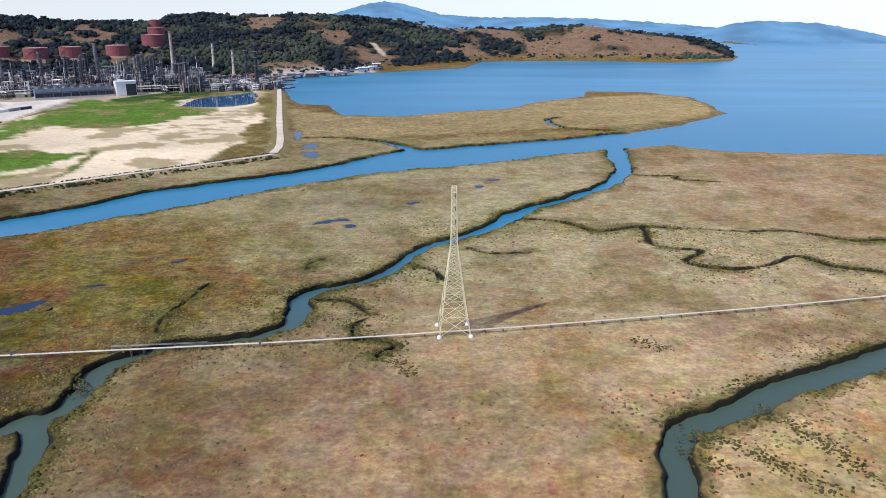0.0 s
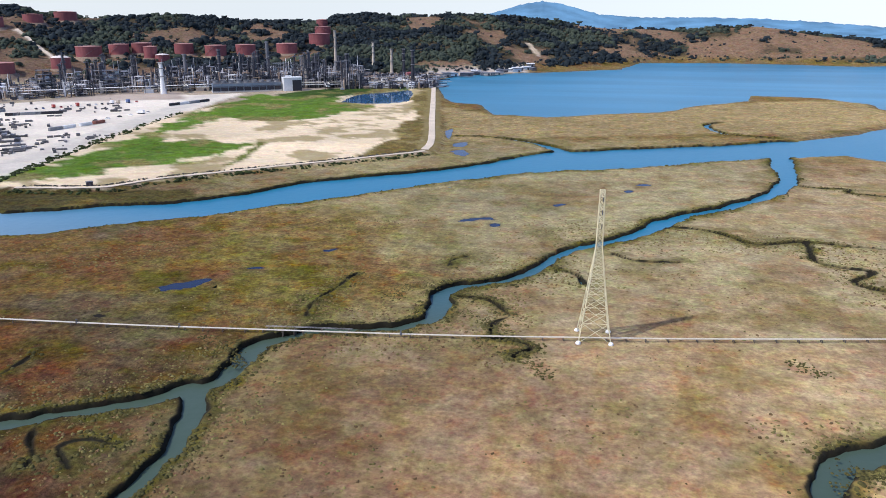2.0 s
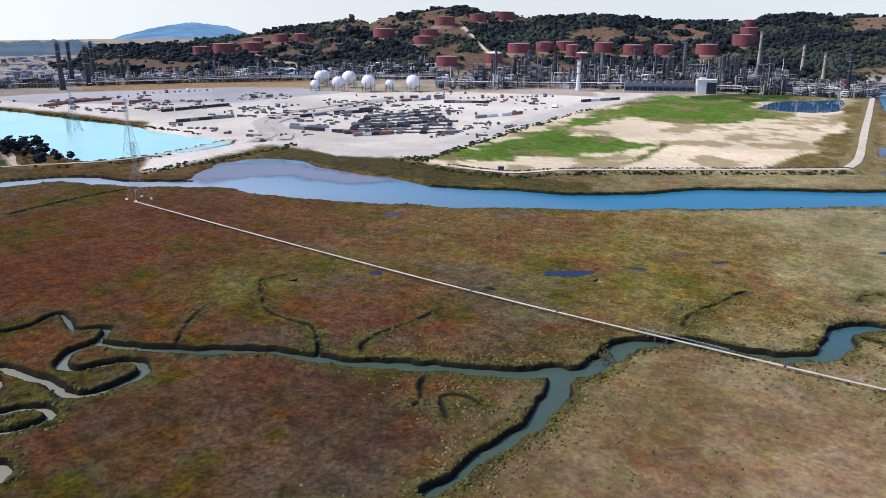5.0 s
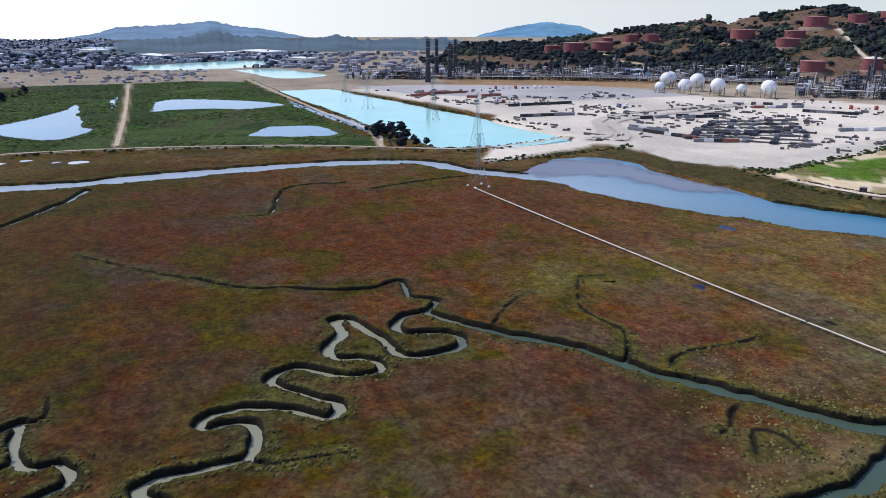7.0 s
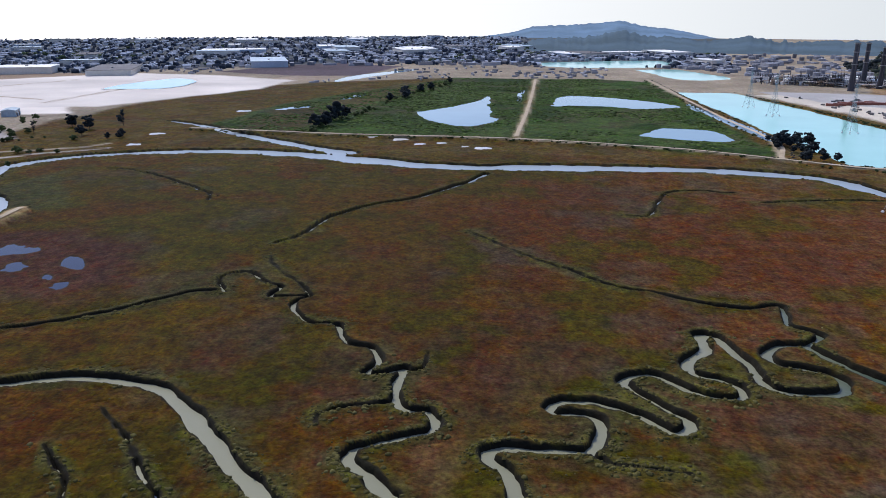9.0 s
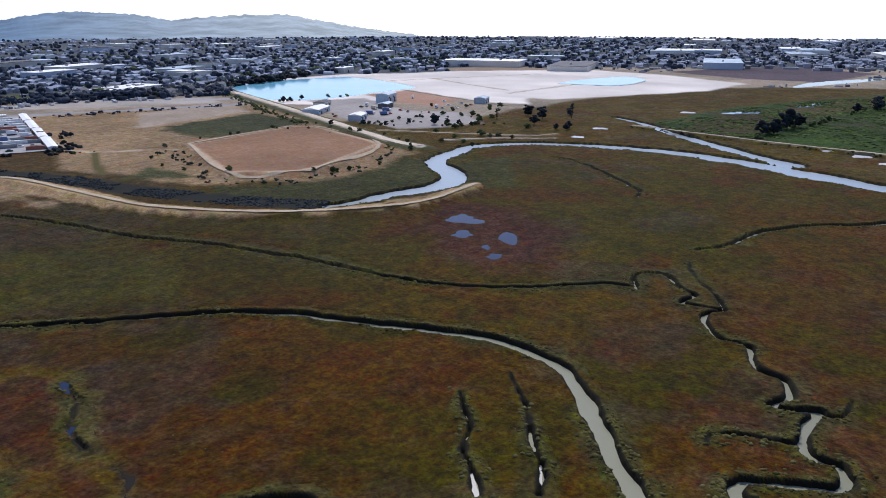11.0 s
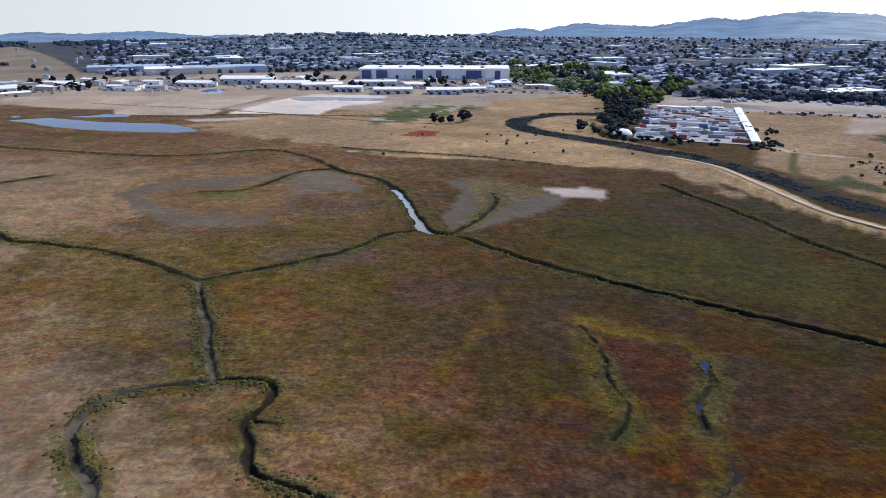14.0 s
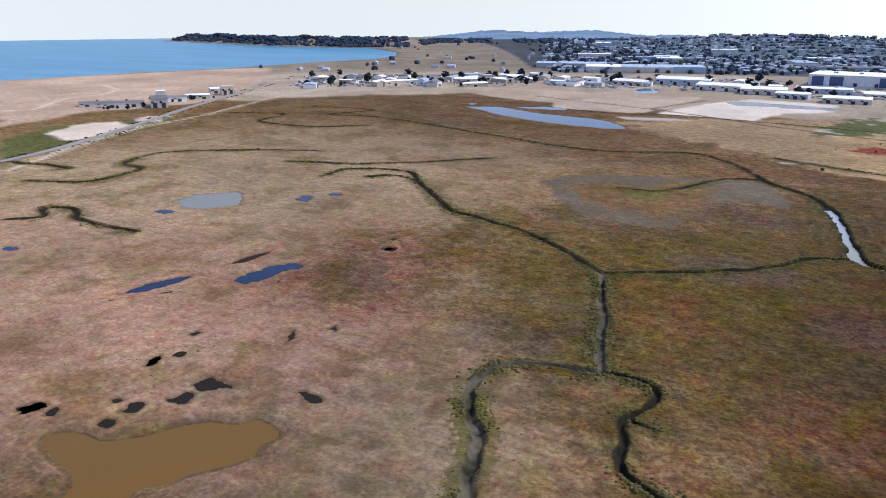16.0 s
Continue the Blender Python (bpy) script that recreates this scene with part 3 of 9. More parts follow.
REGIONS["basin_brown"] = [(-300, -475), (-326, -486), (-407, -485), (-415, -466), (-393, -367), (-371, -351), (-303, -333), (-281, -332),
    (-256, -363)]
REGIONS["tan_a"] = [(-290, -740), (-386, -720), (-500, -673), (-493, -607), (-411, -412), (-386, -336), (-333, -314), (-277, -317),
    (-234, -366), (-223, -400), (-208, -452), (-242, -546), (-268, -628)]
REGIONS["tan_b"] = [(35, -674), (-50, -720), (-74, -825), (-134, -852), (-215, -911), (-197, -789), (-142, -672), (-132, -572),
    (-167, -516), (-189, -428), (-189, -340), (-206, -296), (-242, -257), (-327, -237), (-322, -230), (-270, -231),
    (-227, -258), (-191, -298), (-174, -355), (-164, -421), (-145, -451), (-91, -459), (-30, -481), (30, -494)]
REGIONS["tan_c"] = [(208, -638), (151, -706), (46, -744), (-35, -734), (-121, -793), (-206, -857), (-144, -640), (-92, -588),
    (-180, -434), (-159, -380), (-135, -449), (-74, -465), (31, -508), (122, -570)]
REGIONS["flats"] = [(358, -762), (217, -742), (108, -784), (53, -847), (156, -929), (190, -889), (258, -992), (309, -871),
    (436, -965), (425, -791)]
REGIONS["flats_white"] = [(190.0, -718.2), (101.2, -712.5), (84.7, -780.2), (47.7, -808.6), (44.2, -879.7), (132.5, -898.0), (165.7, -828.2)]
REGIONS["flat_tan"] = [(290, -712), (213.7, -709.0), (200.2, -720.0), (182.3, -888.8), (252.1, -873.7), (310.9, -762.9)]
REGIONS["grey_mud"] = [(219.0, -679), (162.1, -692), (150, -684), (162.8, -672.8), (204.6, -664)]
REGIONS["olive_dry"] = [(-332.6, -555.4), (-423.9, -582.1), (-403.0, -489.5), (-383.5, -485.2), (-336.9, -486.4)]
REGIONS["olive_dry_b"] = [(-214.2, -404.8), (-244.9, -428.8), (-246.2, -373.5)]
REGIONS["side_field"] = [(-316.1, -860.6), (-392.2, -829.0), (-434.9, -911.7), (-362.3, -951.3)]
REGIONS["reed_olive"] = [(-585, -228), (-574, -166), (-665.5, -178), (-1050, -100), (-1020, -158), (-799.9, -215), (-650.4, -250)]
REGIONS["field_dark"] = [(-1204.4, -491.7), (-1368.1, -439.1), (-1439.7, -351.9), (-1364.9, -215.1), (-1146.4, -250.5), (-1133.8, -342.8)]
REGIONS["field_tan"] = [(-1059.9, -377.2), (-1145.9, -346.6), (-1120.8, -272.2), (-1011.1, -305.0)]
REGIONS["field_brown"] = [(-1001.7, -841.4), (-1165.4, -788.7), (-1141.6, -661.8), (-1006.2, -651.0)]
REGIONS["side_strip"] = [(-327.2, -581.5), (-453.7, -602.1), (-478.0, -657.4), (-490.5, -689.3), (-378.0, -667.7)]
REGIONS["street_strip"] = [(-290, -806), (-479.2, -686.4), (-511.8, -740.0), (-349.8, -851.5)]
REGIONS["mud_a"] = [(164, -385), (156, -411), (126, -425), (78, -442), (51, -446), (32, -388), (60, -391), (75, -373),
    (74, -326), (86, -322), (120, -328), (142, -356)]
REGIONS["mud_b"] = [(-4, -331), (-18, -383), (-10, -415), (-38, -420), (-50, -394), (-78, -392), (-64, -355), (-30, -326),
    (-15, -306)]
REGIONS["white_mud"] = [(-64, -395), (-90, -397), (-96, -392), (-87, -369), (-72, -376)]
REGIONS["white_mud_b"] = [(59, -513), (41, -542), (34, -522), (47, -510)]
REGIONS["yellow_a"] = [(-226, 131), (-221, 147), (-212, 156), (-210, 183), (-199, 175), (-200, 154), (-204, 128), (-217, 125)]
REGIONS["hill_w"] = [(1085, -616), (1067, -707), (1028, -808), (989, -949), (942, -1010), (783, -827), (670, -658), (646, -538),
    (664, -471), (636, -354)]
REGIONS["west_white"] = [(564, -350), (592, -391), (580, -427), (539, -411), (511, -359), (524, -335)]
REGIONS["west_white_b"] = [(570, -433), (591, -465), (561, -468), (540, -430)]
REGIONS["west_green"] = [(564, -312), (599, -376), (585, -424), (568, -478), (532, -435), (488, -328), (477, -262)]
REGIONS["pad_fringe"] = [(-223.2, 929.7), (-191.7, 789), (-163.6, 668.1), (-151.6, 563.2), (-152.4, 501.5), (-144.9, 456.1), (-110.2, 484.5), (-175.5, 798.4),
    (-222.2, 1020.4)]
REGIONS["pad_reeds"] = [(-367.8, 835.8), (-349.9, 886.1), (-248, 1011.2), (-221.3, 930.8), (-250.1, 890), (-274.7, 848.3), (-287.5, 802.3), (-346.3, 802.2)]
REGIONS["spit"] = [(-154.1, 756.4), (-74.9, 688.1), (7.9, 756.6), (175.2, 863.2), (275.8, 901.1), (270.4, 743.2), (204.9, 662.2), (109.5, 624.4),
    (52.1, 608.5), (-28.8, 581.8), (-76, 542.1), (-111.1, 554.7)]
REGIONS["dry_strip"] = [(-1086.2, 465.1), (-981.7, 590.4), (-870.6, 695.1), (-786.5, 626.1), (-872.7, 498.8), (-936.8, 401.1)]
REGIONS["red_patch"] = [(22.3, -577.3), (6.7, -610.6), (-10.7, -603.9), (-1.8, -571.9)]
REGIONS["field"] = [(54.6, -657.3), (16.9, -774.7), (-40.3, -781.1), (-9.8, -687.7), (30.7, -649.5)]
REGIONS["pan_red"] = [(-642.6, -628.2), (-710.5, -616), (-670.4, -507.4), (-594.3, -484.9), (-610.4, -562.6)]
REGIONS["works_ground"] = [(-555.6, -631.6), (-611.5, -597.2), (-555.3, -490.1), (-578.8, -435.9), (-529.3, -378.9), (-483.5, -391.7), (-456.7, -414), (-481.3, -500.1)]
REGIONS["basin_green"] = [(-344.6, -573.7), (-449.9, -589.2), (-443.1, -501.4), (-374.7, -493.9), (-337, -529.6)]
REGIONS["shore_strip"] = [(-337.1, 1363.3), (-231.1, 1501.3), (-132.8, 1357.5), (-102, 1196.8), (-154.5, 1139.5), (-230.5, 1095.3)]
REGIONS["plant_ground"] = [(-574.5, 696.5), (-440.5, 756.3), (-587.8, 1009.2), (-710.6, 863.2), (-441.4, 864.8), (-313.1, 897.3), (-253.2, 1031.8), (-319.6, 1294.3),
    (-565, 1105.9)]
REGIONS["cove_film"] = [(-392.2, 221.3), (-418.4, 254.9), (-417.4, 281.7), (-406.3, 293.3), (-384.1, 302.1), (-367.7, 294.8), (-335.9, 296.5), (-308.1, 302),
    (-284.1, 300), (-313.8, 276.3), (-345.1, 261.3), (-364, 243.9), (-366.1, 228.9), (-380.1, 222.3)]
REGIONS["cove_fringe"] = [(-416.8, 287.2), (-428.9, 319), (-391.1, 323.7), (-345.2, 339.5), (-318.9, 339), (-270.1, 343.1), (-209.7, 360.2), (-198.2, 340.4),
    (-233.3, 320), (-251.3, 331.6), (-253.7, 309.7), (-272.5, 297.2), (-288.4, 305.8), (-338.3, 298.7), (-368.1, 295.5), (-385.2, 303.5),
    (-407.8, 294.5)]
REGIONS["mud_a_in"] = [(145, -382.9), (131.6, -406), (108.8, -400.6), (89.7, -422.6), (73.6, -420.1), (73.5, -360.4), (80, -345.2), (79.8, -319.9),
    (95.8, -349.3), (111.3, -338.7), (129.8, -361.6)]
REGIONS["mud_a_green"] = [(121.7, -386.9), (104, -398.6), (89.4, -410.1), (93.5, -371.4), (106.7, -369.2)]
REGIONS["mud_b_in"] = [(-23, -423.4), (-40.8, -419.8), (-65.8, -392.1), (-48, -368.4), (-30.6, -350.4), (-15.5, -312.9), (-10.5, -318), (-23.7, -362.3)]
REGIONS["scar_rim"] = [(-44.9, -217), (-63.4, -206.8), (-80.3, -187.8), (-75.1, -169.3), (-65.4, -150.3), (-64.7, -138.3), (-55.5, -116.3), (-51.4, -119.2),
    (-53.5, -134.8), (-48.8, -149.2), (-43.4, -141.7), (-42.4, -153.5), (-40.1, -181.6)]
REGIONS["scar_red"] = [(-47.9, -204.4), (-61.1, -200), (-74, -189.3), (-71.5, -175.9), (-62, -159.4), (-59.3, -148), (-58.4, -134.1), (-52.8, -127.6),
    (-51.5, -156.5), (-49.8, -171.3), (-47.7, -188)]
REGIONS["scar_rim_b"] = [(-20.1, -234), (-23.5, -226.7), (-21.6, -210.1), (-11.4, -194.1), (-3.6, -171.7), (-1.7, -174.4), (-2.8, -186.8), (-11, -201.5),
    (-18.1, -214.6)]
REGIONS["red_flat"] = [(-242.7, -213), (-284, -226), (-303.6, -193.9), (-282, -156.2), (-237.9, -138), (-216.6, -152.6), (-220.1, -181)]
REGIONS["olive_flat"] = [(-53.7, -312.7), (-93, -338.3), (-135.7, -297.4), (-151.3, -255.3), (-126.4, -221.7), (-77.6, -247.9), (-51, -280.9)]
REGIONS["slough_green"] = [(-235.2, -349.2), (-256.4, -328.7), (-303.7, -311), (-371.8, -328.9), (-363.2, -300.2), (-324, -260.8), (-291.5, -250.5), (-248.3, -276.1),
    (-237.8, -304.2), (-226.4, -325.8)]
REGIONS["bend_green"] = [(-365.7, -283.1), (-415.5, -272.8), (-340.8, -220.7), (-300.1, -237.4)]
ROADS = {}
ROADS["hill_track"] = [(-901, 1072), (-812, 1008), (-735, 956)]
ROADS["hill_track_b"] = [(-1121, 770), (-1038, 749), (-969, 748)]
ROADS["hill_cut"] = [(-134, 1472), (-119, 1441), (-109, 1408)]
ROADS["reed_slough"] = [(-244, -270), (-228, -302), (-215, -337), (-203, -378), (-197, -412), (-189, -445), (-173, -487), (-145, -527),
    (-114, -566), (-87, -601), (-76, -636), (-85, -674), (-119, -705), (-165, -708)]
ROADS["causeway"] = [(-229, 1065), (-174, 805), (-142, 652), (-117, 534), (-113, 494)]
ROADS["pad_edge_road"] = [(-112, 490), (-153, 452), (-208, 403), (-238, 375), (-258, 348), (-301, 339)]
ROADS["yard_road"] = [(-432, 793), (-396, 639), (-370, 493), (-348, 400), (-346, 358), (-384, 337), (-429, 342), (-504, 369),
    (-547, 416), (-587, 507), (-593, 624)]
ROADS["reed_path"] = [(-1095, 17), (-770, 6), (-572, -4)]
ROADS["reed_bank"] = [(-587, -267), (-568, -141), (-559, -9), (-527, 104), (-492, 167), (-466, 212), (-466, 254), (-481, 311)]
ROADS["lagoon_bank"] = [(-1098, 172), (-728, 176), (-566, 182), (-493, 165)]
ROADS["levee"] = [(-155, -479), (-174, -447), (-180, -390), (-186, -334), (-204, -293), (-230, -261), (-273, -234), (-325, -236)]
ROADS["basin_rim"] = [(-301, -469), (-258, -366), (-284, -336), (-306, -336), (-386, -366), (-415, -466), (-403, -480), (-301, -469)]
ROADS["pan_road"] = [(-579, -829), (-504, -629), (-449, -485), (-405, -374), (-400, -340)]
ROADS["west_road"] = [(713, -763), (665, -662), (593, -513), (528, -392), (488, -307), (473, -259)]
ROADS["yard_loop"] = [(-464.1, 317.5), (-479.3, 341.1), (-514.7, 361.6), (-549.3, 381.8), (-581, 434.7), (-593.5, 493.8), (-595.4, 548.1), (-598.3, 587.7)]
ROADS["yard_loop_b"] = [(-452.8, 335.8), (-476.7, 356.1), (-510.2, 372.2), (-536.9, 388.4), (-552.2, 421.1), (-570.7, 491.8), (-590.3, 575.4)]
ROADS["parkway"] = [(-264, -811.2), (-331.1, -820.7), (-394.9, -821.5), (-434.2, -779.7), (-515.9, -705.8)]
ROADS["pan_line_a"] = [(-744.4, -747.7), (-880, -700), (-1042.4, -629.3)]
ROADS["pan_line_b"] = [(-756.6, -503.9), (-880, -500), (-1066.9, -474.8)]
ROADS["pan_line_c"] = [(-868.3, -714.8), (-820, -610), (-785.4, -523.0)]
ROADS["flat_line"] = [(350.2, -807.8), (273.1, -776.8), (203.8, -751.5), (122.1, -708.3), (75.5, -678.0), (-1.3, -646.1)]
ROADS["flat_line_b"] = [(203.8, -751.5), (190, -800), (173.6, -860)]
ROADS["shore_track"] = [(742.9, -416.4), (723.2, -436.9), (790.7, -516.8), (796.8, -574.8), (838.7, -619.7), (891.8, -640.1)]
ROADS["creek_track"] = [(-445.3, -420.4), (-464.5, -377.1), (-496.0, -309.7), (-515.7, -299.0)]
ROADS["creek_pale"] = [(-440.7, -348.9), (-473.9, -322.1), (-497.2, -288.3)]
ROADS["west_ditch"] = [(452, -252), (488, -320), (532, -414.6), (550, -500), (598, -640), (621.2, -772.9)]
ROADS["lot_track"] = [(-240, -590), (-252, -560), (-242, -534), (-247, -504), (-292, -470)]
ROADS["rail_strip"] = [(-285, -745), (-330, -728), (-400, -698), (-481, -662), (-500, -655)]
ROADS["lot_ditch"] = [(-249, -500), (-236, -476), (-225, -452), (-214, -424)]
ROADS["pan_divider"] = [(-795.2, -841.4), (-711.4, -637), (-680.3, -535.7), (-650.2, -436.3)]
# growth: x, y, reach, tone, strength
BLOBS = []
BLOBS += [(-350, 42, 90, "red", 1), (-283, 68, 60, "red", 1), (-308, 151, 80, "red", 1), (-366, 1, 70, "red", 1), (-188, 109, 45, "red", 1),
    (-189, 138, 50, "red", 1), (-293, 164, 70, "red", 1), (-257, 106, 40, "red", 1), (-106, -150, 35, "red", 1), (-79, -147, 25, "red", 1),
    (-71, -186, 25, "red", 1), (-138, -115, 30, "red", 1), (-61, -178, 25, "red", 1), (-224, -60, 40, "red", 1), (150, -187, 35, "red", 1),
    (170, -226, 30, "red", 1)]
BLOBS += [(-327, -28, 60, "red", 1), (-164, 154, 45, "red", 1), (-256, -210, 35, "red", 1), (-149, 221, 45, "yellow", 1), (-120, 233, 45, "yellow", 1),
    (-198, 169, 30, "yellow", 1), (-216, 137, 20, "yellow", 1), (-217, 156, 22, "yellow", 1), (-122, 233, 45, "yellow", 1), (-222, 137, 22, "yellow", 1),
    (-135, 267, 50, "yellow", 1), (-99, -282, 90, "olive", 1), (-156, -244, 80, "olive", 1), (-352, -218, 90, "olive", 1), (-164, -223, 60, "olive", 1),
    (12, -218, 50, "olive", 1)]
BLOBS += [(-91, -290, 70, "olive", 1), (99, -205, 40, "olive", 1), (41, -302, 60, "olive", 1), (32, -233, 45, "olive", 1), (111, -261, 50, "olive", 1),
    (-25, -232, 35, "olive", 1), (-130, -83, 20, "olive", 1), (-96, -187, 30, "olive", 1), (-389, -99, 70, "olive", 1), (-301, -101, 40, "olive", 1),
    (14, 141, 45, "pink", 1), (-23, 146, 40, "pink", 1), (47, 182, 60, "pink", 1), (30, 166, 40, "pink", 1), (-23, 147, 35, "pink", 1),
    (79, 237, 60, "pink", 1)]
BLOBS += [(174, 402, 110, "pink", 1), (109, 200, 50, "pink", 1), (-24, 146, 40, "pink", 1), (164, -127, 40, "pink", 1), (206, -131, 50, "pink", 1),
    (125, -120, 30, "pink", 1), (225, -193, 60, "pink", 1), (140, -182, 40, "pink", 1), (300, -197, 60, "pink", 1), (112, -158, 25, "pink", 1),
    (44, 261, 60, "tan", 1), (75, 142, 40, "tan", 1), (66, 267, 70, "tan", 1), (18, 189, 40, "tan", 1), (-65, 170, 35, "tan", 1),
    (80, -117, 25, "tan", 1)]
BLOBS += [(92, -139, 20, "tan", 1), (86, -139, 25, "tan", 1), (246, -229, 80, "tan", 1), (51, 402, 80, "tan", 1), (-26, 402, 120, "tan", 1),
    (-240, -9, 40, "dark", 1), (-205, -16, 30, "dark", 1), (-158, 40, 30, "dark", 1), (-177, -53, 30, "dark", 1), (-66, -136, 18, "dark", 1),
    (-27, -195, 30, "dark", 1), (-29, -199, 30, "dark", 1), (5, -204, 30, "dark", 1), (-141, 78, 30, "dark", 1), (-108, -109, 25, "dark", 1),
    (-294.8, 31.5, 90, "red", 1.2)]
BLOBS += [(-278.9, 82.2, 60, "red", 1), (-276.2, -78.8, 60, "yellow", 0.8), (-86.9, -167.6, 45, "rust", 1.2), (-122.6, -155.3, 40, "rust", 0.9), (-127.2, -98.6, 35, "olive", 1),
    (-290.9, -85.7, 60, "olive", 0.8), (-125.1, -271.4, 60, "olive", 1), (-47.6, -165.5, 40, "rust", 1), (30, -237.9, 50, "olive", 0.8), (157.4, -195.6, 40, "red", 0.6),
    (128.2, -148.1, 30, "pink", 1), (245.2, -158, 60, "pink", 0.8), (12.1, 161.9, 35, "pink", 1), (-46.9, 133.8, 30, "pink", 0.8), (-177, 243, 60, "rust", 0.9)]
BLOBS += [(99, -174, 14, "tan", 1.6), (119, -218, 16, "tan", 1.2), (86, -142, 12, "tan", 1.6), (74, -120, 14, "tan", 1.2), (170, -132, 35, "pink", 1), (124, -142, 25, "pink", 0.9), (166, -155, 35, "pink", 0.8), (158, -209, 22, "red", 1.2), (167, -243, 20, "red", 0.8), (147, -183, 18, "red", 0.8)]
BLOBS += [(334, -301, 95, "tan", 1), (270, -390, 80, "tan", 0.8), (430, -250, 95, "tan", 1), (360, -400, 90, "tan", 0.7), (250, -265, 45, "tan", 0.7)]
RIDGE = [(-20.73, -2.93), (-20.14, -2.6), (-18.59, -1.94), (-16.68, -1.65), (-13.96, -1.4), (-11.97, -1.03), (-10.37, -0.84), (-7.96, -0.96),
    (-5.94, -1.24), (-2.64, -1.05), (-0.58, -1.05), (1.48, -0.85), (4.36, -0.49), (7.2, -0.3), (10.17, -0.14), (12.58, -0.22),
    (14.62, -0.3), (16.67, -0.1), (18.72, -0.22), (20.37, -0.69), (23.66, -0.61), (26.92, -0.53), (27.72, -0.38), (29.77, -0.22),
    (33.47, -0.3), (35.93, -0.3), (38.38, -0.06), (39.98, 0.4), (41.59, 0.32), (44, -0.1), (45.98, -0.29), (46.78, -0.75),
    (48.37, -0.29), (50.37, -0.81), (52.41, -1.01), (54.05, -1.32), (55.28, -1.6), (58.19, -1.8), (60.68, -2.04), (63.16, -2.19),
    (66.43, -2.26)]
REGION_LOOKS = []
REGION_LOOKS += [("yellow_a", (0.17, 0.135, 0.04), 14, 1.0, 14, 14), ("mud_a", (0.150, 0.118, 0.082), 1.5, 0.4, 5, 10), ("mud_b", (0.120, 0.100, 0.074), 1.5, 0.3, 5, 10), ("slough_green", (0.088, 0.082, 0.026), 4, 1.0, 8, 12), ("bend_green", (0.088, 0.078, 0.022), 8, 1.0, 10, 14)]
REGION_LOOKS += [("mud_a_in", (0.205, 0.125, 0.062), 5, 0.7, 9, 14), ("mud_a_green", (0.15, 0.125, 0.045), 5, 0.7, 5, 10), ("mud_b_in", (0.17, 0.125, 0.058), 4, 0.7, 7, 12), ("red_flat", (0.125, 0.050, 0.030), 12, 1.0, 16, 18), ("olive_flat", (0.084, 0.066, 0.014), 12, 1.0, 16, 18)]
REGION_LOOKS += [("scar_rim", (0.175, 0.115, 0.026), 4, 1.0, 5, 9), ("scar_red", (0.112, 0.046, 0.022), 3, 1.0, 4, 9), ("scar_rim_b", (0.160, 0.092, 0.028), 3, 1.0, 4, 9)]
REGION_LOOKS += [("white_mud", (0.5, 0.42, 0.35), 0.8, 0.2, 5, 7), ("white_mud_b", (0.5, 0.42, 0.35), 0.8, 0.2, 5, 7)]
REGION_LOOKS += [("reed_w", (0.064, 0.110, 0.024), 4, 1.0, 6, 20), ("reed_e", (0.056, 0.105, 0.020), 4, 1.0, 6, 20)]
REGION_LOOKS += [("tan_c", (0.36, 0.245, 0.145), 6, 0.7, 22, 18), ("tan_b", (0.42, 0.285, 0.16), 1.5, 0.6, 4, 12), ("tan_a", (0.39, 0.26, 0.15), 5, 0.7, 10, 20)]
REGION_LOOKS += [("basin_brown", (0.30, 0.18, 0.115), 2, 0.25, 2, 20), ("flats", (0.40, 0.31, 0.23), 5, 0.3, 6, 16), ("flat_tan", (0.44, 0.35, 0.27), 1.5, 0.3, 3, 12), ("flats_white", (0.66, 0.58, 0.49), 1.5, 0.2, 3, 14), ("grey_mud", (0.46, 0.40, 0.36), 2, 0.2, 6, 9), ("olive_dry", (0.13, 0.12, 0.05), 4, 0.9, 8, 14), ("olive_dry_b", (0.12, 0.115, 0.045), 4, 0.9, 8, 14), ("side_field", (0.13, 0.14, 0.055), 3, 0.7, 12, 12), ("street_strip", (0.42, 0.37, 0.32), 3, 0.2, 4, 14), ("side_strip", (0.42, 0.335, 0.26), 3, 0.3, 5, 14), ("field_dark", (0.14, 0.105, 0.115), 4, 0.5, 10, 40), ("field_tan", (0.42, 0.33, 0.25), 4, 0.4, 10, 30), ("field_brown", (0.34, 0.25, 0.18), 4, 0.4, 8, 30)]
REGION_LOOKS += [("pan", (0.72, 0.66, 0.60), 5, 0.05, 6, 30), ("pan_b", (0.74, 0.68, 0.62), 5, 0.05, 6, 30)]
REGION_LOOKS += [("yard", (0.68, 0.61, 0.51), 3, 0.15, 5, 24), ("yard_w", (0.63, 0.565, 0.475), 3, 0.15, 5, 24), ("yard_far", (0.42, 0.40, 0.385), 3, 0.15, 5, 24)]
REGION_LOOKS += [("plant_ground", (0.40, 0.33, 0.27), 5, 0.15, 8, 24), ("shore_strip", (0.52, 0.45, 0.38), 4, 0.15, 6, 20), ("dry_strip", (0.40, 0.265, 0.155), 3, 0.6, 6, 16)]
REGION_LOOKS += [("pad", (0.70, 0.57, 0.40), 2, 0.2, 4, 20), ("pad_fringe", (0.155, 0.115, 0.045), 3, 0.8, 16, 26), ("pad_green_a", (0.115, 0.185, 0.035), 2.5, 0.8, 22, 20), ("pad_green_b", (0.13, 0.15, 0.04), 2, 0.8, 5, 14), ("pad_reeds", (0.05, 0.085, 0.02), 2, 1.0, 4, 16)]
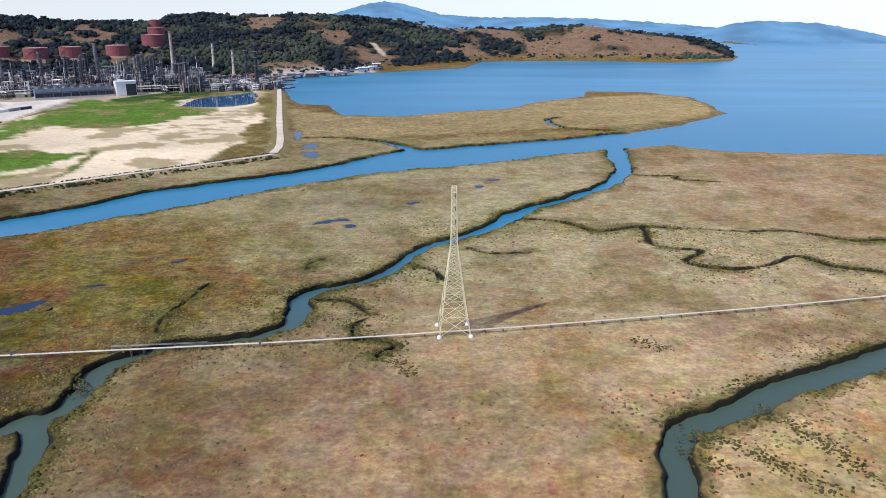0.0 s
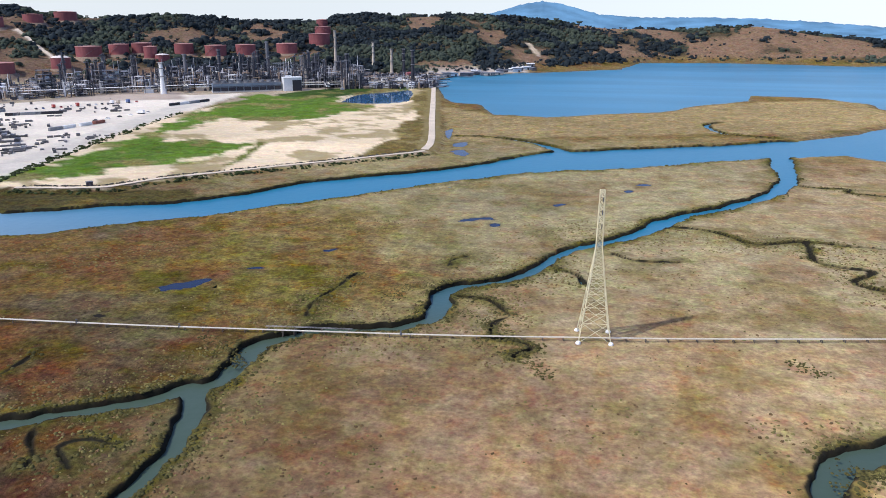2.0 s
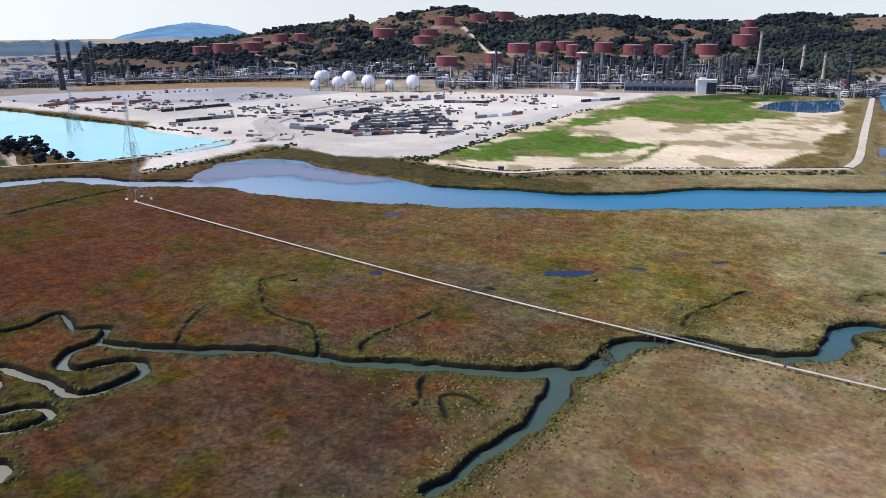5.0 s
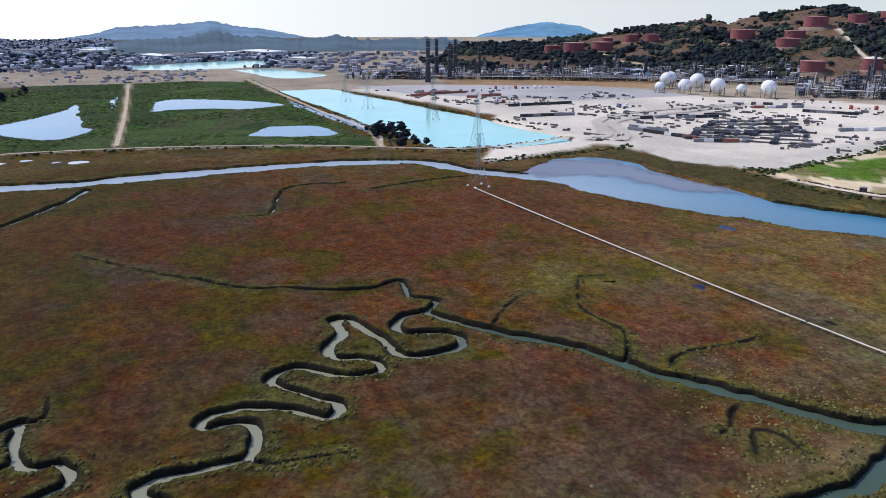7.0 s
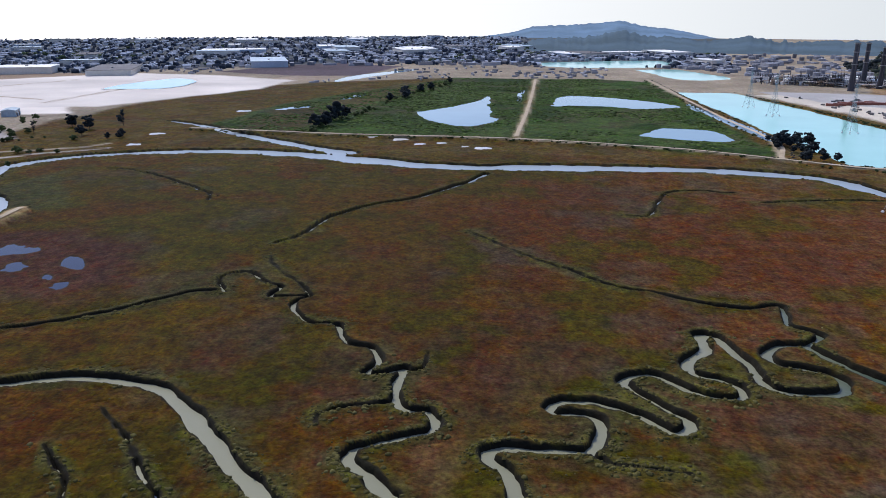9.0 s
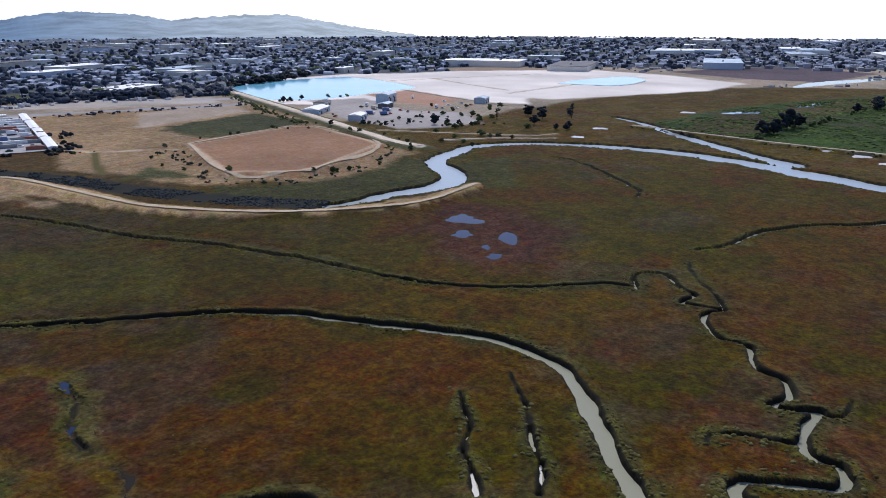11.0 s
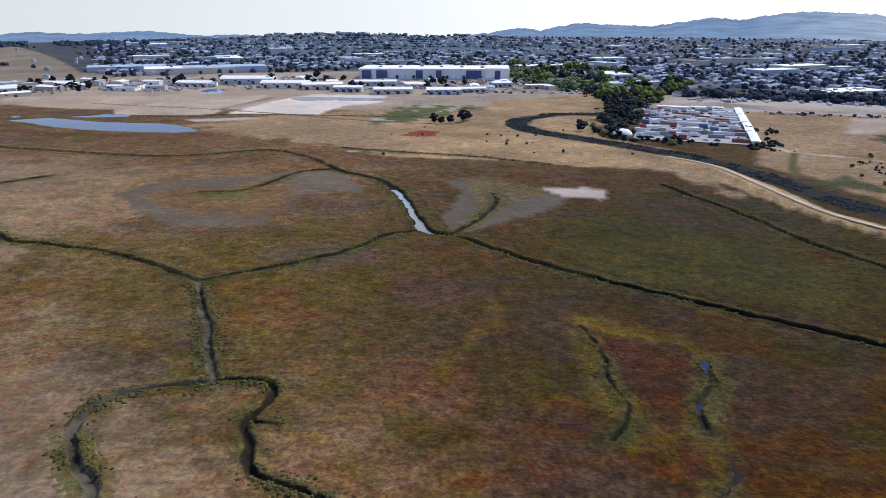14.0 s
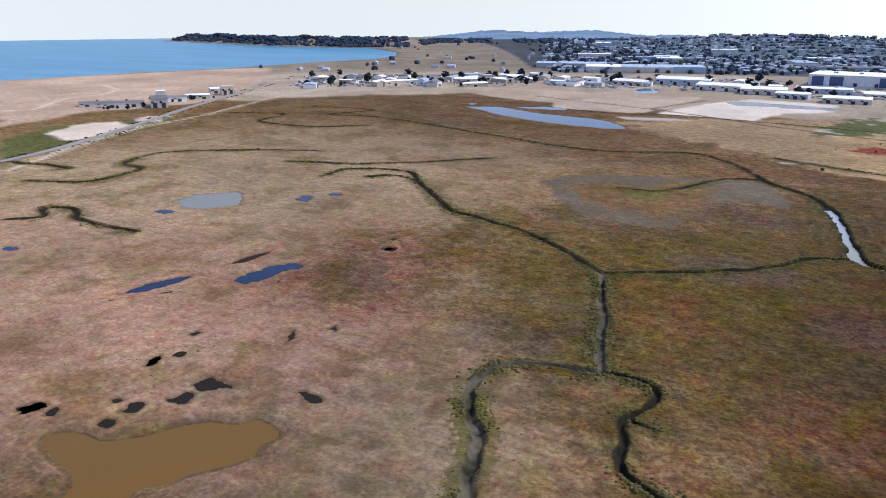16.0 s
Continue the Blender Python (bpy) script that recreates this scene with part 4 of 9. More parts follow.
REGION_LOOKS += [("cove_fringe", (0.085, 0.068, 0.024), 2, 1.0, 4, 12), ("spit", (0.285, 0.215, 0.115), 6, 0.9, 12, 22), ("red_patch", (0.30, 0.085, 0.06), 2, 0.6, 7, 9), ("field", (0.42, 0.38, 0.30), 2, 0.4, 3, 12), ("field", (0.12, 0.13, 0.05), 2, 0.6, 34, 11), ("pan_red", (0.42, 0.26, 0.19), 3, 0.2, 6, 20), ("works_ground", (0.42, 0.38, 0.35), 3, 0.2, 6, 20), ("basin_green", (0.085, 0.085, 0.035), 3, 0.9, 9, 18)]
REGION_LOOKS += [("hill_w", (0.45, 0.33, 0.25), 6, 0.5, 8, 24), ("west_green", (0.10, 0.10, 0.035), 4, 0.8, 6, 18), ("west_white", (0.62, 0.52, 0.42), 3, 0.2, 7, 14), ("west_white_b", (0.6, 0.5, 0.42), 3, 0.2, 5, 12)]
ROAD_LOOKS = [("hill_track", 3.5, (0.55, 0.47, 0.38)), ("hill_track_b", 4, (0.45, 0.36, 0.26)), ("hill_cut", 5, (0.5, 0.42, 0.33)), ("reed_slough", 10, (0.018, 0.019, 0.016)), ("causeway", 7, (0.20, 0.16, 0.075)), ("pad_edge_road", 2.5, (0.45, 0.36, 0.26)), ("yard_road", 13, (0.57, 0.52, 0.445)), ("yard_loop", 6, (0.47, 0.42, 0.35)), ("yard_loop_b", 6, (0.47, 0.42, 0.35)), ("lot_track", 1.8, (0.52, 0.43, 0.33)), ("lot_ditch", 3.0, (0.10, 0.085, 0.035)), ("rail_strip", 9, (0.34, 0.32, 0.31)), ("parkway", 8, (0.42, 0.40, 0.39)), ("pan_divider", 3, (0.20, 0.17, 0.13)), ("pan_line_a", 2.5, (0.42, 0.33, 0.24)), ("pan_line_b", 2.5, (0.38, 0.30, 0.22)), ("pan_line_c", 2.5, (0.45, 0.36, 0.27)), ("flat_line", 2.2, (0.10, 0.085, 0.06)), ("flat_line_b", 2.2, (0.12, 0.10, 0.07)), ("shore_track", 2, (0.62, 0.5, 0.4)), ("creek_track", 2.2, (0.50, 0.41, 0.30)), ("creek_pale", 2.0, (0.56, 0.50, 0.43)), ("west_ditch", 1.8, (0.50, 0.42, 0.33)), ("reed_path", 3, (0.42, 0.34, 0.23)),
              ("reed_bank", 2.2, (0.36, 0.30, 0.22)), ("lagoon_bank", 2.5, (0.45, 0.37, 0.27)), ("levee", 3.0, (0.46, 0.33, 0.18)), ("basin_rim", 2.0, (0.50, 0.38, 0.27)),
              ("pan_road", 12, (0.07, 0.07, 0.03)), ("pan_road", 4.5, (0.56, 0.49, 0.40)), ("west_road", 4, (0.33, 0.28, 0.24))]
BERMS = [("causeway", 6, 1.6), ("pad_edge_road", 4, 1.4), ("reed_bank", 4, 1.5), ("lagoon_bank", 5, 1.5), ("levee", 4, 1.6), ("basin_rim", 3, 2.5), ("pan_road", 7, 1.6), ("west_road", 6, 1.5), ("reed_path", 3, 1.0)]
RAISED = [("pad", 1.2), ("yard", 1.2), ("yard_w", 1.2), ("basin_brown", 2.0)]
# drifts of shrubby growth on the marsh
DRIFTS = [[(54, 147), (60, 148), (66, 142), (73, 133), (78, 125)], [(75, 160), (80, 154), (84, 142), (88, 131)], [(53, 142), (56, 137), (60, 134)], [(62, 193), (56, 200)], [(-22, 200), (-13, 186), (-8, 179)], [(-108, 185), (-96, 175), (-90, 169)], [(-63, 224), (-60, 237), (-51, 240)], [(-40, 217), (-29, 213), (-21, 204)]]
# outline of the creekside wood
WOOD = [(-118.1, -1092.4), (-164.2, -1035.3), (-201.6, -995.2), (-187, -809.7), (-166.9, -691.4), (-134.7, -627.3), (-116.3, -588.1), (-131.4, -549.2),
    (-164.1, -533.4), (-190.9, -531.3), (-203, -572.6), (-181.2, -587.4), (-177.9, -659.4), (-202.9, -749.5), (-273.5, -839.9), (-319.4, -922.3),
    (-337.6, -1083.1), (-276.3, -1243.6), (-153.2, -1393.4)]
# yard rows: from, to, count
YARD_ROWS = {}
YARD_ROWS["dark"] = [((-523, 598), (-493, 618), 5), ((-598, 337), (-592, 379), 6), ((-534, 466), (-529, 488), 3), ((-674, 368), (-672, 427), 6), ((-545, 425), (-540, 493), 4)]
YARD_ROWS["mixed"] = [((-493, 376), (-442, 389), 7), ((-501, 385), (-479, 392), 4), ((-420, 701), (-406, 737), 4), ((-422, 529), (-413, 567), 4), ((-426, 386), (-416, 405), 4), ((-565, 578), (-553, 616), 4)]
YARD_ROWS["red"] = [((-800, 309), (-826, 357), 7), ((-817, 326), (-815, 374), 6), ((-764, 364), (-772, 396), 3)]
YARD_ROWS["pipes"] = [((-442, 389), (-384, 445), 5), ((-450, 400), (-399, 458), 5), ((-459, 412), (-414, 472), 5), ((-469, 425), (-430, 486), 5), ((-479, 438), (-448, 502), 5), ((-490, 452), (-467, 519), 5), ((-501, 466), (-487, 537), 5), ((-599, 587), (-568, 633), 5), ((-441, 433), (-441, 492), 7)]
YARD_ROWS["cars"] = [((-633, 427), (-621, 480), 8), ((-540, 638), (-476, 720), 14), ((-846, 426), (-826, 512), 12), ((-425, 584), (-413, 645), 6), ((-709, 364), (-695, 382), 6)]
# far skylines: bearing and height in degrees
FAR_RIDGES = []
FAR_RIDGES += [
    ([(14.38, -0.79), (10.82, -0.41), (7.59, 0.17), (5.55, 0.72), (4.32, 0.91), (2.7, 0.64), (0.24, -0.02), (-2.63, -0.22),
     (-6.72, -0.22), (-10.74, -0.29), (-14.67, -0.52), (-17.73, -0.77), (-19.22, -0.88)], 4200, 4850, True, 10),
]
FAR_RIDGES += [
    ([(-19.22, -0.88), (-20.29, -0.57), (-21.7, -0.42), (-23.81, -0.49), (-25.52, -0.55), (-27.21, -0.83), (-29.46, -1.29)], 2900, 3300, True, 8),
]
FAR_RIDGES += [
    ([(66.42, -2.18), (63.95, -1.4), (61.47, -0.81), (59.21, -0.53), (56.94, -0.81), (55.29, -1.41)], 4200, 4800, True, 8),
]
FAR_RIDGES += [
    ([(86.85, -1.99), (84.91, -1.85), (82.53, -1.53), (81.53, -1.76), (78.36, -1.88), (74.65, -1.77), (70.79, -1.73), (66.42, -2.08)], 2700, 3300, False, 8),
]
FAR_RIDGES += [
    ([(110.29, -1.95), (103.22, -1.9), (98.65, -1.64), (95.51, -1.75), (91.46, -1.37), (89.4, -0.83), (86.52, -0.71), (83.22, -0.43),
     (81.98, -0.71), (79.09, -1.1)], 3300, 3900, False, 10),
]
FAR_RIDGES += [
    ([(-177.88, -1.92), (178.83, -1.62), (175.36, -1.3), (173.18, -0.94), (171.74, -1.14), (169.45, -0.66), (167.16, -0.67), (164.04, -0.83),
     (162.44, -0.6), (160.01, -0.22), (157.98, -0.34), (155.11, 0.09), (153.47, 0.17), (149.77, -0.02), (147.72, -0.41), (145.69, -0.22),
     (142.08, -0.02), (139.71, -0.02), (136.58, -0.59), (133.9, -1.03), (130.21, -1.52), (126.69, -1.99)], 3400, 4700, False, 14),
]
FAR_RIDGES += [
    ([(-131.68, -2.1), (-134.77, -1.82), (-137.13, -1.68), (-140.32, -1.86), (-143.59, -1.64), (-147.3, -1.64), (-150.2, -1.41), (-153.09, -1.09),
     (-156.37, -1.24), (-160.4, -1.07), (-164.36, -1.44), (-166.27, -1.35), (-170.01, -1.54), (-173.58, -1.65), (-179.17, -1.85)], 2900, 3700, False, 9),
]
FAR_RIDGES += [
    ([(213, -1.75), (222, -1.8), (230, -1.6), (238, -1.75), (250, -1.7), (280, -1.6), (320, -1.5)], 4300, 4800, True, 5),
]
FAR_RIDGES += [
    ([(143.29, -0.26), (140.85, -0.02), (138.17, -0.4), (135.55, -0.86), (133.22, -1.22), (129.86, -1.64), (127.71, -1.88), (124.54, -2.18)], 3700, 4750, False, 12),
]
FAR_RIDGES += [
    ([(93.5, -2.51), (91.35, -2.28), (89.08, -1.67), (87.04, -1.6), (85.65, -1.52), (84.22, -1.25), (83.02, -1.06), (81.84, -1.31),
     (80.4, -1.49), (78.68, -1.57), (77.69, -1.77), (74.65, -1.44), (72.1, -1.75), (68.23, -1.65), (66.83, -1.6)], 1890, 2480, 'near', 16),
]

# ---- arithmetic for the terrain ----
TABLES = [np.random.RandomState(k).rand(256, 256) for k in range(8)]


def vnoise(x, y, size, seed=0):
    u, v = x / size, y / size
    i, j = np.floor(u).astype(int), np.floor(v).astype(int)
    a, b = u - i, v - j
    a, b = a * a * (3 - 2 * a), b * b * (3 - 2 * b)
    t = TABLES[seed % 8]
    i0, j0, i1, j1 = i % 256, j % 256, (i + 1) % 256, (j + 1) % 256
    return (t[i0, j0] * (1 - a) + t[i1, j0] * a) * (1 - b) + (t[i0, j1] * (1 - a) + t[i1, j1] * a) * b


def fbm(x, y, size, octaves=4, seed=0):
    total, gain, s = 0, 0, 1.0
    for k in range(octaves):
        total = total + s * vnoise(x + 37.7 * k, y - 19.3 * k, size / 2 ** k, seed + k)
        gain, s = gain + s, s * 0.55
    return total / gain


def smooth(v, lo, hi):
    t = np.clip((v - lo) / (hi - lo), 0, 1)
    return t * t * (3 - 2 * t)


def spline(points, step=2.0):
    """Points along a smooth curve through the given ones (any number of columns)."""
    p = np.array(points, float)
    p = np.vstack([2 * p[0] - p[1], p, 2 * p[-1] - p[-2]])
    out = []
    for a, b, c, d in zip(p, p[1:], p[2:], p[3:]):
        n = max(1, int(np.hypot(*(c - b)[:2]) / step))
        t = np.linspace(0, 1, n, endpoint=False)[:, None]
        out.append(0.5 * (2 * b + (c - a) * t + (2 * a - 5 * b + 4 * c - d) * t * t + (3 * b - a - 3 * c + d) * t ** 3))
    return np.vstack(out + [p[-2:-1]])


def polygon_distance(x, y, poly):
    """Signed distance to a closed outline, negative inside."""
    best, inside = np.full(x.shape, 1e9), np.zeros(x.shape, bool)
    q = np.array(poly, float)
    for (ax, ay), (bx, by) in zip(q, np.roll(q, -1, 0)):
        dx, dy = bx - ax, by - ay
        t = np.clip(((x - ax) * dx + (y - ay) * dy) / (dx * dx + dy * dy + 1e-9), 0, 1)
        best = np.minimum(best, np.hypot(x - ax - t * dx, y - ay - t * dy))
        if ay != by:
            inside ^= ((ay > y) != (by > y)) & (x < dx * (y - ay) / (by - ay) + ax)
    return np.where(inside, -best, best)


def near_polygon(x, y, poly, margin=40.0):
    """polygon_distance where it matters, and the margin elsewhere."""
    q = np.array(poly, float)
    lo, hi = q.min(0) - margin, q.max(0) + margin
    box = (x > lo[0]) & (x < hi[0]) & (y > lo[1]) & (y < hi[1])
    out = np.full(x.shape, margin)
    if box.any():
        out[box] = np.minimum(polygon_distance(x[box], y[box], q), margin)
    return out


def rounded(poly, step=3.0):
    """An outline with its corners smoothed."""
    q = list(poly)
    return spline(q + [q[0]], step)[:-1]


def line_distance(x, y, pts, reach=30.0):
    """Distance to a line less its half width (third column)."""
    p = np.array(pts, float)
    out = np.full(x.shape, reach)
    for a, b in zip(p, p[1:]):
        m = reach + max(a[2], b[2])
        box = (x > min(a[0], b[0]) - m) & (x < max(a[0], b[0]) + m) & (y > min(a[1], b[1]) - m) & (y < max(a[1], b[1]) + m)
        if not box.any():
            continue
        X, Y, d = x[box], y[box], b - a
        t = np.clip(((X - a[0]) * d[0] + (Y - a[1]) * d[1]) / (d[0] ** 2 + d[1] ** 2 + 1e-9), 0, 1)
        out[box] = np.minimum(out[box], np.hypot(X - a[0] - t * d[0], Y - a[1] - t * d[1]) - (a[2] + t * d[2]) / 2)
    return out


# ---- creeks and ponds on square grids: fine near the middle, coarser outwards ----
LEVELS = [(0.5, 0, 260), (1.0, 258, 470), (2.0, 466, 780)]
CREEK_LINES = {}
for name, pts in CREEKS.items():
    c = spline(pts, 2.0)
    big = max(p[2] for p in pts)
    wob = max(1.1, min(2.2, 0.25 * big))
    c[:, 0] += wob * (fbm(c[:, 0], c[:, 1], 9, 3, 1) - 0.5) * 2
    c[:, 1] += wob * (fbm(c[:, 0], c[:, 1], 9, 3, 2) - 0.5) * 2
    c[:, 2] *= 0.8 + 0.4 * fbm(c[:, 0], c[:, 1], 14, 2, 3)
    CREEK_LINES[name] = c
DRY = ("flat_ditch", "grass_ditch", "curl_a", "curl_b", "curl_c", "curl_d", "curl_e", "fore_ditch", "scar_a", "scar_b", "mud_ditch_a", "mud_ditch_b", "fore_north", "fore_north_b", "fore_link", "slough_a", "slough_b", "fore_stem", "fore_left", "fore_right")
DEEP = ("lagoon", "lagoon_far", "lagoon_far_b", "basin_blue", "pad_pond", "reed_pond_a", "reed_pond_b", "reed_pond_c", "canal", "cove", "flat_pond", "works_pond", "reed_strip_a", "reed_strip_b", "reed_strip_c", "pan_pool", "field_canal")
POND_EDGES = {}
for name, pts in PONDS.items():
    q = np.array(pts, float)
    size = min(np.ptp(q[:, 0]), np.ptp(q[:, 1]))
    e = rounded(pts, min(2.0, max(0.4, size / 24)))
    rough = 0.08 if name in DEEP or name in ("brown_pond", "long_pond") else 0.24
    e += (np.stack([fbm(e[:, 0], e[:, 1], size * 0.4, 3, 4), fbm(e[:, 0], e[:, 1], size * 0.4, 3, 5)], 1) - 0.5) * size * rough
    if name not in DEEP:
        fine = max(1.2, size * 0.16)
        e += (np.stack([fbm(e[:, 0], e[:, 1], fine, 3, 2), fbm(e[:, 0], e[:, 1], fine, 3, 3)], 1) - 0.5) * min(2.4, size * 0.30)
    if size > 14 and name != "brown_pond":
        e += (np.stack([fbm(e[:, 0], e[:, 1], 6, 3, 6), fbm(e[:, 0], e[:, 1], 6, 3, 7)], 1) - 0.5) * 5
    POND_EDGES[name] = e
SHALLOW = [n for n in PONDS if n not in DEEP]


def cell_size(r):
    """How far apart the wide terrain's points lie at the distance r."""
    return np.minimum((r * r + 8100) / 90 * radians(0.21), 6.0)


grids = []
for s, r0, r1 in LEVELS:
    n = int(2 * r1 / s) + 3
    creek, pond = np.full((n, n), 40.0, np.float32), np.full((n, n), 40.0, np.float32)
    ax = -r1 - s + s * np.arange(n)
    reach = 6.0 if s < 1 else 12.0 if s < 2 else 16.0

    def window(lo, hi):
        i0, i1 = [int(np.clip((v + r1 + s) / s, 0, n)) for v in (lo[0], hi[0] + s)]
        j0, j1 = [int(np.clip((v + r1 + s) / s, 0, n)) for v in (lo[1], hi[1] + s)]
        return slice(i0, i1), slice(j0, j1)

    for c in CREEK_LINES.values():
        for k in range(0, len(c) - 1, 6):
            part_line = c[k:k + 7]
            m = reach + part_line[:, 2].max()
            w = window(part_line[:, :2].min(0) - m, part_line[:, :2].max(0) + m)
            if w[0].stop <= w[0].start or w[1].stop <= w[1].start:
                continue
            X, Y = np.meshgrid(ax[w[0]], ax[w[1]], indexing="ij")
            creek[w] = np.minimum(creek[w], line_distance(X, Y, part_line, reach))
    for name in SHALLOW:
        e = POND_EDGES[name]
        w = window(e.min(0) - reach, e.max(0) + reach)
        if w[0].stop <= w[0].start or w[1].stop <= w[1].start:
            continue
        X, Y = np.meshgrid(ax[w[0]], ax[w[1]], indexing="ij")
        pond[w] = np.minimum(pond[w], polygon_distance(X, Y, e))
    near_edge = creek < 8
    ix, iy = np.nonzero(near_edge)
    creek[near_edge] += 1.5 * (fbm(ax[ix], ax[iy], 4.5, 3, 6) - 0.5) * np.clip((8 - creek[near_edge]) / 4, 0, 1)
    grids.append((s, r0, r1, ax, creek, pond))


def sample(x, y):
    """Distance to creek edge and to pond edge at any place."""
    creek, pond = np.full(x.shape, 40.0), np.full(x.shape, 40.0)
    r = np.hypot(x, y)
    for s, r0, r1, ax, cg, pg in grids:
        on = (r >= r0) & (r < r1)
        i, j = np.round((x[on] - ax[0]) / s).astype(int), np.round((y[on] - ax[0]) / s).astype(int)
        creek[on], pond[on] = cg[i, j], pg[i, j]
    return creek, pond


# ---- colour of the ground ----
TONES = dict(red=(0.145, 0.056, 0.032), yellow=(0.152, 0.119, 0.034), olive=(0.088, 0.068, 0.011), pink=(0.335, 0.226, 0.150), rust=(0.156, 0.076, 0.029),
             tan=(0.325, 0.270, 0.158), dark=(0.066, 0.049, 0.035), plain=(0.178, 0.118, 0.048), grey=(0.098, 0.080, 0.058))


def paint(x, y, sd, pond):
    """Base colour and roughness of growth at each place."""
    r, az = np.hypot(x, y), np.degrees(np.arctan2(-x, y)) % 360
    wx, wy = x + 34 * (fbm(x, y, 40, 4, 1) - 0.5), y + 34 * (fbm(x, y, 40, 4, 2) - 0.5)
    col, tot, lit = np.zeros((len(x), 3)), np.full(len(x), 0.35), np.full(len(x), 0.12)
    col += 0.35 * np.array(TONES["plain"])
    for bx, by, br, tone, s in BLOBS:
        w = s * np.exp(-((wx - bx) ** 2 + (wy - by) ** 2) / (br * br))
        col += w[:, None] * np.array(TONES[tone])
        tot += w
        if tone in ("pink", "tan"):
            lit += w
    col /= tot[:, None]
    lit = lit / tot
    for tone, size, lo, hi, amount, seed in (("rust", 34, 0.53, 0.66, 0.34, 1), ("grey", 40, 0.55, 0.68, 0.3, 7), ("pink", 26, 0.56, 0.70, 0.32, 3), ("olive", 21, 0.54, 0.66, 0.42, 5), ("red", 26, 0.56, 0.69, 0.34, 6), ("tan", 16, 0.58, 0.70, 0.28, 2)):
        w = amount * smooth(fbm(x, y, size, 5, seed), lo, hi)
        w = w * np.interp(lit, [0.1, 0.6], [1.75, 0.9])
        if tone in ("pink", "tan"):
            w = w * lit
        if tone == "red":
            w = w * (1 - 0.75 * smooth(az, 130, 160) * (az < 300))
        col = col * (1 - w[:, None]) + w[:, None] * np.array(TONES[tone])
    # cover tone scaled by bearing and distance: darkest near 160 degrees, palest near 188
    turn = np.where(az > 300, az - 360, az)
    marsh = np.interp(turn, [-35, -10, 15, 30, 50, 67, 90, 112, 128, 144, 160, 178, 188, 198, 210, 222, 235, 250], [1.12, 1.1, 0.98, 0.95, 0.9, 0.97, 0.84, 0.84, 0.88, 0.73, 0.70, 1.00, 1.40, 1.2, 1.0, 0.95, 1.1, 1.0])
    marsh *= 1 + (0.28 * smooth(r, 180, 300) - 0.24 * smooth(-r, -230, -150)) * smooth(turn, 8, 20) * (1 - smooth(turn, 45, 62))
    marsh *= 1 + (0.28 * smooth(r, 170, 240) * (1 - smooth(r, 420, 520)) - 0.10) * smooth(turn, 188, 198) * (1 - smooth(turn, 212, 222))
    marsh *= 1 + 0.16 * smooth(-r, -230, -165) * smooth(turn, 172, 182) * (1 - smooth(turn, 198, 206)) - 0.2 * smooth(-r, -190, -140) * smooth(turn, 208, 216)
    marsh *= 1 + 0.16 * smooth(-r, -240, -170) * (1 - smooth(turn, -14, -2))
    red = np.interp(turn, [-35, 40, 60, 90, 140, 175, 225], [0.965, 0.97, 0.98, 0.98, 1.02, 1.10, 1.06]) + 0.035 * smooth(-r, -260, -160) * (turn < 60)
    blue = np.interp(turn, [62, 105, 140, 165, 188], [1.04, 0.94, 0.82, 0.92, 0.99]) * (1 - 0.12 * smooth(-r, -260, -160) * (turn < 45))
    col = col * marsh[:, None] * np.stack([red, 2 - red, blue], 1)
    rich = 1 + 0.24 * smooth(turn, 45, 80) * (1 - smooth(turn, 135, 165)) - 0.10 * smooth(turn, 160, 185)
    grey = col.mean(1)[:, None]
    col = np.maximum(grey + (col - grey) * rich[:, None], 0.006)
    veg = 1.0 - 0.38 * smooth(lit, 0.25, 0.8)
    # far land beyond the marsh
    edge = np.interp(az, [0, 12, 70, 80, 95, 112, 128, 150, 175, 190, 198, 206, 216, 250, 300, 360], [5000, 800, 900, 900, 1130, 1000, 640, 720, 760, 750, 820, 905, 890, 760, 5000, 5000])
    w = smooth(r - edge + 60 * (fbm(x, y, 60, 3, 4) - 0.5), -12, 12)
    dusty = np.array((0.40, 0.325, 0.255)) * (0.6 + 0.8 * fbm(x, y, 45, 4, 3))[:, None]
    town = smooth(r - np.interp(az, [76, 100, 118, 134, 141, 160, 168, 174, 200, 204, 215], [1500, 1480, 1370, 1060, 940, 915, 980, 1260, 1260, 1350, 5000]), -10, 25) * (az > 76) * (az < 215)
    # town ground: grey shifted to blue in place of distance haze
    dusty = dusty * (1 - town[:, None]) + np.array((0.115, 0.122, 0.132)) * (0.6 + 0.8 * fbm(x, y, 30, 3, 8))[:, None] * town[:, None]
    dusty = dusty * (1 - 0.4 * smooth(r, 1180, 1320) * (az > 196) * (az < 240))[:, None] * np.array((1.0, 1.0, 0.95))
    col, veg = col * (1 - w[:, None]) + dusty * w[:, None], veg * (1 - 0.5 * w)

    def lay(d, colour, soft, growth, rag=4.0, size=9.0, vary=0.3, seed=0):
        nonlocal col, veg
        w = 1 - smooth(d + rag * 2 * (fbm(x, y, size, 4, seed) - 0.5), -soft, soft)
        shade = 1 + vary * 2 * (fbm(x, y, size * 3, 4, seed + 1) - 0.5)
        col = col * (1 - w[:, None]) + np.array(colour) * shade[:, None] * w[:, None]
        veg = veg * (1 - w) + growth * w

    for name, colour, soft, growth, rag, size in REGION_LOOKS:
        lay(near_polygon(x, y, REGIONS[name]), colour, soft, growth, rag, size, 0.55 if name[:3] in ("ree", "tan") else 0.3, len(name) % 6)
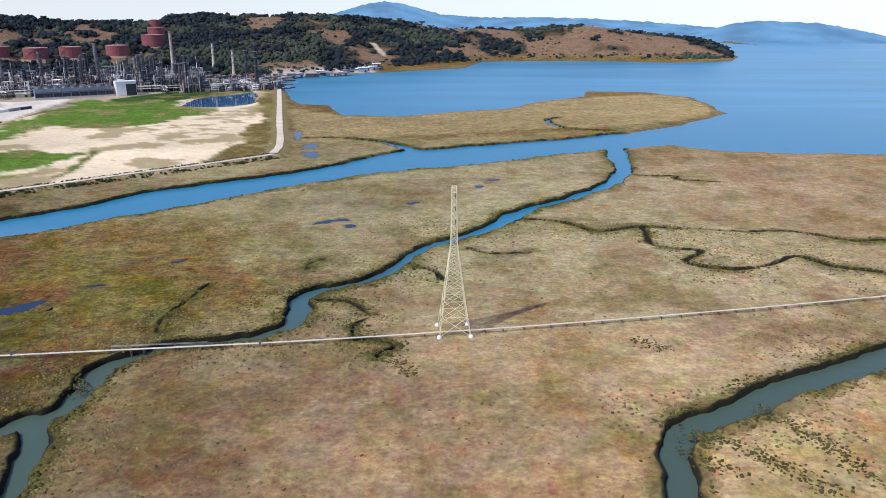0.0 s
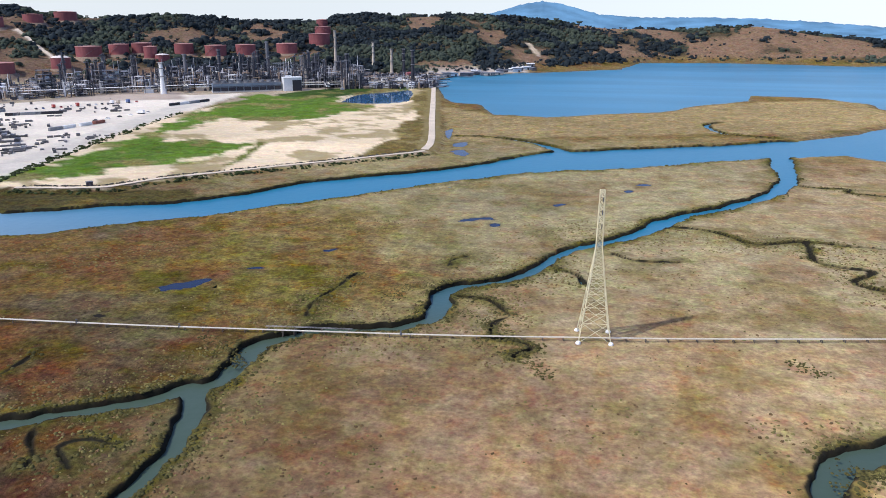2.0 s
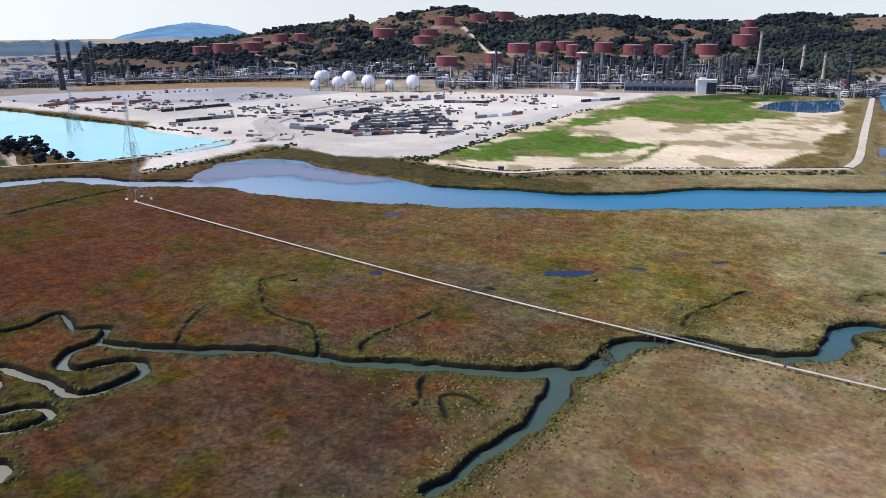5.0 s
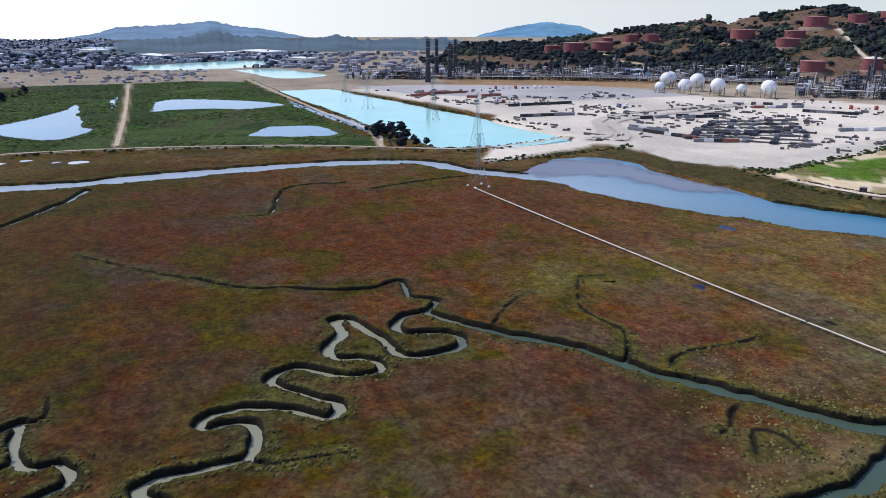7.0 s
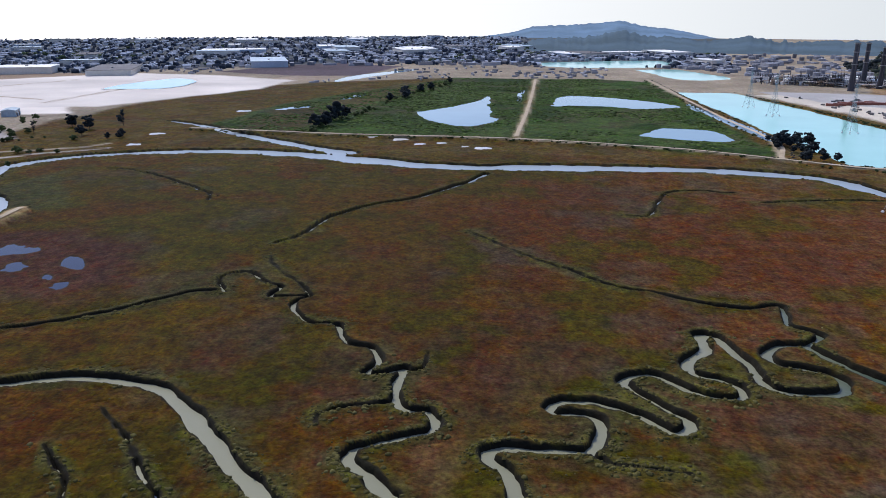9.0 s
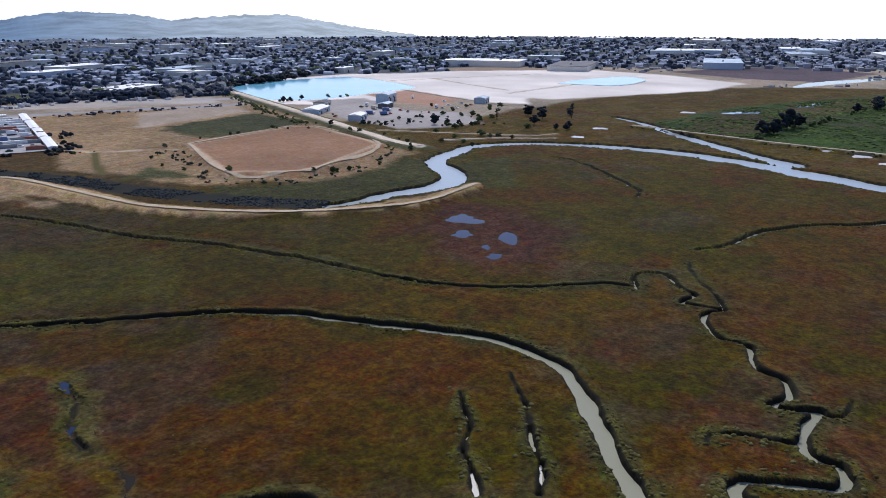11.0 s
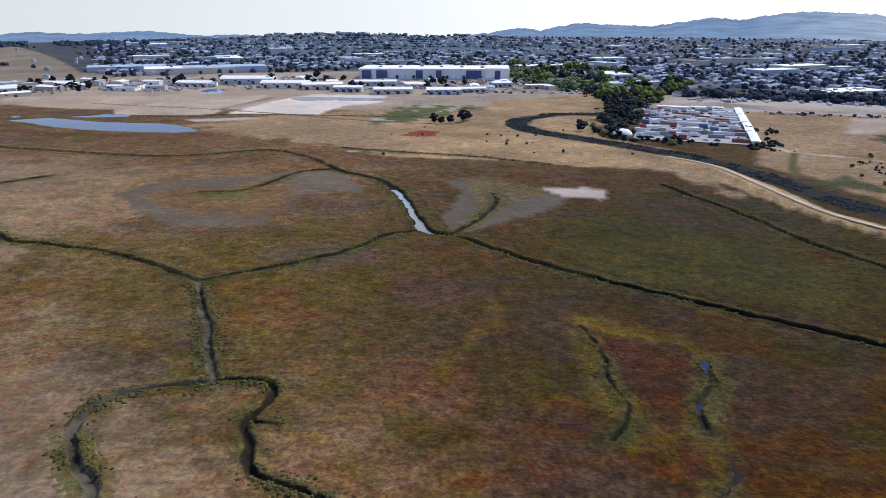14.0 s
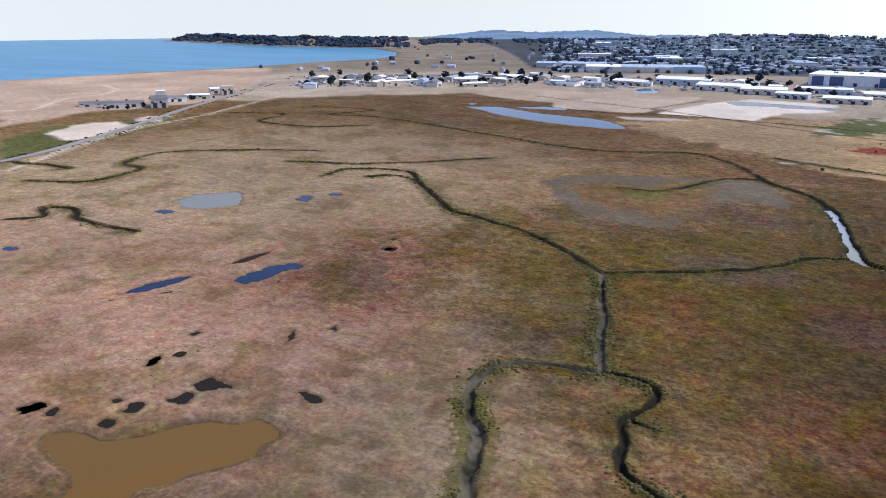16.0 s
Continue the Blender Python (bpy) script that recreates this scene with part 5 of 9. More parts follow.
    bed = 1 - smooth(np.minimum(near_polygon(x, y, REGIONS["reed_w"]), near_polygon(x, y, REGIONS["reed_e"])), -6, 2)
    for size, lo, hi, amount, tone, seed in ((60, 0.50, 0.58, 0.8, (0.034, 0.062, 0.016), 3), (90, 0.53, 0.62, 0.75, (0.105, 0.150, 0.040), 5), (40, 0.56, 0.64, 0.7, (0.095, 0.088, 0.040), 7)):
        w = bed * amount * smooth(fbm(x, y, size, 5, seed), lo, hi)
        col = col * (1 - w[:, None]) + np.array(tone) * w[:, None]
    lay(near_polygon(x, y, REGIONS["reed_olive"]), (0.125, 0.095, 0.036), 8, 1.0, 26, 30, 0.5, 2)
    dry = 0.75 * (1 - smooth(near_polygon(x, y, REGIONS["pad"]), -6, 0)) * smooth(fbm(x, y, 26, 5, 9), 0.545, 0.61)
    col = col * (1 - dry[:, None]) + np.array((0.25, 0.20, 0.09)) * dry[:, None]
    # scrub and bare gold grass on the hills
    h = hill_height(x, y)
    w = smooth(h, 3, 12)
    scrub = fbm(x, y, 120, 4, 2)
    gold = smooth(scrub + 0.10 * smooth(-(az - 360 * (az > 180)), -4, 6), 0.53, 0.60)[:, None]
    col = col * (1 - w[:, None]) + w[:, None] * (np.array((0.075, 0.058, 0.036)) * (1 - gold) + np.array((0.205, 0.135, 0.092)) * gold)
    veg = np.where(h > 6, 0.8, veg)
    for name, half, colour in ROAD_LOOKS:
        lay(line_distance(x, y, [(a, b, half * 2) for a, b in ROADS[name]]), colour, 1.2, 0.15, 0.8, 5, 0.2, 3)
    # creek sides: gumplant and cordgrass on the banks, mud below darkened with bank shade
    bank = 1 - smooth(sd + 5.0 * (fbm(x, y, 7, 3, 4) - 0.5), 0.6, 3.2)
    bank *= smooth(760 - r, 0, 100) * (0.2 + 0.7 * smooth(fbm(x, y, 16, 3, 4), 0.36, 0.6))
    wide = 0.7 * (1 - smooth(sd + 9.0 * (fbm(x, y, 12, 4, 3) - 0.5), 1.5, 7.5)) * smooth(760 - r, 0, 100) * smooth(fbm(x, y, 30, 3, 7), 0.44, 0.60)
    col = col * (1 - wide[:, None]) + np.array((0.100, 0.088, 0.032)) * (0.6 + 0.8 * fbm(x, y, 4, 3, 2))[:, None] * wide[:, None]
    green = np.array((0.120, 0.104, 0.026)) * (0.7 + 0.6 * fbm(x, y, 5, 3, 5))[:, None]
    col = col * (1 - bank[:, None]) + green * bank[:, None]
    for name in DRY[:8]:
        lay(line_distance(x, y, CREEK_LINES[name], 12), (0.034, 0.029, 0.014), 1.0, 0.6, 1.6, 6, 0.2, 3)
    # near-black mud band, the banks' shadow painted in with it
    mud = 1 - smooth(sd + 1.6 * (fbm(x, y, 5, 3, 2) - 0.5), 0.1, 0.75)
    col = col * (1 - mud[:, None]) + np.array((0.020, 0.018, 0.012)) * mud[:, None]
    for name in ("fore_stem", "fore_left"):
        c = CREEK_LINES[name] * np.array((1, 1, 0.5))
        lay(line_distance(x, y, c, 8), (0.125, 0.112, 0.082), 0.5, 0.2, 0.6, 4, 0.2, 3)
    veg = veg * (1 - 0.6 * mud)
    rim = 1 - smooth(pond, -0.2, 1.0)
    col = col * (1 - 0.7 * rim[:, None]) + 0.7 * np.array((0.10, 0.075, 0.04)) * rim[:, None]
    return np.clip(col, 0.004, 0.9), np.clip(veg, 0, 1)


# ---- heights ----
def hill_height(x, y):
    r, az = np.hypot(x, y), (np.degrees(np.arctan2(-x, y)) + 180) % 360 - 180
    a = np.array(RIDGE)
    el = np.interp(az, a[:, 0], a[:, 1], left=-3.2, right=-3.2)
    base = np.interp(az, [-22, -5, 0, 6, 10, 20, 45, 70], [1640, 1570, 1420, 1280, 1200, 1130, 1120, 1160])
    top = base + np.interp(az, [-22, -8, 4, 20, 60, 70], [160, 250, 420, 430, 420, 300])
    high = np.maximum(0, 90 + top * np.tan(np.radians(el)))
    high *= smooth(az, -21.6, -19.5) * (1 - smooth(az, 64, 72))
    s = np.clip((r - base) / (top - base), 0, 1)
    gully = 1 - np.abs(2 * fbm(az * 22, r * 0.35, 60, 3, 1) - 1)
    h = high * (s ** 0.85) * (0.72 + 0.28 * s + 0.42 * (1 - s) * (gully - 0.45))
    h = np.where(r > top, high * (1 - smooth(r - top, 0, 620)), h)
    return np.maximum(h, 0) * (r > base)


def berm(x, y):
    """Levees, causeways and made-up ground."""
    z = np.zeros(len(x))
    for name, half, height in BERMS:
        d = line_distance(x, y, [(a, b, half * 2) for a, b in ROADS[name]])
        z = np.maximum(z, height * (1 - smooth(d, 0, 5)))
    for name, height in RAISED:
        z = np.maximum(z, height * (1 - smooth(near_polygon(x, y, REGIONS[name]), -4, 4)))
    return z


def headland(x, y):
    """Low wooded bluffs across the bay."""
    r, az = np.hypot(x, y), np.degrees(np.arctan2(-x, y)) % 360
    shore = np.interp(az, [211, 212.5, 216, 223, 229.5], [2300, 2170, 2180, 2370, 2960])
    return 17 * smooth(r - shore, 10, 110) * smooth(az, 211.5, 213.5) * (1 - smooth(az, 228.2, 229.6)) * (0.45 + 0.9 * fbm(az * 14, az * 0, 16, 3, 4)) * (1 - smooth(r - shore, 300, 700))


def land_height(x, y, sd, pond):
    z = 0.5 * (fbm(x, y, 18, 4, 1) - 0.5) + 0.35 * (fbm(x, y, 3.5, 2, 2) - 0.5)
    z = z + 0.35 * smooth(-sd, -3, -0.6) * (0.4 + fbm(x, y, 4, 2, 3))
    z = z + berm(x, y) + hill_height(x, y) + headland(x, y)
    z = np.where(pond < 1.2, np.minimum(z, 0.25 * pond - 0.1), z)
    cut = smooth(-sd, -0.05, 0.95)
    return z * (1 - cut) - 2.4 * cut


def drop(r):
    """The land falls away beyond two and a half kilometres."""
    return 60.0 * (np.maximum(0.0, np.asarray(r) - 2400.0) / 2490.0) ** 2


def bay_distance(x, y):
    return near_polygon(x, y, BAY, 60)


def lagoon_distance(x, y):
    d = np.full(len(x), 40.0)
    for name in DEEP:
        d = np.minimum(d, near_polygon(x, y, POND_EDGES[name]))
    return d


def sheet(name, verts, faces, mat, tint=None, veg=None):
    me = bpy.data.meshes.new(name)
    me.from_pydata(verts if isinstance(verts, list) else verts.tolist(), [], faces if isinstance(faces, list) else faces.tolist())
    if tint is not None:
        c = me.color_attributes.new("tint", "FLOAT_COLOR", "POINT")
        c.data.foreach_set("color", np.hstack([tint, np.ones((len(tint), 1))]).astype(np.float32).ravel())
        v = me.attributes.new("veg", "FLOAT", "POINT")
        v.data.foreach_set("value", veg.astype(np.float32))
    me.materials.append(mat)
    me.shade_smooth()
    return new(name, me)


# the wide sheet: rings that widen outwards, to the horizon
azs = np.radians(np.concatenate([np.arange(-34, 248, 0.26), np.arange(248, 326, 2.0)]))
els = np.arange(44, 5.8, -0.21)
rings = 90 / np.tan(np.radians(els))
rings = np.concatenate([[6, 30, 60], rings[rings < 402], np.arange(407, 700, 5), np.arange(700, 1200, 7.5), np.arange(1200, 1700, 11), np.arange(1700, 2300, 25), np.arange(2300, 4890, 90)])
A, RR = np.meshgrid(azs, rings, indexing="ij")
gx, gy = (-np.sin(A) * RR).ravel(), (np.cos(A) * RR).ravel()
sd, pd = sample(gx, gy)
r = np.hypot(gx, gy)
bay = bay_distance(gx, gy)
gsd = np.where(r < 780, 40.0, sd)
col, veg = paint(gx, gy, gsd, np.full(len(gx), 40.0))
gz = land_height(gx, gy, np.full(len(gx), 40.0), np.full(len(gx), 40.0))
# the strand, and sea floor under the bay
wob = bay + 8 * (fbm(gx, gy, 30, 3, 5) - 0.5)
gz = np.where(wob < 3, gz * smooth(wob, -3, 3) - 4.0 * (1 - smooth(wob, -14, 2)), gz)
lag = lagoon_distance(gx, gy)
gz = np.where(lag < 4, gz - 3.2 * (1 - smooth(lag, -6, 1)), gz)
strand = (1 - smooth(wob, -2, 5))[:, None]
col = col * (1 - strand) + np.array((0.16, 0.12, 0.07)) * strand
# under the creek corridors the wide sheet lies lower
rim = np.where(r < 258, 5.4, np.where(r < 466, 11.2, 15.2)) - 1.1 * cell_size(r)
rim = np.minimum(cell_size(r) * 1.05 + 1.4, np.maximum(rim, 1.6))
gz = np.where((np.minimum(sd, pd) < rim) & (r < 775), gz - 3.0, gz)
gz -= drop(r)
nr, na = len(rings), len(azs)
idx = np.arange(na * nr).reshape(na, nr)
nxt = np.roll(idx, -1, 0)
quads = np.stack([idx[:, :-1], idx[:, 1:], nxt[:, 1:], nxt[:, :-1]], -1).reshape(-1, 4)
quads = quads.tolist() + [idx[::-1, 0].tolist()]
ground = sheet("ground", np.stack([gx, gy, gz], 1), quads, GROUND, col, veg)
tagged(ground, "tidal marsh, fill and dry hills in late summer", "ground", kind="structure")

# the creek corridors, finely cut
for (s, r0, r1, ax, cg, pg), where in zip(grids, ("inner", "middle", "outer")):
    n = len(ax)
    mid = lambda q: 0.25 * (q[:-1, :-1] + q[1:, :-1] + q[:-1, 1:] + q[1:, 1:])
    X, Y = np.meshgrid(ax, ax, indexing="ij")
    R = mid(np.hypot(X, Y))
    reach = cell_size(R) * 2.1 + 2.2
    reach = np.minimum(reach, 5.5 if s < 1 else 11.5 if s < 2 else 15.5)
    use = (R >= r0) & (R < r1) & ((mid(cg) < reach) | (mid(pg) < reach))
    i, j = np.nonzero(use)
    ids = np.stack([i * n + j, (i + 1) * n + j, (i + 1) * n + j + 1, i * n + j + 1], 1)
    keep, back = np.unique(ids, return_inverse=True)
    x, y, c, p = X.ravel()[keep], Y.ravel()[keep], cg.ravel()[keep].astype(float), pg.ravel()[keep].astype(float)
    z = land_height(x, y, c, p)
    for name in DRY:
        z = np.where(line_distance(x, y, CREEK_LINES[name], 6) < 2, np.maximum(z, -0.95), z)
    lag = near_polygon(x, y, POND_EDGES["cove"])
    z = np.where(lag < 4, np.minimum(z, z - 3.2 * (1 - smooth(lag, -5, 1))), z)
    for name in ("brown_pond",):
        d = near_polygon(x, y, POND_EDGES[name], 10)
        z = np.where(d < 0.8, np.minimum(z, 0.1 - 1.5 * smooth(-d, -0.6, 0.7)), z)
    b = bay_distance(x, y)
    wob = b + 8 * (fbm(x, y, 30, 3, 5) - 0.5)
    z = np.where(wob < 3, np.minimum(z, z * smooth(wob, -3, 3) - 4.0 * (1 - smooth(wob, -14, 2))), z)
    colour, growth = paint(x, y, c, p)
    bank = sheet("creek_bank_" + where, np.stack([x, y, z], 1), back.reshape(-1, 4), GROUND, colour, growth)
    tagged(bank, "muddy creek banks with cordgrass and gumplant", "bank", kind="structure")


def flat(name, outline, z, mat, label, category="pond", grow=0.0, kind="structure"):
    q = np.array(outline, float)
    if grow:
        c = q.mean(0)
        q = c + (q - c) * (1 + grow / np.hypot(*(q - c).T)[:, None])
    bm = bmesh.new()
    vs = [bm.verts.new((a, b, z)) for a, b in q]
    f = bm.faces.new(vs)
    bmesh.ops.triangulate(bm, faces=[f])
    bm.normal_update()
    for f in bm.faces:
        if f.normal.z < 0:
            f.normal_flip()
    me = bpy.data.meshes.new(name)
    bm.to_mesh(me)
    bm.free()
    me.materials.append(mat)
    return tagged(new(name, me), label, category, kind=kind)


# water
MUD_POOLS = ("pool_a", "pool_b", "pool_c", "pool_d", "pool_e", "pool_f", "pool_g", "pool_h", "pool_i", "pool_j", "pond_v", "pond_w", "pond_x", "pond_y", "pond_z", "pond_za", "pond_zb", "pond_ze", "pond_zd", "pond_i", "scar_pool")
BLUE_POND = water_material("deep blue pond water", (0.02, 0.07, 0.14), rough=0.05, ripple=0.03)
SILVER_POND = water_material("pale reed pond water", (0.15, 0.24, 0.29), rough=0.05, ripple=0.03)
ang = np.linspace(0, 2 * math.pi, 90, endpoint=False)
wr = np.concatenate([[0.5], np.linspace(300, 2400, 8), np.linspace(2500, 4888, 26)])
WA, WR = np.meshgrid(ang, wr, indexing="ij")
wi = np.arange(WA.size).reshape(WA.shape)
wq = np.stack([wi[:, :-1], wi[:, 1:], np.roll(wi, -1, 0)[:, 1:], np.roll(wi, -1, 0)[:, :-1]], -1).reshape(-1, 4)[:, ::-1]
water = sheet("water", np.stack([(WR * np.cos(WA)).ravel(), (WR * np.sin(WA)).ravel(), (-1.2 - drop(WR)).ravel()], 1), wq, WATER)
tagged(water, "blue bay and tidal creek water at low tide", "water", kind="structure")
# wet mud of the pans; also the painted gleam of two rills
WHITE_MUD = water_material("bright wet mud and painted gleam", (0.50, 0.49, 0.47), rough=0.3, ripple=0.05)
for name in SHALLOW:
    mat, label = POND, "shallow dark blue pond in the marsh"
    if name == "brown_pond":
        mat, label = BROWN, "muddy brown pond with a ragged edge"
    elif name in MUD_POOLS:
        mat, label = MUDPOOL, "small black mud pool in the marsh"
    elif name[:9] == "white_pan":
        mat, label = WHITE_MUD, "small bright pan of wet mud beside the levee"
    elif name == "pond_o":
        mat, label = GREYPOND, "pale grey shallow pond in the marsh"
    flat("pond", POND_EDGES[name], -0.75 if mat is BROWN else -0.16, mat, label, "pond", 1.0)
flat("lagoon", POND_EDGES["lagoon"], -0.5, TEAL, "milky turquoise treatment lagoon behind a levee", "lagoon", -2)
q = np.array(REGIONS["cove_film"], float)
fx, fy = [v.ravel() for v in np.meshgrid(np.arange(q[:, 0].min() - 30, q[:, 0].max() + 30, 3.0), np.arange(q[:, 1].min() - 30, q[:, 1].max() + 30, 3.0), indexing="ij")]
rows = len(np.arange(q[:, 0].min() - 30, q[:, 0].max() + 30, 3.0))
cols = len(fx) // rows
d = polygon_distance(fx, fy, q) + 40 * (fbm(fx, fy, 40, 4, 1) - 0.5) + 16 * (fbm(fx * 0.4 - fy * 0.6, fx * 1.4 + fy, 14, 3, 2) - 0.5)
fi = np.arange(rows * cols).reshape(rows, cols)
fq = np.stack([fi[:-1, :-1], fi[1:, :-1], fi[1:, 1:], fi[:-1, 1:]], -1).reshape(-1, 4)
fq = fq[(d[fq] < 8).any(1)]
keep, back = np.unique(fq, return_inverse=True)
shoal = sheet("mudflat", np.stack([fx[keep], fy[keep], np.full(len(keep), -1.13)], 1), back.reshape(-1, 4), MUDFLAT, np.zeros((len(keep), 3)), 0.85 * (1 - smooth(d[keep], -16, 6)))
tagged(shoal, "pale mudflat under a film of water", "mudflat", kind="structure")
n_, l_ = MUDFLAT.node_tree.nodes, MUDFLAT.node_tree.links
thin, clear, blend = n_.new("ShaderNodeAttribute"), n_.new("ShaderNodeBsdfTransparent"), n_.new("ShaderNodeMixShader")
thin.attribute_name = "veg"
l_.new(thin.outputs["Fac"], blend.inputs["Fac"])
l_.new(clear.outputs["BSDF"], blend.inputs[1])
l_.new(n_["Principled BSDF"].outputs["BSDF"], blend.inputs[2])
l_.new(blend.outputs["Shader"], n_["Material Output"].inputs["Surface"])
flat("pond", POND_EDGES["pad_pond"], -0.5, BLUE_POND, "deep blue pond at the edge of the sand pad", "pond", 8)
for name in ("reed_pond_a", "reed_pond_b", "reed_pond_c", "canal", "reed_strip_a", "reed_strip_b", "reed_strip_c", "field_canal"):
    flat("pond", POND_EDGES[name], -0.5, SILVER_POND, "pale open water among green reeds", "pond", 4)
for name in ("lagoon_far", "lagoon_far_b"):
    flat("lagoon", POND_EDGES[name], -0.5, TEAL, "pale turquoise settling lagoon", "lagoon", 8)
flat("pond", POND_EDGES["flat_pond"], -0.3, GREYPOND, "grey settling pond on the pale flats", "pond", 2)
flat("pond", POND_EDGES["works_pond"], -0.3, BLUE_POND, "small blue pond among the works", "pond", 2)
flat("basin", POND_EDGES["pan_pool"], 0.15, BASIN, "thin blue water on the white salt pan", "basin", 0)
flat("basin", POND_EDGES["basin_blue"], -0.5, BASIN, "shallow blue water in a white salt basin", "basin", 5)

# water's glint in the rills, laid as bright coloured strips
for line in ([(-107, -60), (-111, -64), (-118, -68.5), (-123, -72)], [(-97, -68), (-102, -73), (-108, -78.5), (-112, -83)]):
    c = spline(line, 1.0)[:, :2]
    d = np.gradient(c, axis=0)
    d /= np.hypot(*d.T)[:, None]
    w = (0.25 + 1.1 * fbm(c[:, 0], c[:, 1], 3, 2, 4) * np.linspace(1, 0.3, len(c)))[:, None]
    side = np.stack([-d[:, 1], d[:, 0]], 1)
    flat("rill", np.vstack([c + side * w, (c - side * w)[::-1]]), -1.1, WHITE_MUD, "narrow rill strip painted with the water's gleam", "rill")

# ---- distance: ridges far behind the rest, their haze an emitted glow ----
FAR_BLUE = far_material("far blue ridge, haze glow", (0.03, 0.06, 0.10), (0.14, 0.32, 0.56), 0.78)
FAR_GREEN = far_material("far wooded ridge, haze glow", (0.05, 0.065, 0.06), (0.125, 0.225, 0.44), 0.85)

NEAR_RIDGE = far_material("wooded ridge behind the port, haze glow", (0.035, 0.05, 0.05), (0.09, 0.15, 0.26), 0.6)


def far_ridge(profile, near, top, mat, rough):
    p = np.array(profile, float)
    p[:, 0] = (p[:, 0] + 60) % 360 - 60
    p = p[np.argsort(p[:, 0])]
    az = np.arange(p[0, 0] - 3, p[-1, 0] + 3, 0.12)
    el = np.interp(az, p[:, 0], p[:, 1])
    fade = np.clip(np.minimum(az - az[0], az[-1] - az) / 3, 0, 1)
    low = -float(drop(top)) - 4
    high = low + (90 + top * np.tan(np.radians(el)) - low) * fade
    high += rough * (fbm(az * 30, az * 0, 9, 4, 3) - 0.5) * fade + 0.5 * rough * (fbm(az * 30, az * 0, 2.2, 3, 6) - 0.5) * fade
    a = np.radians(az)
    rows, steps = [], 9
    for k in range(steps):
        f = k / (steps - 1)
        rr = near + (top - near) * f
        lump = 1 + 0.34 * (fbm(az * 25, az * 0 + 70 * f, 30, 4, 2) - 0.5) * (1 - f)
        rows.append(np.stack([-np.sin(a) * rr, np.cos(a) * rr, np.where(high > 0, high * f ** 0.8, high * f) * lump - 3 - drop(rr) * (1 - f)], 1))
    v = np.vstack(rows)
    m = len(az)
    q = [[k * m + i, (k + 1) * m + i, (k + 1) * m + i + 1, k * m + i + 1] for k in range(steps - 1) for i in range(m - 1)]
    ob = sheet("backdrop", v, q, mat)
    return tagged(ob, "mountain ridge across the bay, blue haze added as glow", "mountain", kind="structure")


# the rise has haze put in as a faint blue glow too
TOWN_RISE = far_material("wooded rise behind the town, haze glow", (0.045, 0.060, 0.060), (0.09, 0.14, 0.24), 0.5)
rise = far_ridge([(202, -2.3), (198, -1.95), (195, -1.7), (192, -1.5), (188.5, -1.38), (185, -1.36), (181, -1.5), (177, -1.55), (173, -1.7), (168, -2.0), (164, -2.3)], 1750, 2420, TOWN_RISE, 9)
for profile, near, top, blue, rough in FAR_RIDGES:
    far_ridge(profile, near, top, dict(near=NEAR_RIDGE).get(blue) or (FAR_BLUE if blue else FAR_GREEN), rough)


# ---- gravel roads and levee tops ----
GRAVEL = material("pale crushed gravel", (0.62, 0.52, 0.40), 0.95, 0, 0.22, 0.5)
DIRT = material("dusty levee track", (0.46, 0.37, 0.26), 0.95, 0, 0.25, 0.5)
TARMAC = material("worn grey road", (0.30, 0.275, 0.25), 0.95, 0, 0.2, 0.3)
HAUL = material("dusty haul road", (0.46, 0.415, 0.35), 0.95, 0, 0.2, 0.2)
for name, half, mat, label in (("causeway", 2.6, GRAVEL, "pale gravel road along the causeway"), ("pad_edge_road", 1.7, GRAVEL, "pale track along the pad's edge"), ("yard_loop", 4.6, HAUL, "grey haul road looping through the yard"), ("yard_loop_b", 4.6, HAUL, "grey haul road looping through the yard"),
                               ("pan_road", 3.6, GRAVEL, "straight pale road on an embankment"), ("basin_rim", 1.3, DIRT, "pale track round the brown basin"), ("reed_bank", 1.7, DIRT, "dusty track on the reed bed levee"), ("lagoon_bank", 1.6, DIRT, "dusty track on the lagoon levee"),
                               ("west_road", 3.0, TARMAC, "grey road by the bay shore"), ("reed_path", 1.7, DIRT, "dusty path between reed beds"), ("levee", 1.5, DIRT, "worn track on the dry levee"), ("hill_track", 3.2, GRAVEL, "pale dirt track up the hillside"), ("hill_track_b", 2.6, DIRT, "pale dirt track up the hillside"), ("hill_cut", 3.0, DIRT, "bare track cut into the hillside")):
    c = spline(ROADS[name], 3.0)[:, :2]
    d = np.gradient(c, axis=0)
    d /= np.hypot(*d.T)[:, None] + 1e-9
    side = np.stack([-d[:, 1], d[:, 0]], 1)
    wide = half * (0.85 + 0.3 * fbm(c[:, 0], c[:, 1], 12, 3, 2))[:, None]
    rows = []
    far = np.full(len(c), 40.0)
    for f in (-1.0, 0.0, 1.0):
        p = c + side * wide * f
        rows.append(np.column_stack([p, land_height(p[:, 0], p[:, 1], far, far) + (0.45 if f else 0.6) + 0.02 * hill_height(p[:, 0], p[:, 1])]))
    m = len(c)
    faces = [[k * m + i, k * m + i + 1, (k + 1) * m + i + 1, (k + 1) * m + i] for k in (0, 1) for i in range(m - 1)]
    tagged(sheet("road", np.vstack(rows), [q[::-1] for q in faces], mat), label, "road", kind="structure")


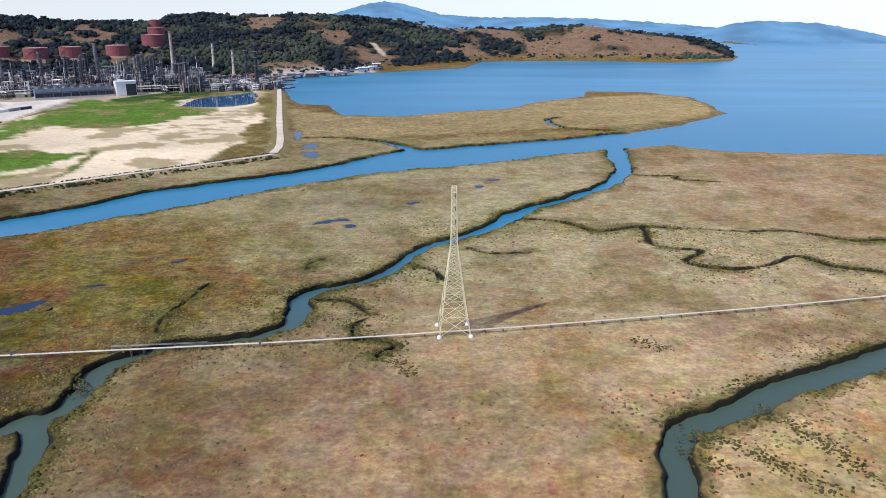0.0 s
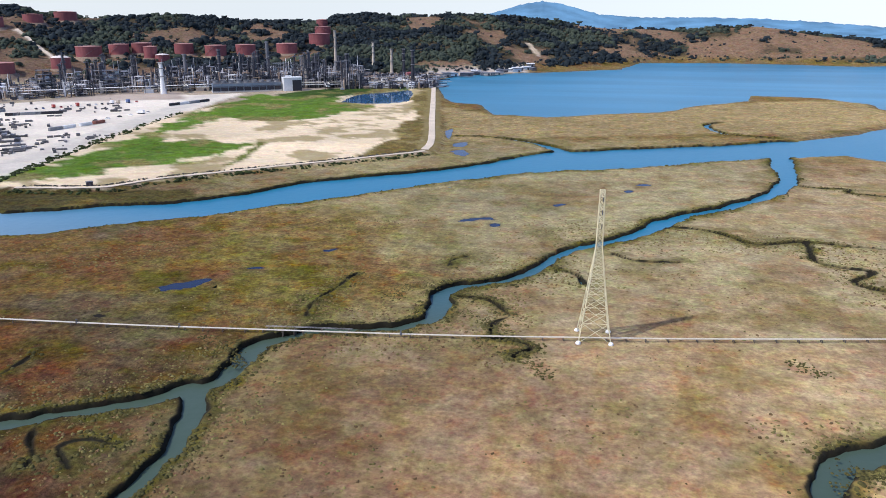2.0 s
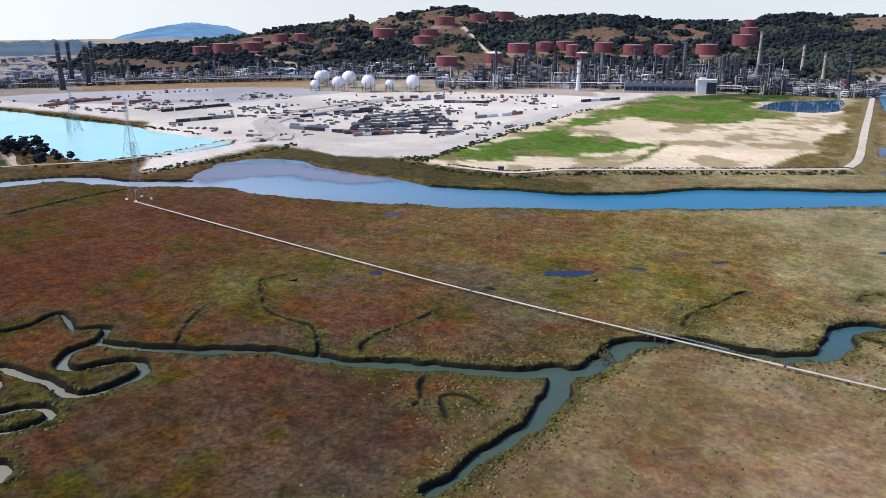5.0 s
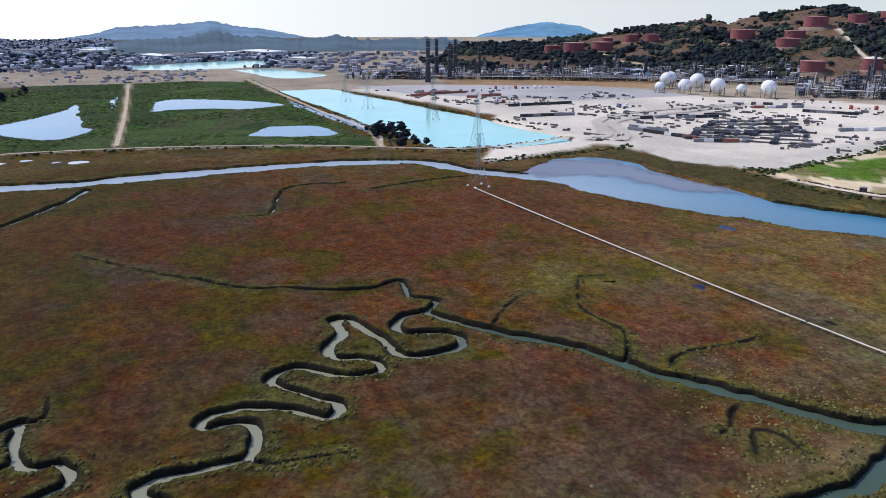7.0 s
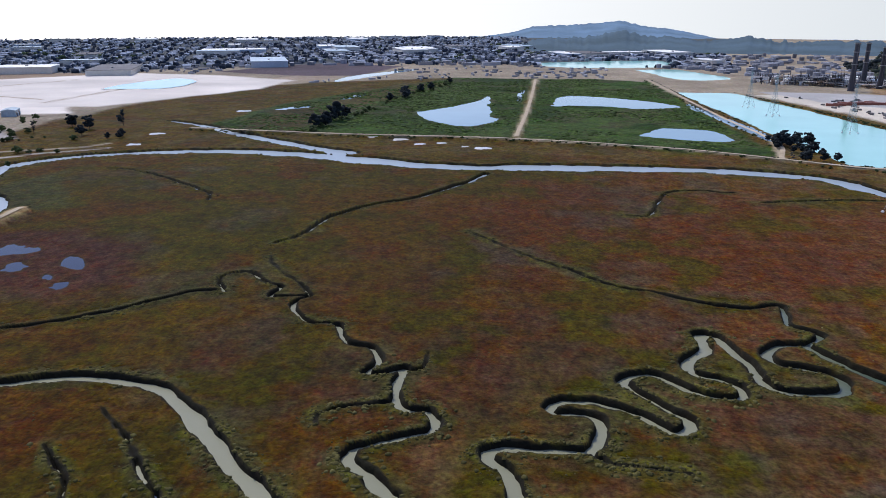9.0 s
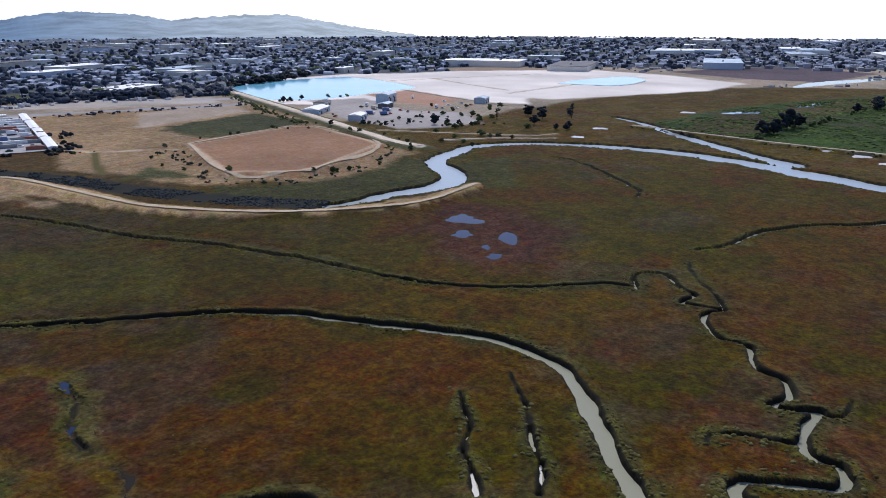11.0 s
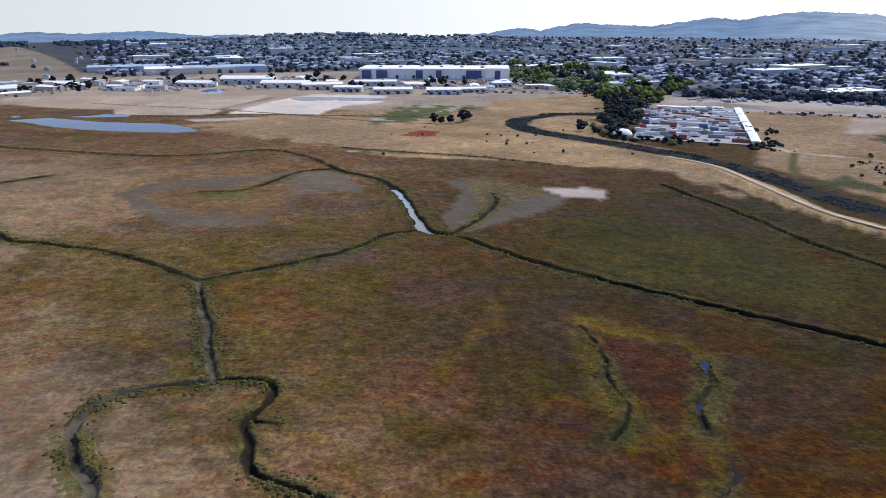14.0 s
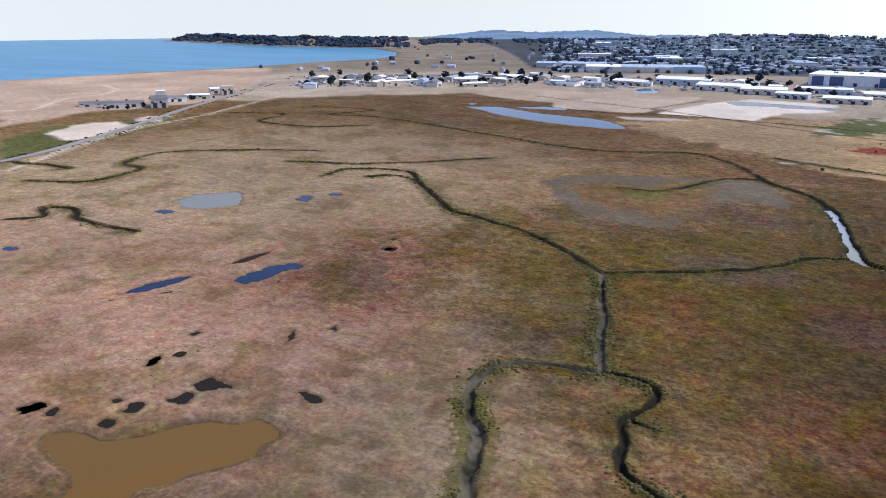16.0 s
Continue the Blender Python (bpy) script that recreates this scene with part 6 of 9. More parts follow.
# ---- kit: shapes, parts and things ----
class Geo:
    """Verts and faces gathered into one mesh."""

    def __init__(self):
        self.v, self.f = [], []

    def add(self, verts, faces):
        k = len(self.v)
        self.v += [tuple(p) for p in verts]
        self.f += [tuple(i + k for i in q) for q in faces]
        return self

    def box(self, c, size, turn=0.0, top=1.0):
        """A box on its base centre c; top narrows its upper face."""
        (x, y, z), (a, b, h), s, k = c, size, math.sin(turn), math.cos(turn)
        vs = []
        for zz, m in ((z, 1.0), (z + h, top)):
            for u, w in ((-1, -1), (1, -1), (1, 1), (-1, 1)):
                u, w = u * a / 2 * m, w * b / 2 * m
                vs.append((x + u * k - w * s, y + u * s + w * k, zz))
        return self.add(vs, [(3, 2, 1, 0), (4, 5, 6, 7), (0, 1, 5, 4), (1, 2, 6, 5), (2, 3, 7, 6), (3, 0, 4, 7)])

    def tube(self, p, q, r0, r1=None, n=8):
        p, q = Vector(p), Vector(q)
        r1 = r0 if r1 is None else r1
        d = (q - p).normalized()
        a = d.orthogonal().normalized()
        b = d.cross(a)
        ring = [(math.cos(2 * math.pi * i / n), math.sin(2 * math.pi * i / n)) for i in range(n)]
        vs = [p + (a * c + b * s) * r0 for c, s in ring] + [q + (a * c + b * s) * r1 for c, s in ring]
        return self.add(vs, [(i, (i + 1) % n, (i + 1) % n + n, i + n) for i in range(n)] + [tuple(range(n))[::-1], tuple(range(n, 2 * n))])

    def sweep(self, points, radii, n=6):
        """One tube through several points."""
        pts = [Vector(p) for p in points]
        vs, m = [], len(pts)
        for i, p in enumerate(pts):
            d = (pts[min(i + 1, m - 1)] - pts[max(i - 1, 0)]).normalized()
            a = d.orthogonal().normalized() if i == 0 else (a - d * a.dot(d)).normalized()
            b = d.cross(a)
            vs += [p + (a * math.cos(2 * math.pi * j / n) + b * math.sin(2 * math.pi * j / n)) * radii[i] for j in range(n)]
        fs = [(i * n + j, i * n + (j + 1) % n, (i + 1) * n + (j + 1) % n, (i + 1) * n + j) for i in range(m - 1) for j in range(n)]
        return self.add(vs, fs + [tuple(range(n))[::-1], tuple(range((m - 1) * n, m * n))])

    def lathe(self, c, profile, n=16):
        """A turned shape about the upright through c: (radius, height) pairs."""
        vs = [(c[0] + r * math.cos(2 * math.pi * i / n), c[1] + r * math.sin(2 * math.pi * i / n), c[2] + z) for r, z in profile for i in range(n)]
        m = len(profile)
        fs = [(k * n + i, k * n + (i + 1) % n, (k + 1) * n + (i + 1) % n, (k + 1) * n + i) for k in range(m - 1) for i in range(n)]
        return self.add(vs, fs + [tuple(range(n))[::-1], tuple(range((m - 1) * n, m * n))])

    def gable(self, c, size, rise, turn=0.0, over=0.4):
        """A pitched roof over a rectangle, ridge along its first side."""
        (x, y, z), (a, b), s, k = c, size, math.sin(turn), math.cos(turn)
        a, b = a / 2 + over, b / 2 + over
        vs = [(-a, -b, 0), (a, -b, 0), (a, b, 0), (-a, b, 0), (-a, 0, rise), (a, 0, rise)]
        vs = [(x + u * k - w * s, y + u * s + w * k, z + h) for u, w, h in vs]
        return self.add(vs, [(3, 2, 1, 0), (0, 1, 5, 4), (2, 3, 4, 5), (1, 2, 5), (3, 0, 4)])

    def mesh(self, name, mat, smooth_faces=False):
        me = bpy.data.meshes.new(name)
        me.from_pydata(self.v, [], self.f)
        me.materials.append(mat)
        if smooth_faces:
            me.shade_smooth()
        return me


def part(name, shape, mat, parent, label="", round_it=False):
    """One mesh under a thing or under a part."""
    ob = new(name, shape.mesh(name, mat, round_it) if isinstance(shape, Geo) else shape)
    ob.parent = parent
    return tagged(ob, label) if label else ob


def thing(name, label, category, group="", at=(0, 0, 0), turn=0.0):
    ob = new(name)
    ob.empty_display_size = 0.5
    ob.location, ob.rotation_euler = at, (0, 0, turn)
    return tagged(ob, label, category, group)


def ground_z(x, y):
    a, b = np.array([float(x)]), np.array([float(y)])
    return float((berm(a, b) + hill_height(a, b))[0])


def polar(az, r):
    a = radians(az)
    return -math.sin(a) * r, math.cos(a) * r


rng = random.Random(11)
WHITE = material("white painted steel", (0.78, 0.78, 0.76), 0.5, 0, 0.15, 0.4, spread=0.1)
STEEL = material("galvanised steel", (0.24, 0.235, 0.24), 0.55, 0.5, 0.25, 0.5, spread=0.25)
GREY = material("grey plant steel", (0.075, 0.078, 0.09), 0.6, 0.2, 0.3, 0.4, spread=0.5)
DARK = material("dark weathered steel", (0.035, 0.035, 0.045), 0.7, 0.1, 0.3, 0.4, spread=0.4)
RUST = material("tank primer red", (0.235, 0.066, 0.066), 0.75, 0, 0.22, 0.15, spread=0.22)
RUST_TOP = material("tank roof dusty red", (0.36, 0.17, 0.14), 0.85, 0, 0.25, 0.15, spread=0.2)
PALE_ROOF = material("pale tank roof", (0.70, 0.62, 0.56), 0.8, 0, 0.2, 0.2)
SAND_STEEL = material("sand painted steel", (0.50, 0.42, 0.33), 0.7, 0, 0.2, 0.3, spread=0.3)
BLUE_STEEL = material("pale blue panels", (0.33, 0.42, 0.50), 0.6, 0.1, 0.2, 0.3, spread=0.2)
LATTICE = material("pale lattice steel", (0.66, 0.59, 0.38), 0.6, 0.0, 0.2, 0.8)
CONCRETE = material("pale concrete", (0.52, 0.50, 0.46), 0.9, 0, 0.25, 0.8, 0.2)
PIPE_WHITE = material("bleached pipe coating", (0.58, 0.53, 0.43), 0.7, 0, 0.25, 0.9)
TIMBER = material("weathered timber", (0.13, 0.105, 0.085), 0.9, 0, 0.35, 1.2)


# ---- the power line and the pipeline over the marsh ----
def lattice_tower(at, turn, high, base, label, mat, slim=1.0, group="pylons of the power line"):
    """Four tapering legs braced in panels, three pairs of short arms at the top."""
    t = thing("pylon", label, "pylon", group, at, turn)
    waist = 0.62 * high

    def half(z):
        return base / 2 + (0.9 - base / 2) * min(1, z / waist) ** 0.92 if z < waist else 0.9 - 0.25 * (z - waist) / (high - waist)

    corners = [(-1, -1), (1, -1), (1, 1), (-1, 1)]
    levels = [0.3]
    while levels[-1] < high - 0.4:
        levels.append(min(high, levels[-1] + max(1.7, 1.25 * half(levels[-1]))))
    s = high / 44 * slim
    for u, w in corners:
        g = Geo().sweep([(u * half(a), w * half(a), a) for a in levels], [0.16 * s if a < waist else 0.12 * s for a in levels], 5)
        part("leg", g, mat, t)
        f = Geo().lathe((u * half(0), w * half(0), -0.5), [(0.75, 0), (0.75, 0.9), (0.5, 1.3), (0.3, 1.35)], 10)
        part("footing", f, WHITE, t, "white concrete footing")
    for a, b in zip(levels, levels[1:]):
        for (u0, w0), (u1, w1) in zip(corners, corners[1:] + corners[:1]):
            g, p, q = Geo(), half(a), half(b)
            r = 0.085 * s
            g.tube((u0 * p, w0 * p, a), (u1 * q, w1 * q, b), r, n=4)
            g.tube((u1 * p, w1 * p, a), (u0 * q, w0 * q, b), r, n=4)
            g.tube((u0 * q, w0 * q, b), (u1 * q, w1 * q, b), r, n=4)
            part("brace", g, mat, t)
    for z, reach in ((0.80 * high, 3.6), (0.885 * high, 3.3), (0.965 * high, 3.0)):
        for side in (-1, 1):
            g, h = Geo(), half(z)
            for u in (-1, 1):
                g.tube((u * h, side * h, z), (0, side * reach, z + 0.2), 0.08 * s, n=4)
                g.tube((u * h, side * h, z + 1.5), (0, side * reach, z + 0.2), 0.07 * s, n=4)
            arm = part("crossarm", g, mat, t)
            part("insulator", Geo().tube((0, side * reach, z + 0.2), (0, side * reach, z - 1.2 * s), 0.12 * s, n=6), GREY, arm)
    return t


PYLON_GREY = material("dull lattice steel", (0.30, 0.36, 0.38), 0.7, 0.2, 0.2, 0.8)
lattice_tower((2.9, 205.6, 0), 0.08, 44.0, 9.2, "tall pale lattice pylon on four white footings beside the pipeline", LATTICE)
lattice_tower((-362, 176, 0), 0.06, 29.0, 8.5, "grey lattice pylon at the end of the pipeline", PYLON_GREY, 0.55)
for x, y, h in ((-480, 232, 38), (-628, 259, 38), (-731, 231, 38), (-800, 228, 38)):
    lattice_tower((x, y, -0.5), 0.4, h, 8.0, "grey lattice pylon standing in the turquoise lagoon", PYLON_GREY, 0.6)

PIPE_PATH = spline([(-356, 173), (-268, 178), (-200, 182.5), (-138, 187.5), (-98, 192), (-41, 199), (0, 205.5), (32, 211), (92, 223), (148, 235.5), (230, 254), (330, 276)], 3.0) - np.array((0.0, 2.6))
pipeline = thing("pipeline", "pale elevated pipeline on low trestles across the marsh", "pipeline")
for shift, r, z in ((-0.24, 0.16, 1.12), (0.22, 0.13, 1.1)):
    for k in range(0, len(PIPE_PATH) - 1, 8):
        seg = PIPE_PATH[k:k + 9]
        d = np.gradient(seg, axis=0)
        d /= np.hypot(*d.T)[:, None]
        n, vs, fs = 8, [], []
        for (x, y), (u, w) in zip(seg, d):
            for i in range(n):
                c, s = r * math.cos(2 * math.pi * i / n), r * math.sin(2 * math.pi * i / n)
                vs.append((x - w * (shift + c), y + u * (shift + c), z + s))
        for i in range(len(seg) - 1):
            fs += [(i * n + j, i * n + (j + 1) % n, (i + 1) * n + (j + 1) % n, (i + 1) * n + j) for j in range(n)]
        part("pipe", Geo().add(vs, fs), PIPE_WHITE, pipeline, "", True)
trestle = Geo().box((0, 0, 0.68), (0.25, 1.5, 0.22)).box((0, -0.5, -0.9), (0.2, 0.2, 1.6)).box((0, 0.5, -0.9), (0.2, 0.2, 1.6)).mesh("trestle", TIMBER)
for k in range(0, len(PIPE_PATH) - 1, 2):
    ob = part("trestle", trestle, TIMBER, pipeline)
    d = PIPE_PATH[k + 1] - PIPE_PATH[k]
    ob.location, ob.rotation_euler = (*PIPE_PATH[k], 0), (0, 0, math.atan2(d[1], d[0]))
for off in (1.6, 2.2):
    g = Geo()
    g.tube((-93, 190.4 + off, 1.3), (-67, 193.6 + off, 1.1), 0.07, n=6)
    part("bypass_pipe", g, STEEL, pipeline, "steel pipe spanning the creek")
for x, y in ((-92, 194.4), (-84, 195.4), (-76, 196.4), (-68, 197.4)):
    part("pile", Geo().box((x, y - 2.4, -1.9), (0.3, 1.6, 2.7)), TIMBER, pipeline)
for x, y in ((-52, 197.4), (-118, 189.6), (-150, 186.4), (-232, 180.4)):
    v = part("valve", Geo().lathe((x, y - 2.6, 0.7), [(0.3, 0), (0.42, 0.25), (0.42, 0.7), (0.12, 0.9), (0.12, 1.3), (0.35, 1.33), (0.35, 1.4)], 10), GREY, pipeline, "grey flanged valve")


# ---- refinery ----
def unit_r(az, r):
    """West of the tall units the plant keeps to the foot of the hill."""
    return r if az < 42 else 1105 + (r - 950) * 0.4


def storage_tank(x, y, z, r, h, pale=False):
    t = thing("storage_tank", "dusty red cylindrical oil tank with a pale dome" if pale else "dusty brick-red cylindrical oil tank on the hillside", "tank", "refinery tanks", (x, y, z - 2.5), rng.uniform(0, 6))
    n = 28
    part("shell", Geo().lathe((0, 0, 0), [(r, 0), (r, h + 2.5)], n), RUST, t)
    part("roof", Geo().lathe((0, 0, h + 2.5), [(r * 0.99, 0.02), (r * 0.6, h * (0.16 if pale else 0.05)), (0.2, h * (0.22 if pale else 0.08))], n), PALE_ROOF if pale else RUST_TOP, t)
    part("rim", Geo().lathe((0, 0, h + 2.3), [(r + 0.02, 0), (r + 0.35, 0.05), (r + 0.35, 0.4), (r - 0.2, 0.45)], n), RUST_TOP, t)
    g = Geo()
    for k in range(14):
        a = k * 0.09
        g.box(((r + 0.5) * math.cos(a), (r + 0.5) * math.sin(a), 2.5 + h * k / 14), (0.8, 1.6, 0.25), a)
    part("stair", g, STEEL, t, "steel stair winding up the shell")
    part("pad", Geo().lathe((0, 0, -8.5), [(r * 1.9, 0), (r * 1.2, 10.5), (r, 10.5)], n), SOIL, t, "bare earth pad")
    return t


SOIL = material("bare dry earth", (0.25, 0.18, 0.13), 0.95, 0, 0.3, 0.2)
TANKS = [(-1208, 731, 25, 14.3, 10.7), (-1171, 753, 27, 18.6, 13.9), (-1140, 790, 29, 18.3, 13.7), (-1183, 830, 34, 10.6, 14.2), (-1150, 859, 42, 12.7, 12.7),
         (-1118, 878, 43, 12.5, 12.5), (-993, 964, 50, 19.3, 15), (-890, 955, 42, 17.1, 12), (-919, 1000, 54, 15.5, 10.3), (-942, 1068, 70, 18.4, 15), (-924, 1141, 76, 15.6, 13)]
TANKS_B = [(-915, 1211, 79, 18.3, 14), (-772, 880, 15, 16.1, 13.4), (-741, 1021, 30, 18.1, 14), (-712, 1052, 32, 14.4, 14), (-690, 1078, 33, 15, 14), (-660, 1052, 27, 9.5, 16),
           (-634, 1103, 31, 14.4, 14.4), (-587, 1115, 28, 16.2, 15), (-554, 1151, 28, 15.5, 15), (-500, 1189, 29, 16.7, 14.8), (-521, 1415, 64, 10.5, 15), (-499, 1357, 54, 14.5, 13), (-474, 1270, 39, 17.7, 18)]
for q in TANKS + TANKS_B:
    storage_tank(*q)
for q in ((-731, 944, 18, 12.6, 14), (-640, 1050, 22, 10.2, 9.3)):
    storage_tank(*q, pale=True)


def sphere_tank(x, y, r):
    t = thing("sphere_tank", "white spherical pressure tank on steel legs", "tank", "white gas spheres", (x, y, 0.8), rng.uniform(0, 3))
    lift = r + 2.2
    prof = [(max(0.05, r * math.sin(math.pi * k / 14)), lift - r * math.cos(math.pi * k / 14)) for k in range(15)]
    part("sphere", Geo().lathe((0, 0, 0), prof, 24), WHITE, t, round_it=True)
    for k in range(8):
        a = 2 * math.pi * k / 8
        u, w = 0.97 * r * math.cos(a), 0.97 * r * math.sin(a)
        part("leg", Geo().tube((u, w, 0), (u, w, lift), 0.35, n=6), STEEL, t)
    g = Geo()
    for k in range(10):
        a = 0.2 + k * 0.12
        g.box(((r + 0.6) * math.cos(a), (r + 0.6) * math.sin(a), (lift + r * 0.6) * k / 10), (1.0, 1.8, 0.25), a)
    part("stair", g, STEEL, t)
    part("crown", Geo().lathe((0, 0, lift + r - 0.4), [(1.4, 0), (1.4, 1.3), (1.2, 1.3)], 10), STEEL, t, "steel crown platform")


for x, y, r in ((-728, 589, 6.4), (-777, 639, 9.9), (-796, 660, 9.3), (-712, 612, 8.5), (-736, 651, 10.4), (-682, 634, 9.8), (-664, 652, 6.4), (-640, 668, 9.8), (-706, 652, 4.3)):
    sphere_tank(x, y, r * 0.87)


def column_data(h, r, mat):
    """Meshes of a distillation column, shared by its likes."""
    shell = Geo().lathe((0, 0, 0), [(r * 1.15, 0), (r * 1.15, 3), (r, 3.4), (r, h * 0.62), (r * 0.85, h * 0.66), (r * 0.85, h - r), (r * 0.5, h - 0.2), (0.1, h)], 12).mesh("shell", mat)
    rings = []
    for f in (0.3, 0.5, 0.72, 0.94):
        rings.append(Geo().lathe((0, 0, h * f), [(r * 0.8, 0), (r + 1.5, 0), (r + 1.5, 1.1), (r + 1.35, 1.1), (r + 1.35, 0.2), (r * 0.8, 0.2)], 12).mesh("platform", GREY))
    pipe = Geo().tube((r + 0.6, 0, 0), (r + 0.6, 0, h + 0.8), 0.35, n=6).tube((r + 0.6, 0, h + 0.8), (0, 0, h + 0.4), 0.35, n=6).mesh("riser", STEEL)
    ladder = Geo().box((0, r + 0.35, 0), (0.7, 0.35, h * 0.95)).mesh("ladder", GREY)
    return shell, rings, pipe, ladder


COLUMNS = [column_data(h, r, m) for h, r, m in ((42, 1.9, GREY), (34, 1.7, DARK), (27, 2.4, DARK), (23, 1.7, SAND_STEEL), (18, 2.2, STEEL), (38, 1.4, DARK), (15, 1.8, WHITE))]


def column(x, y, kind):
    shell, rings, pipe, ladder = COLUMNS[kind]
    t = thing("distillation_column", "tall steel process column ringed with platforms", "column", "refinery columns", (x, y, ground_z(x, y)), rng.uniform(0, 6))
    part("shell", shell, None, t)
    for m in rings:
        part("platform", m, None, t)
    part("riser", pipe, None, t)
    part("ladder", ladder, None, t)


def chimney(x, y, h, r, mat, label):
    t = thing("chimney", label, "chimney", "refinery stacks", (x, y, ground_z(x, y)))
    part("flue", Geo().lathe((0, 0, 0), [(r * 1.5, 0), (r * 1.3, h * 0.2), (r, h * 0.5), (r, h), (r * 0.8, h), (r * 0.8, h - 1)], 12), mat, t)
    for f in (0.55, 0.8, 0.97):
        part("gallery", Geo().lathe((0, 0, h * f), [(r, 0), (r + 1.0, 0), (r + 1.0, 1.0), (r + 0.9, 1.0), (r + 0.9, 0.15), (r, 0.15)], 12), STEEL, t)
    part("ladder", Geo().box((r * 1.2, 0, 0), (0.5, 0.7, h)), GREY, t)


for x, y, h, r, m in ((-460, 1022, 53, 2.1, STEEL), (-395, 1125, 52, 1.8, SAND_STEEL), (-309, 920, 43, 2.0, DARK), (-345, 1157, 37, 1.8, SAND_STEEL), (-306, 1121, 40, 1.7, SAND_STEEL), (-290, 1131, 40, 1.8, DARK),
                      (-247, 1012, 44, 1.9, DARK), (-500, 815, 36, 2.4, WHITE), (-509, 884, 42, 1.9, STEEL), (-516, 987, 43, 2.0, GREY), (-471, 1015, 41, 2.0, DARK), (-420, 1048, 33, 2.0, STEEL),
                      (-977, 396, 57, 2.8, DARK), (-1040, 435, 55, 2.5, DARK), (-1010, 443, 51, 2.5, DARK), (-1072, 479, 52, 2.3, DARK), (-1030, 500, 44, 2.2, DARK)):
    chimney(x, y, h, r, m, "tall white stack beside the cooling tower" if m is WHITE else "tall dark refinery stack" if m is DARK else "tall pale steel stack with galleries")

TOWER_BLUE = material("blue-grey tower cladding", (0.17, 0.22, 0.27), 0.6, 0.1, 0.2, 0.3, spread=0.2)
# the cooling tower with its row of fan stacks
ct = thing("cooling_tower", "long blue-grey cooling tower with a row of fan stacks", "cooling tower", "", (-417, 862, 0), math.atan2(42, 66))
part("basin", Geo().box((0, 0, 0), (82, 17, 1.6)), CONCRETE, ct)
for k in range(9):
    x = -36 + 9 * k
    part("cell", Geo().box((x, 0, 1.6), (8.8, 15, 8.6)), TOWER_BLUE, ct)
    part("louvre", Geo().box((x, -7.7, 2.0), (8.0, 0.5, 4.0), 0).box((x, -7.9, 6.6), (8.4, 0.5, 0.5)), DARK, ct, "dark air inlet")
    part("fan_stack", Geo().lathe((x, 0, 10.2), [(3.6, 0), (3.1, 1.0), (3.2, 2.8), (3.5, 3.6), (3.2, 3.6), (2.8, 1.0)], 16), STEEL, ct, "grey flared fan stack")
part("walkway", Geo().box((0, -7.2, 10.2), (80, 0.3, 1.0)).box((0, 7.2, 10.2), (80, 0.3, 1.0)), STEEL, ct)
wb = thing("process_building", "white and dark box-shaped process building", "building", "", (-368, 884, 0), math.atan2(42, 66))
part("wall", Geo().box((0, 0, 0), (22, 15, 15.5)), WHITE, wb)
part("bay_front", Geo().box((5, -7.6, 0), (11, 0.8, 13)), DARK, wb, "dark open bay")
part("roof", Geo().box((0, 0, 15.5), (23, 16, 0.6)).box((-4, 0, 16.1), (6, 5, 2)), WHITE, wb)

# units between yard and hill
for k in range(62):
    az = rng.choice((rng.uniform(17.5, 40), rng.gauss(21, 1.2), rng.gauss(26, 1.6), rng.gauss(35, 1.6)))
    x, y = polar(az, rng.uniform(985, 1110) - (35 if az < 18 else 0))
    column(x, y, rng.choice((0, 1, 1, 2, 2, 3, 4, 4, 5, 6)))
for k in range(16):
    x, y = polar(rng.uniform(42, 66), rng.uniform(1110, 1175))
    column(x, y, rng.choice((4, 4, 6, 3, 2)))


def steel_frame(x, y, turn, bays, floors, mat):
    t = thing("process_structure", "open steel process structure with pipework on its decks", "structure", "refinery process frames", (x, y, ground_z(x, y)), turn)
    w, d, fh = 7.0 * bays, 8.0, 5.2
    for i in range(bays + 1):
        for s in (-1, 1):
            part("post", Geo().box((i * 7 - w / 2, s * d / 2, 0), (0.55, 0.55, fh * floors + 1.2)), mat, t)
    for k in range(1, floors + 1):
        part("deck", Geo().box((0, 0, k * fh), (w + 1.5, d + 1.5, 0.45)).box((0, -d / 2 - 0.7, k * fh + 1.0), (w + 1.5, 0.12, 0.12)).box((0, d / 2 + 0.7, k * fh + 1.0), (w + 1.5, 0.12, 0.12)), STEEL, t)
        for i in range(bays):
            if rng.random() < 0.75:
                cx = (i + 0.5) * 7 - w / 2
                if rng.random() < 0.5:
                    g = Geo().tube((cx - 2.6, 0, k * fh - 2.4), (cx + 2.6, 0, k * fh - 2.4), rng.uniform(0.8, 1.5), n=10)
                    part("drum", g, rng.choice((STEEL, WHITE, GREY, SAND_STEEL)), t)
                else:
                    part("exchanger", Geo().box((cx, 0, k * fh - 3.6), (rng.uniform(2, 5), rng.uniform(2, 6), rng.uniform(1.5, 3.2))), rng.choice((GREY, DARK, BLUE_STEEL)), t)
    for i in range(bays):
        a = i * 7 - w / 2
        part("brace", Geo().tube((a, -d / 2, 0), (a + 7, -d / 2, fh), 0.18, n=4).tube((a + 7, -d / 2, fh), (a, -d / 2, 2 * fh), 0.18, n=4), mat, t)


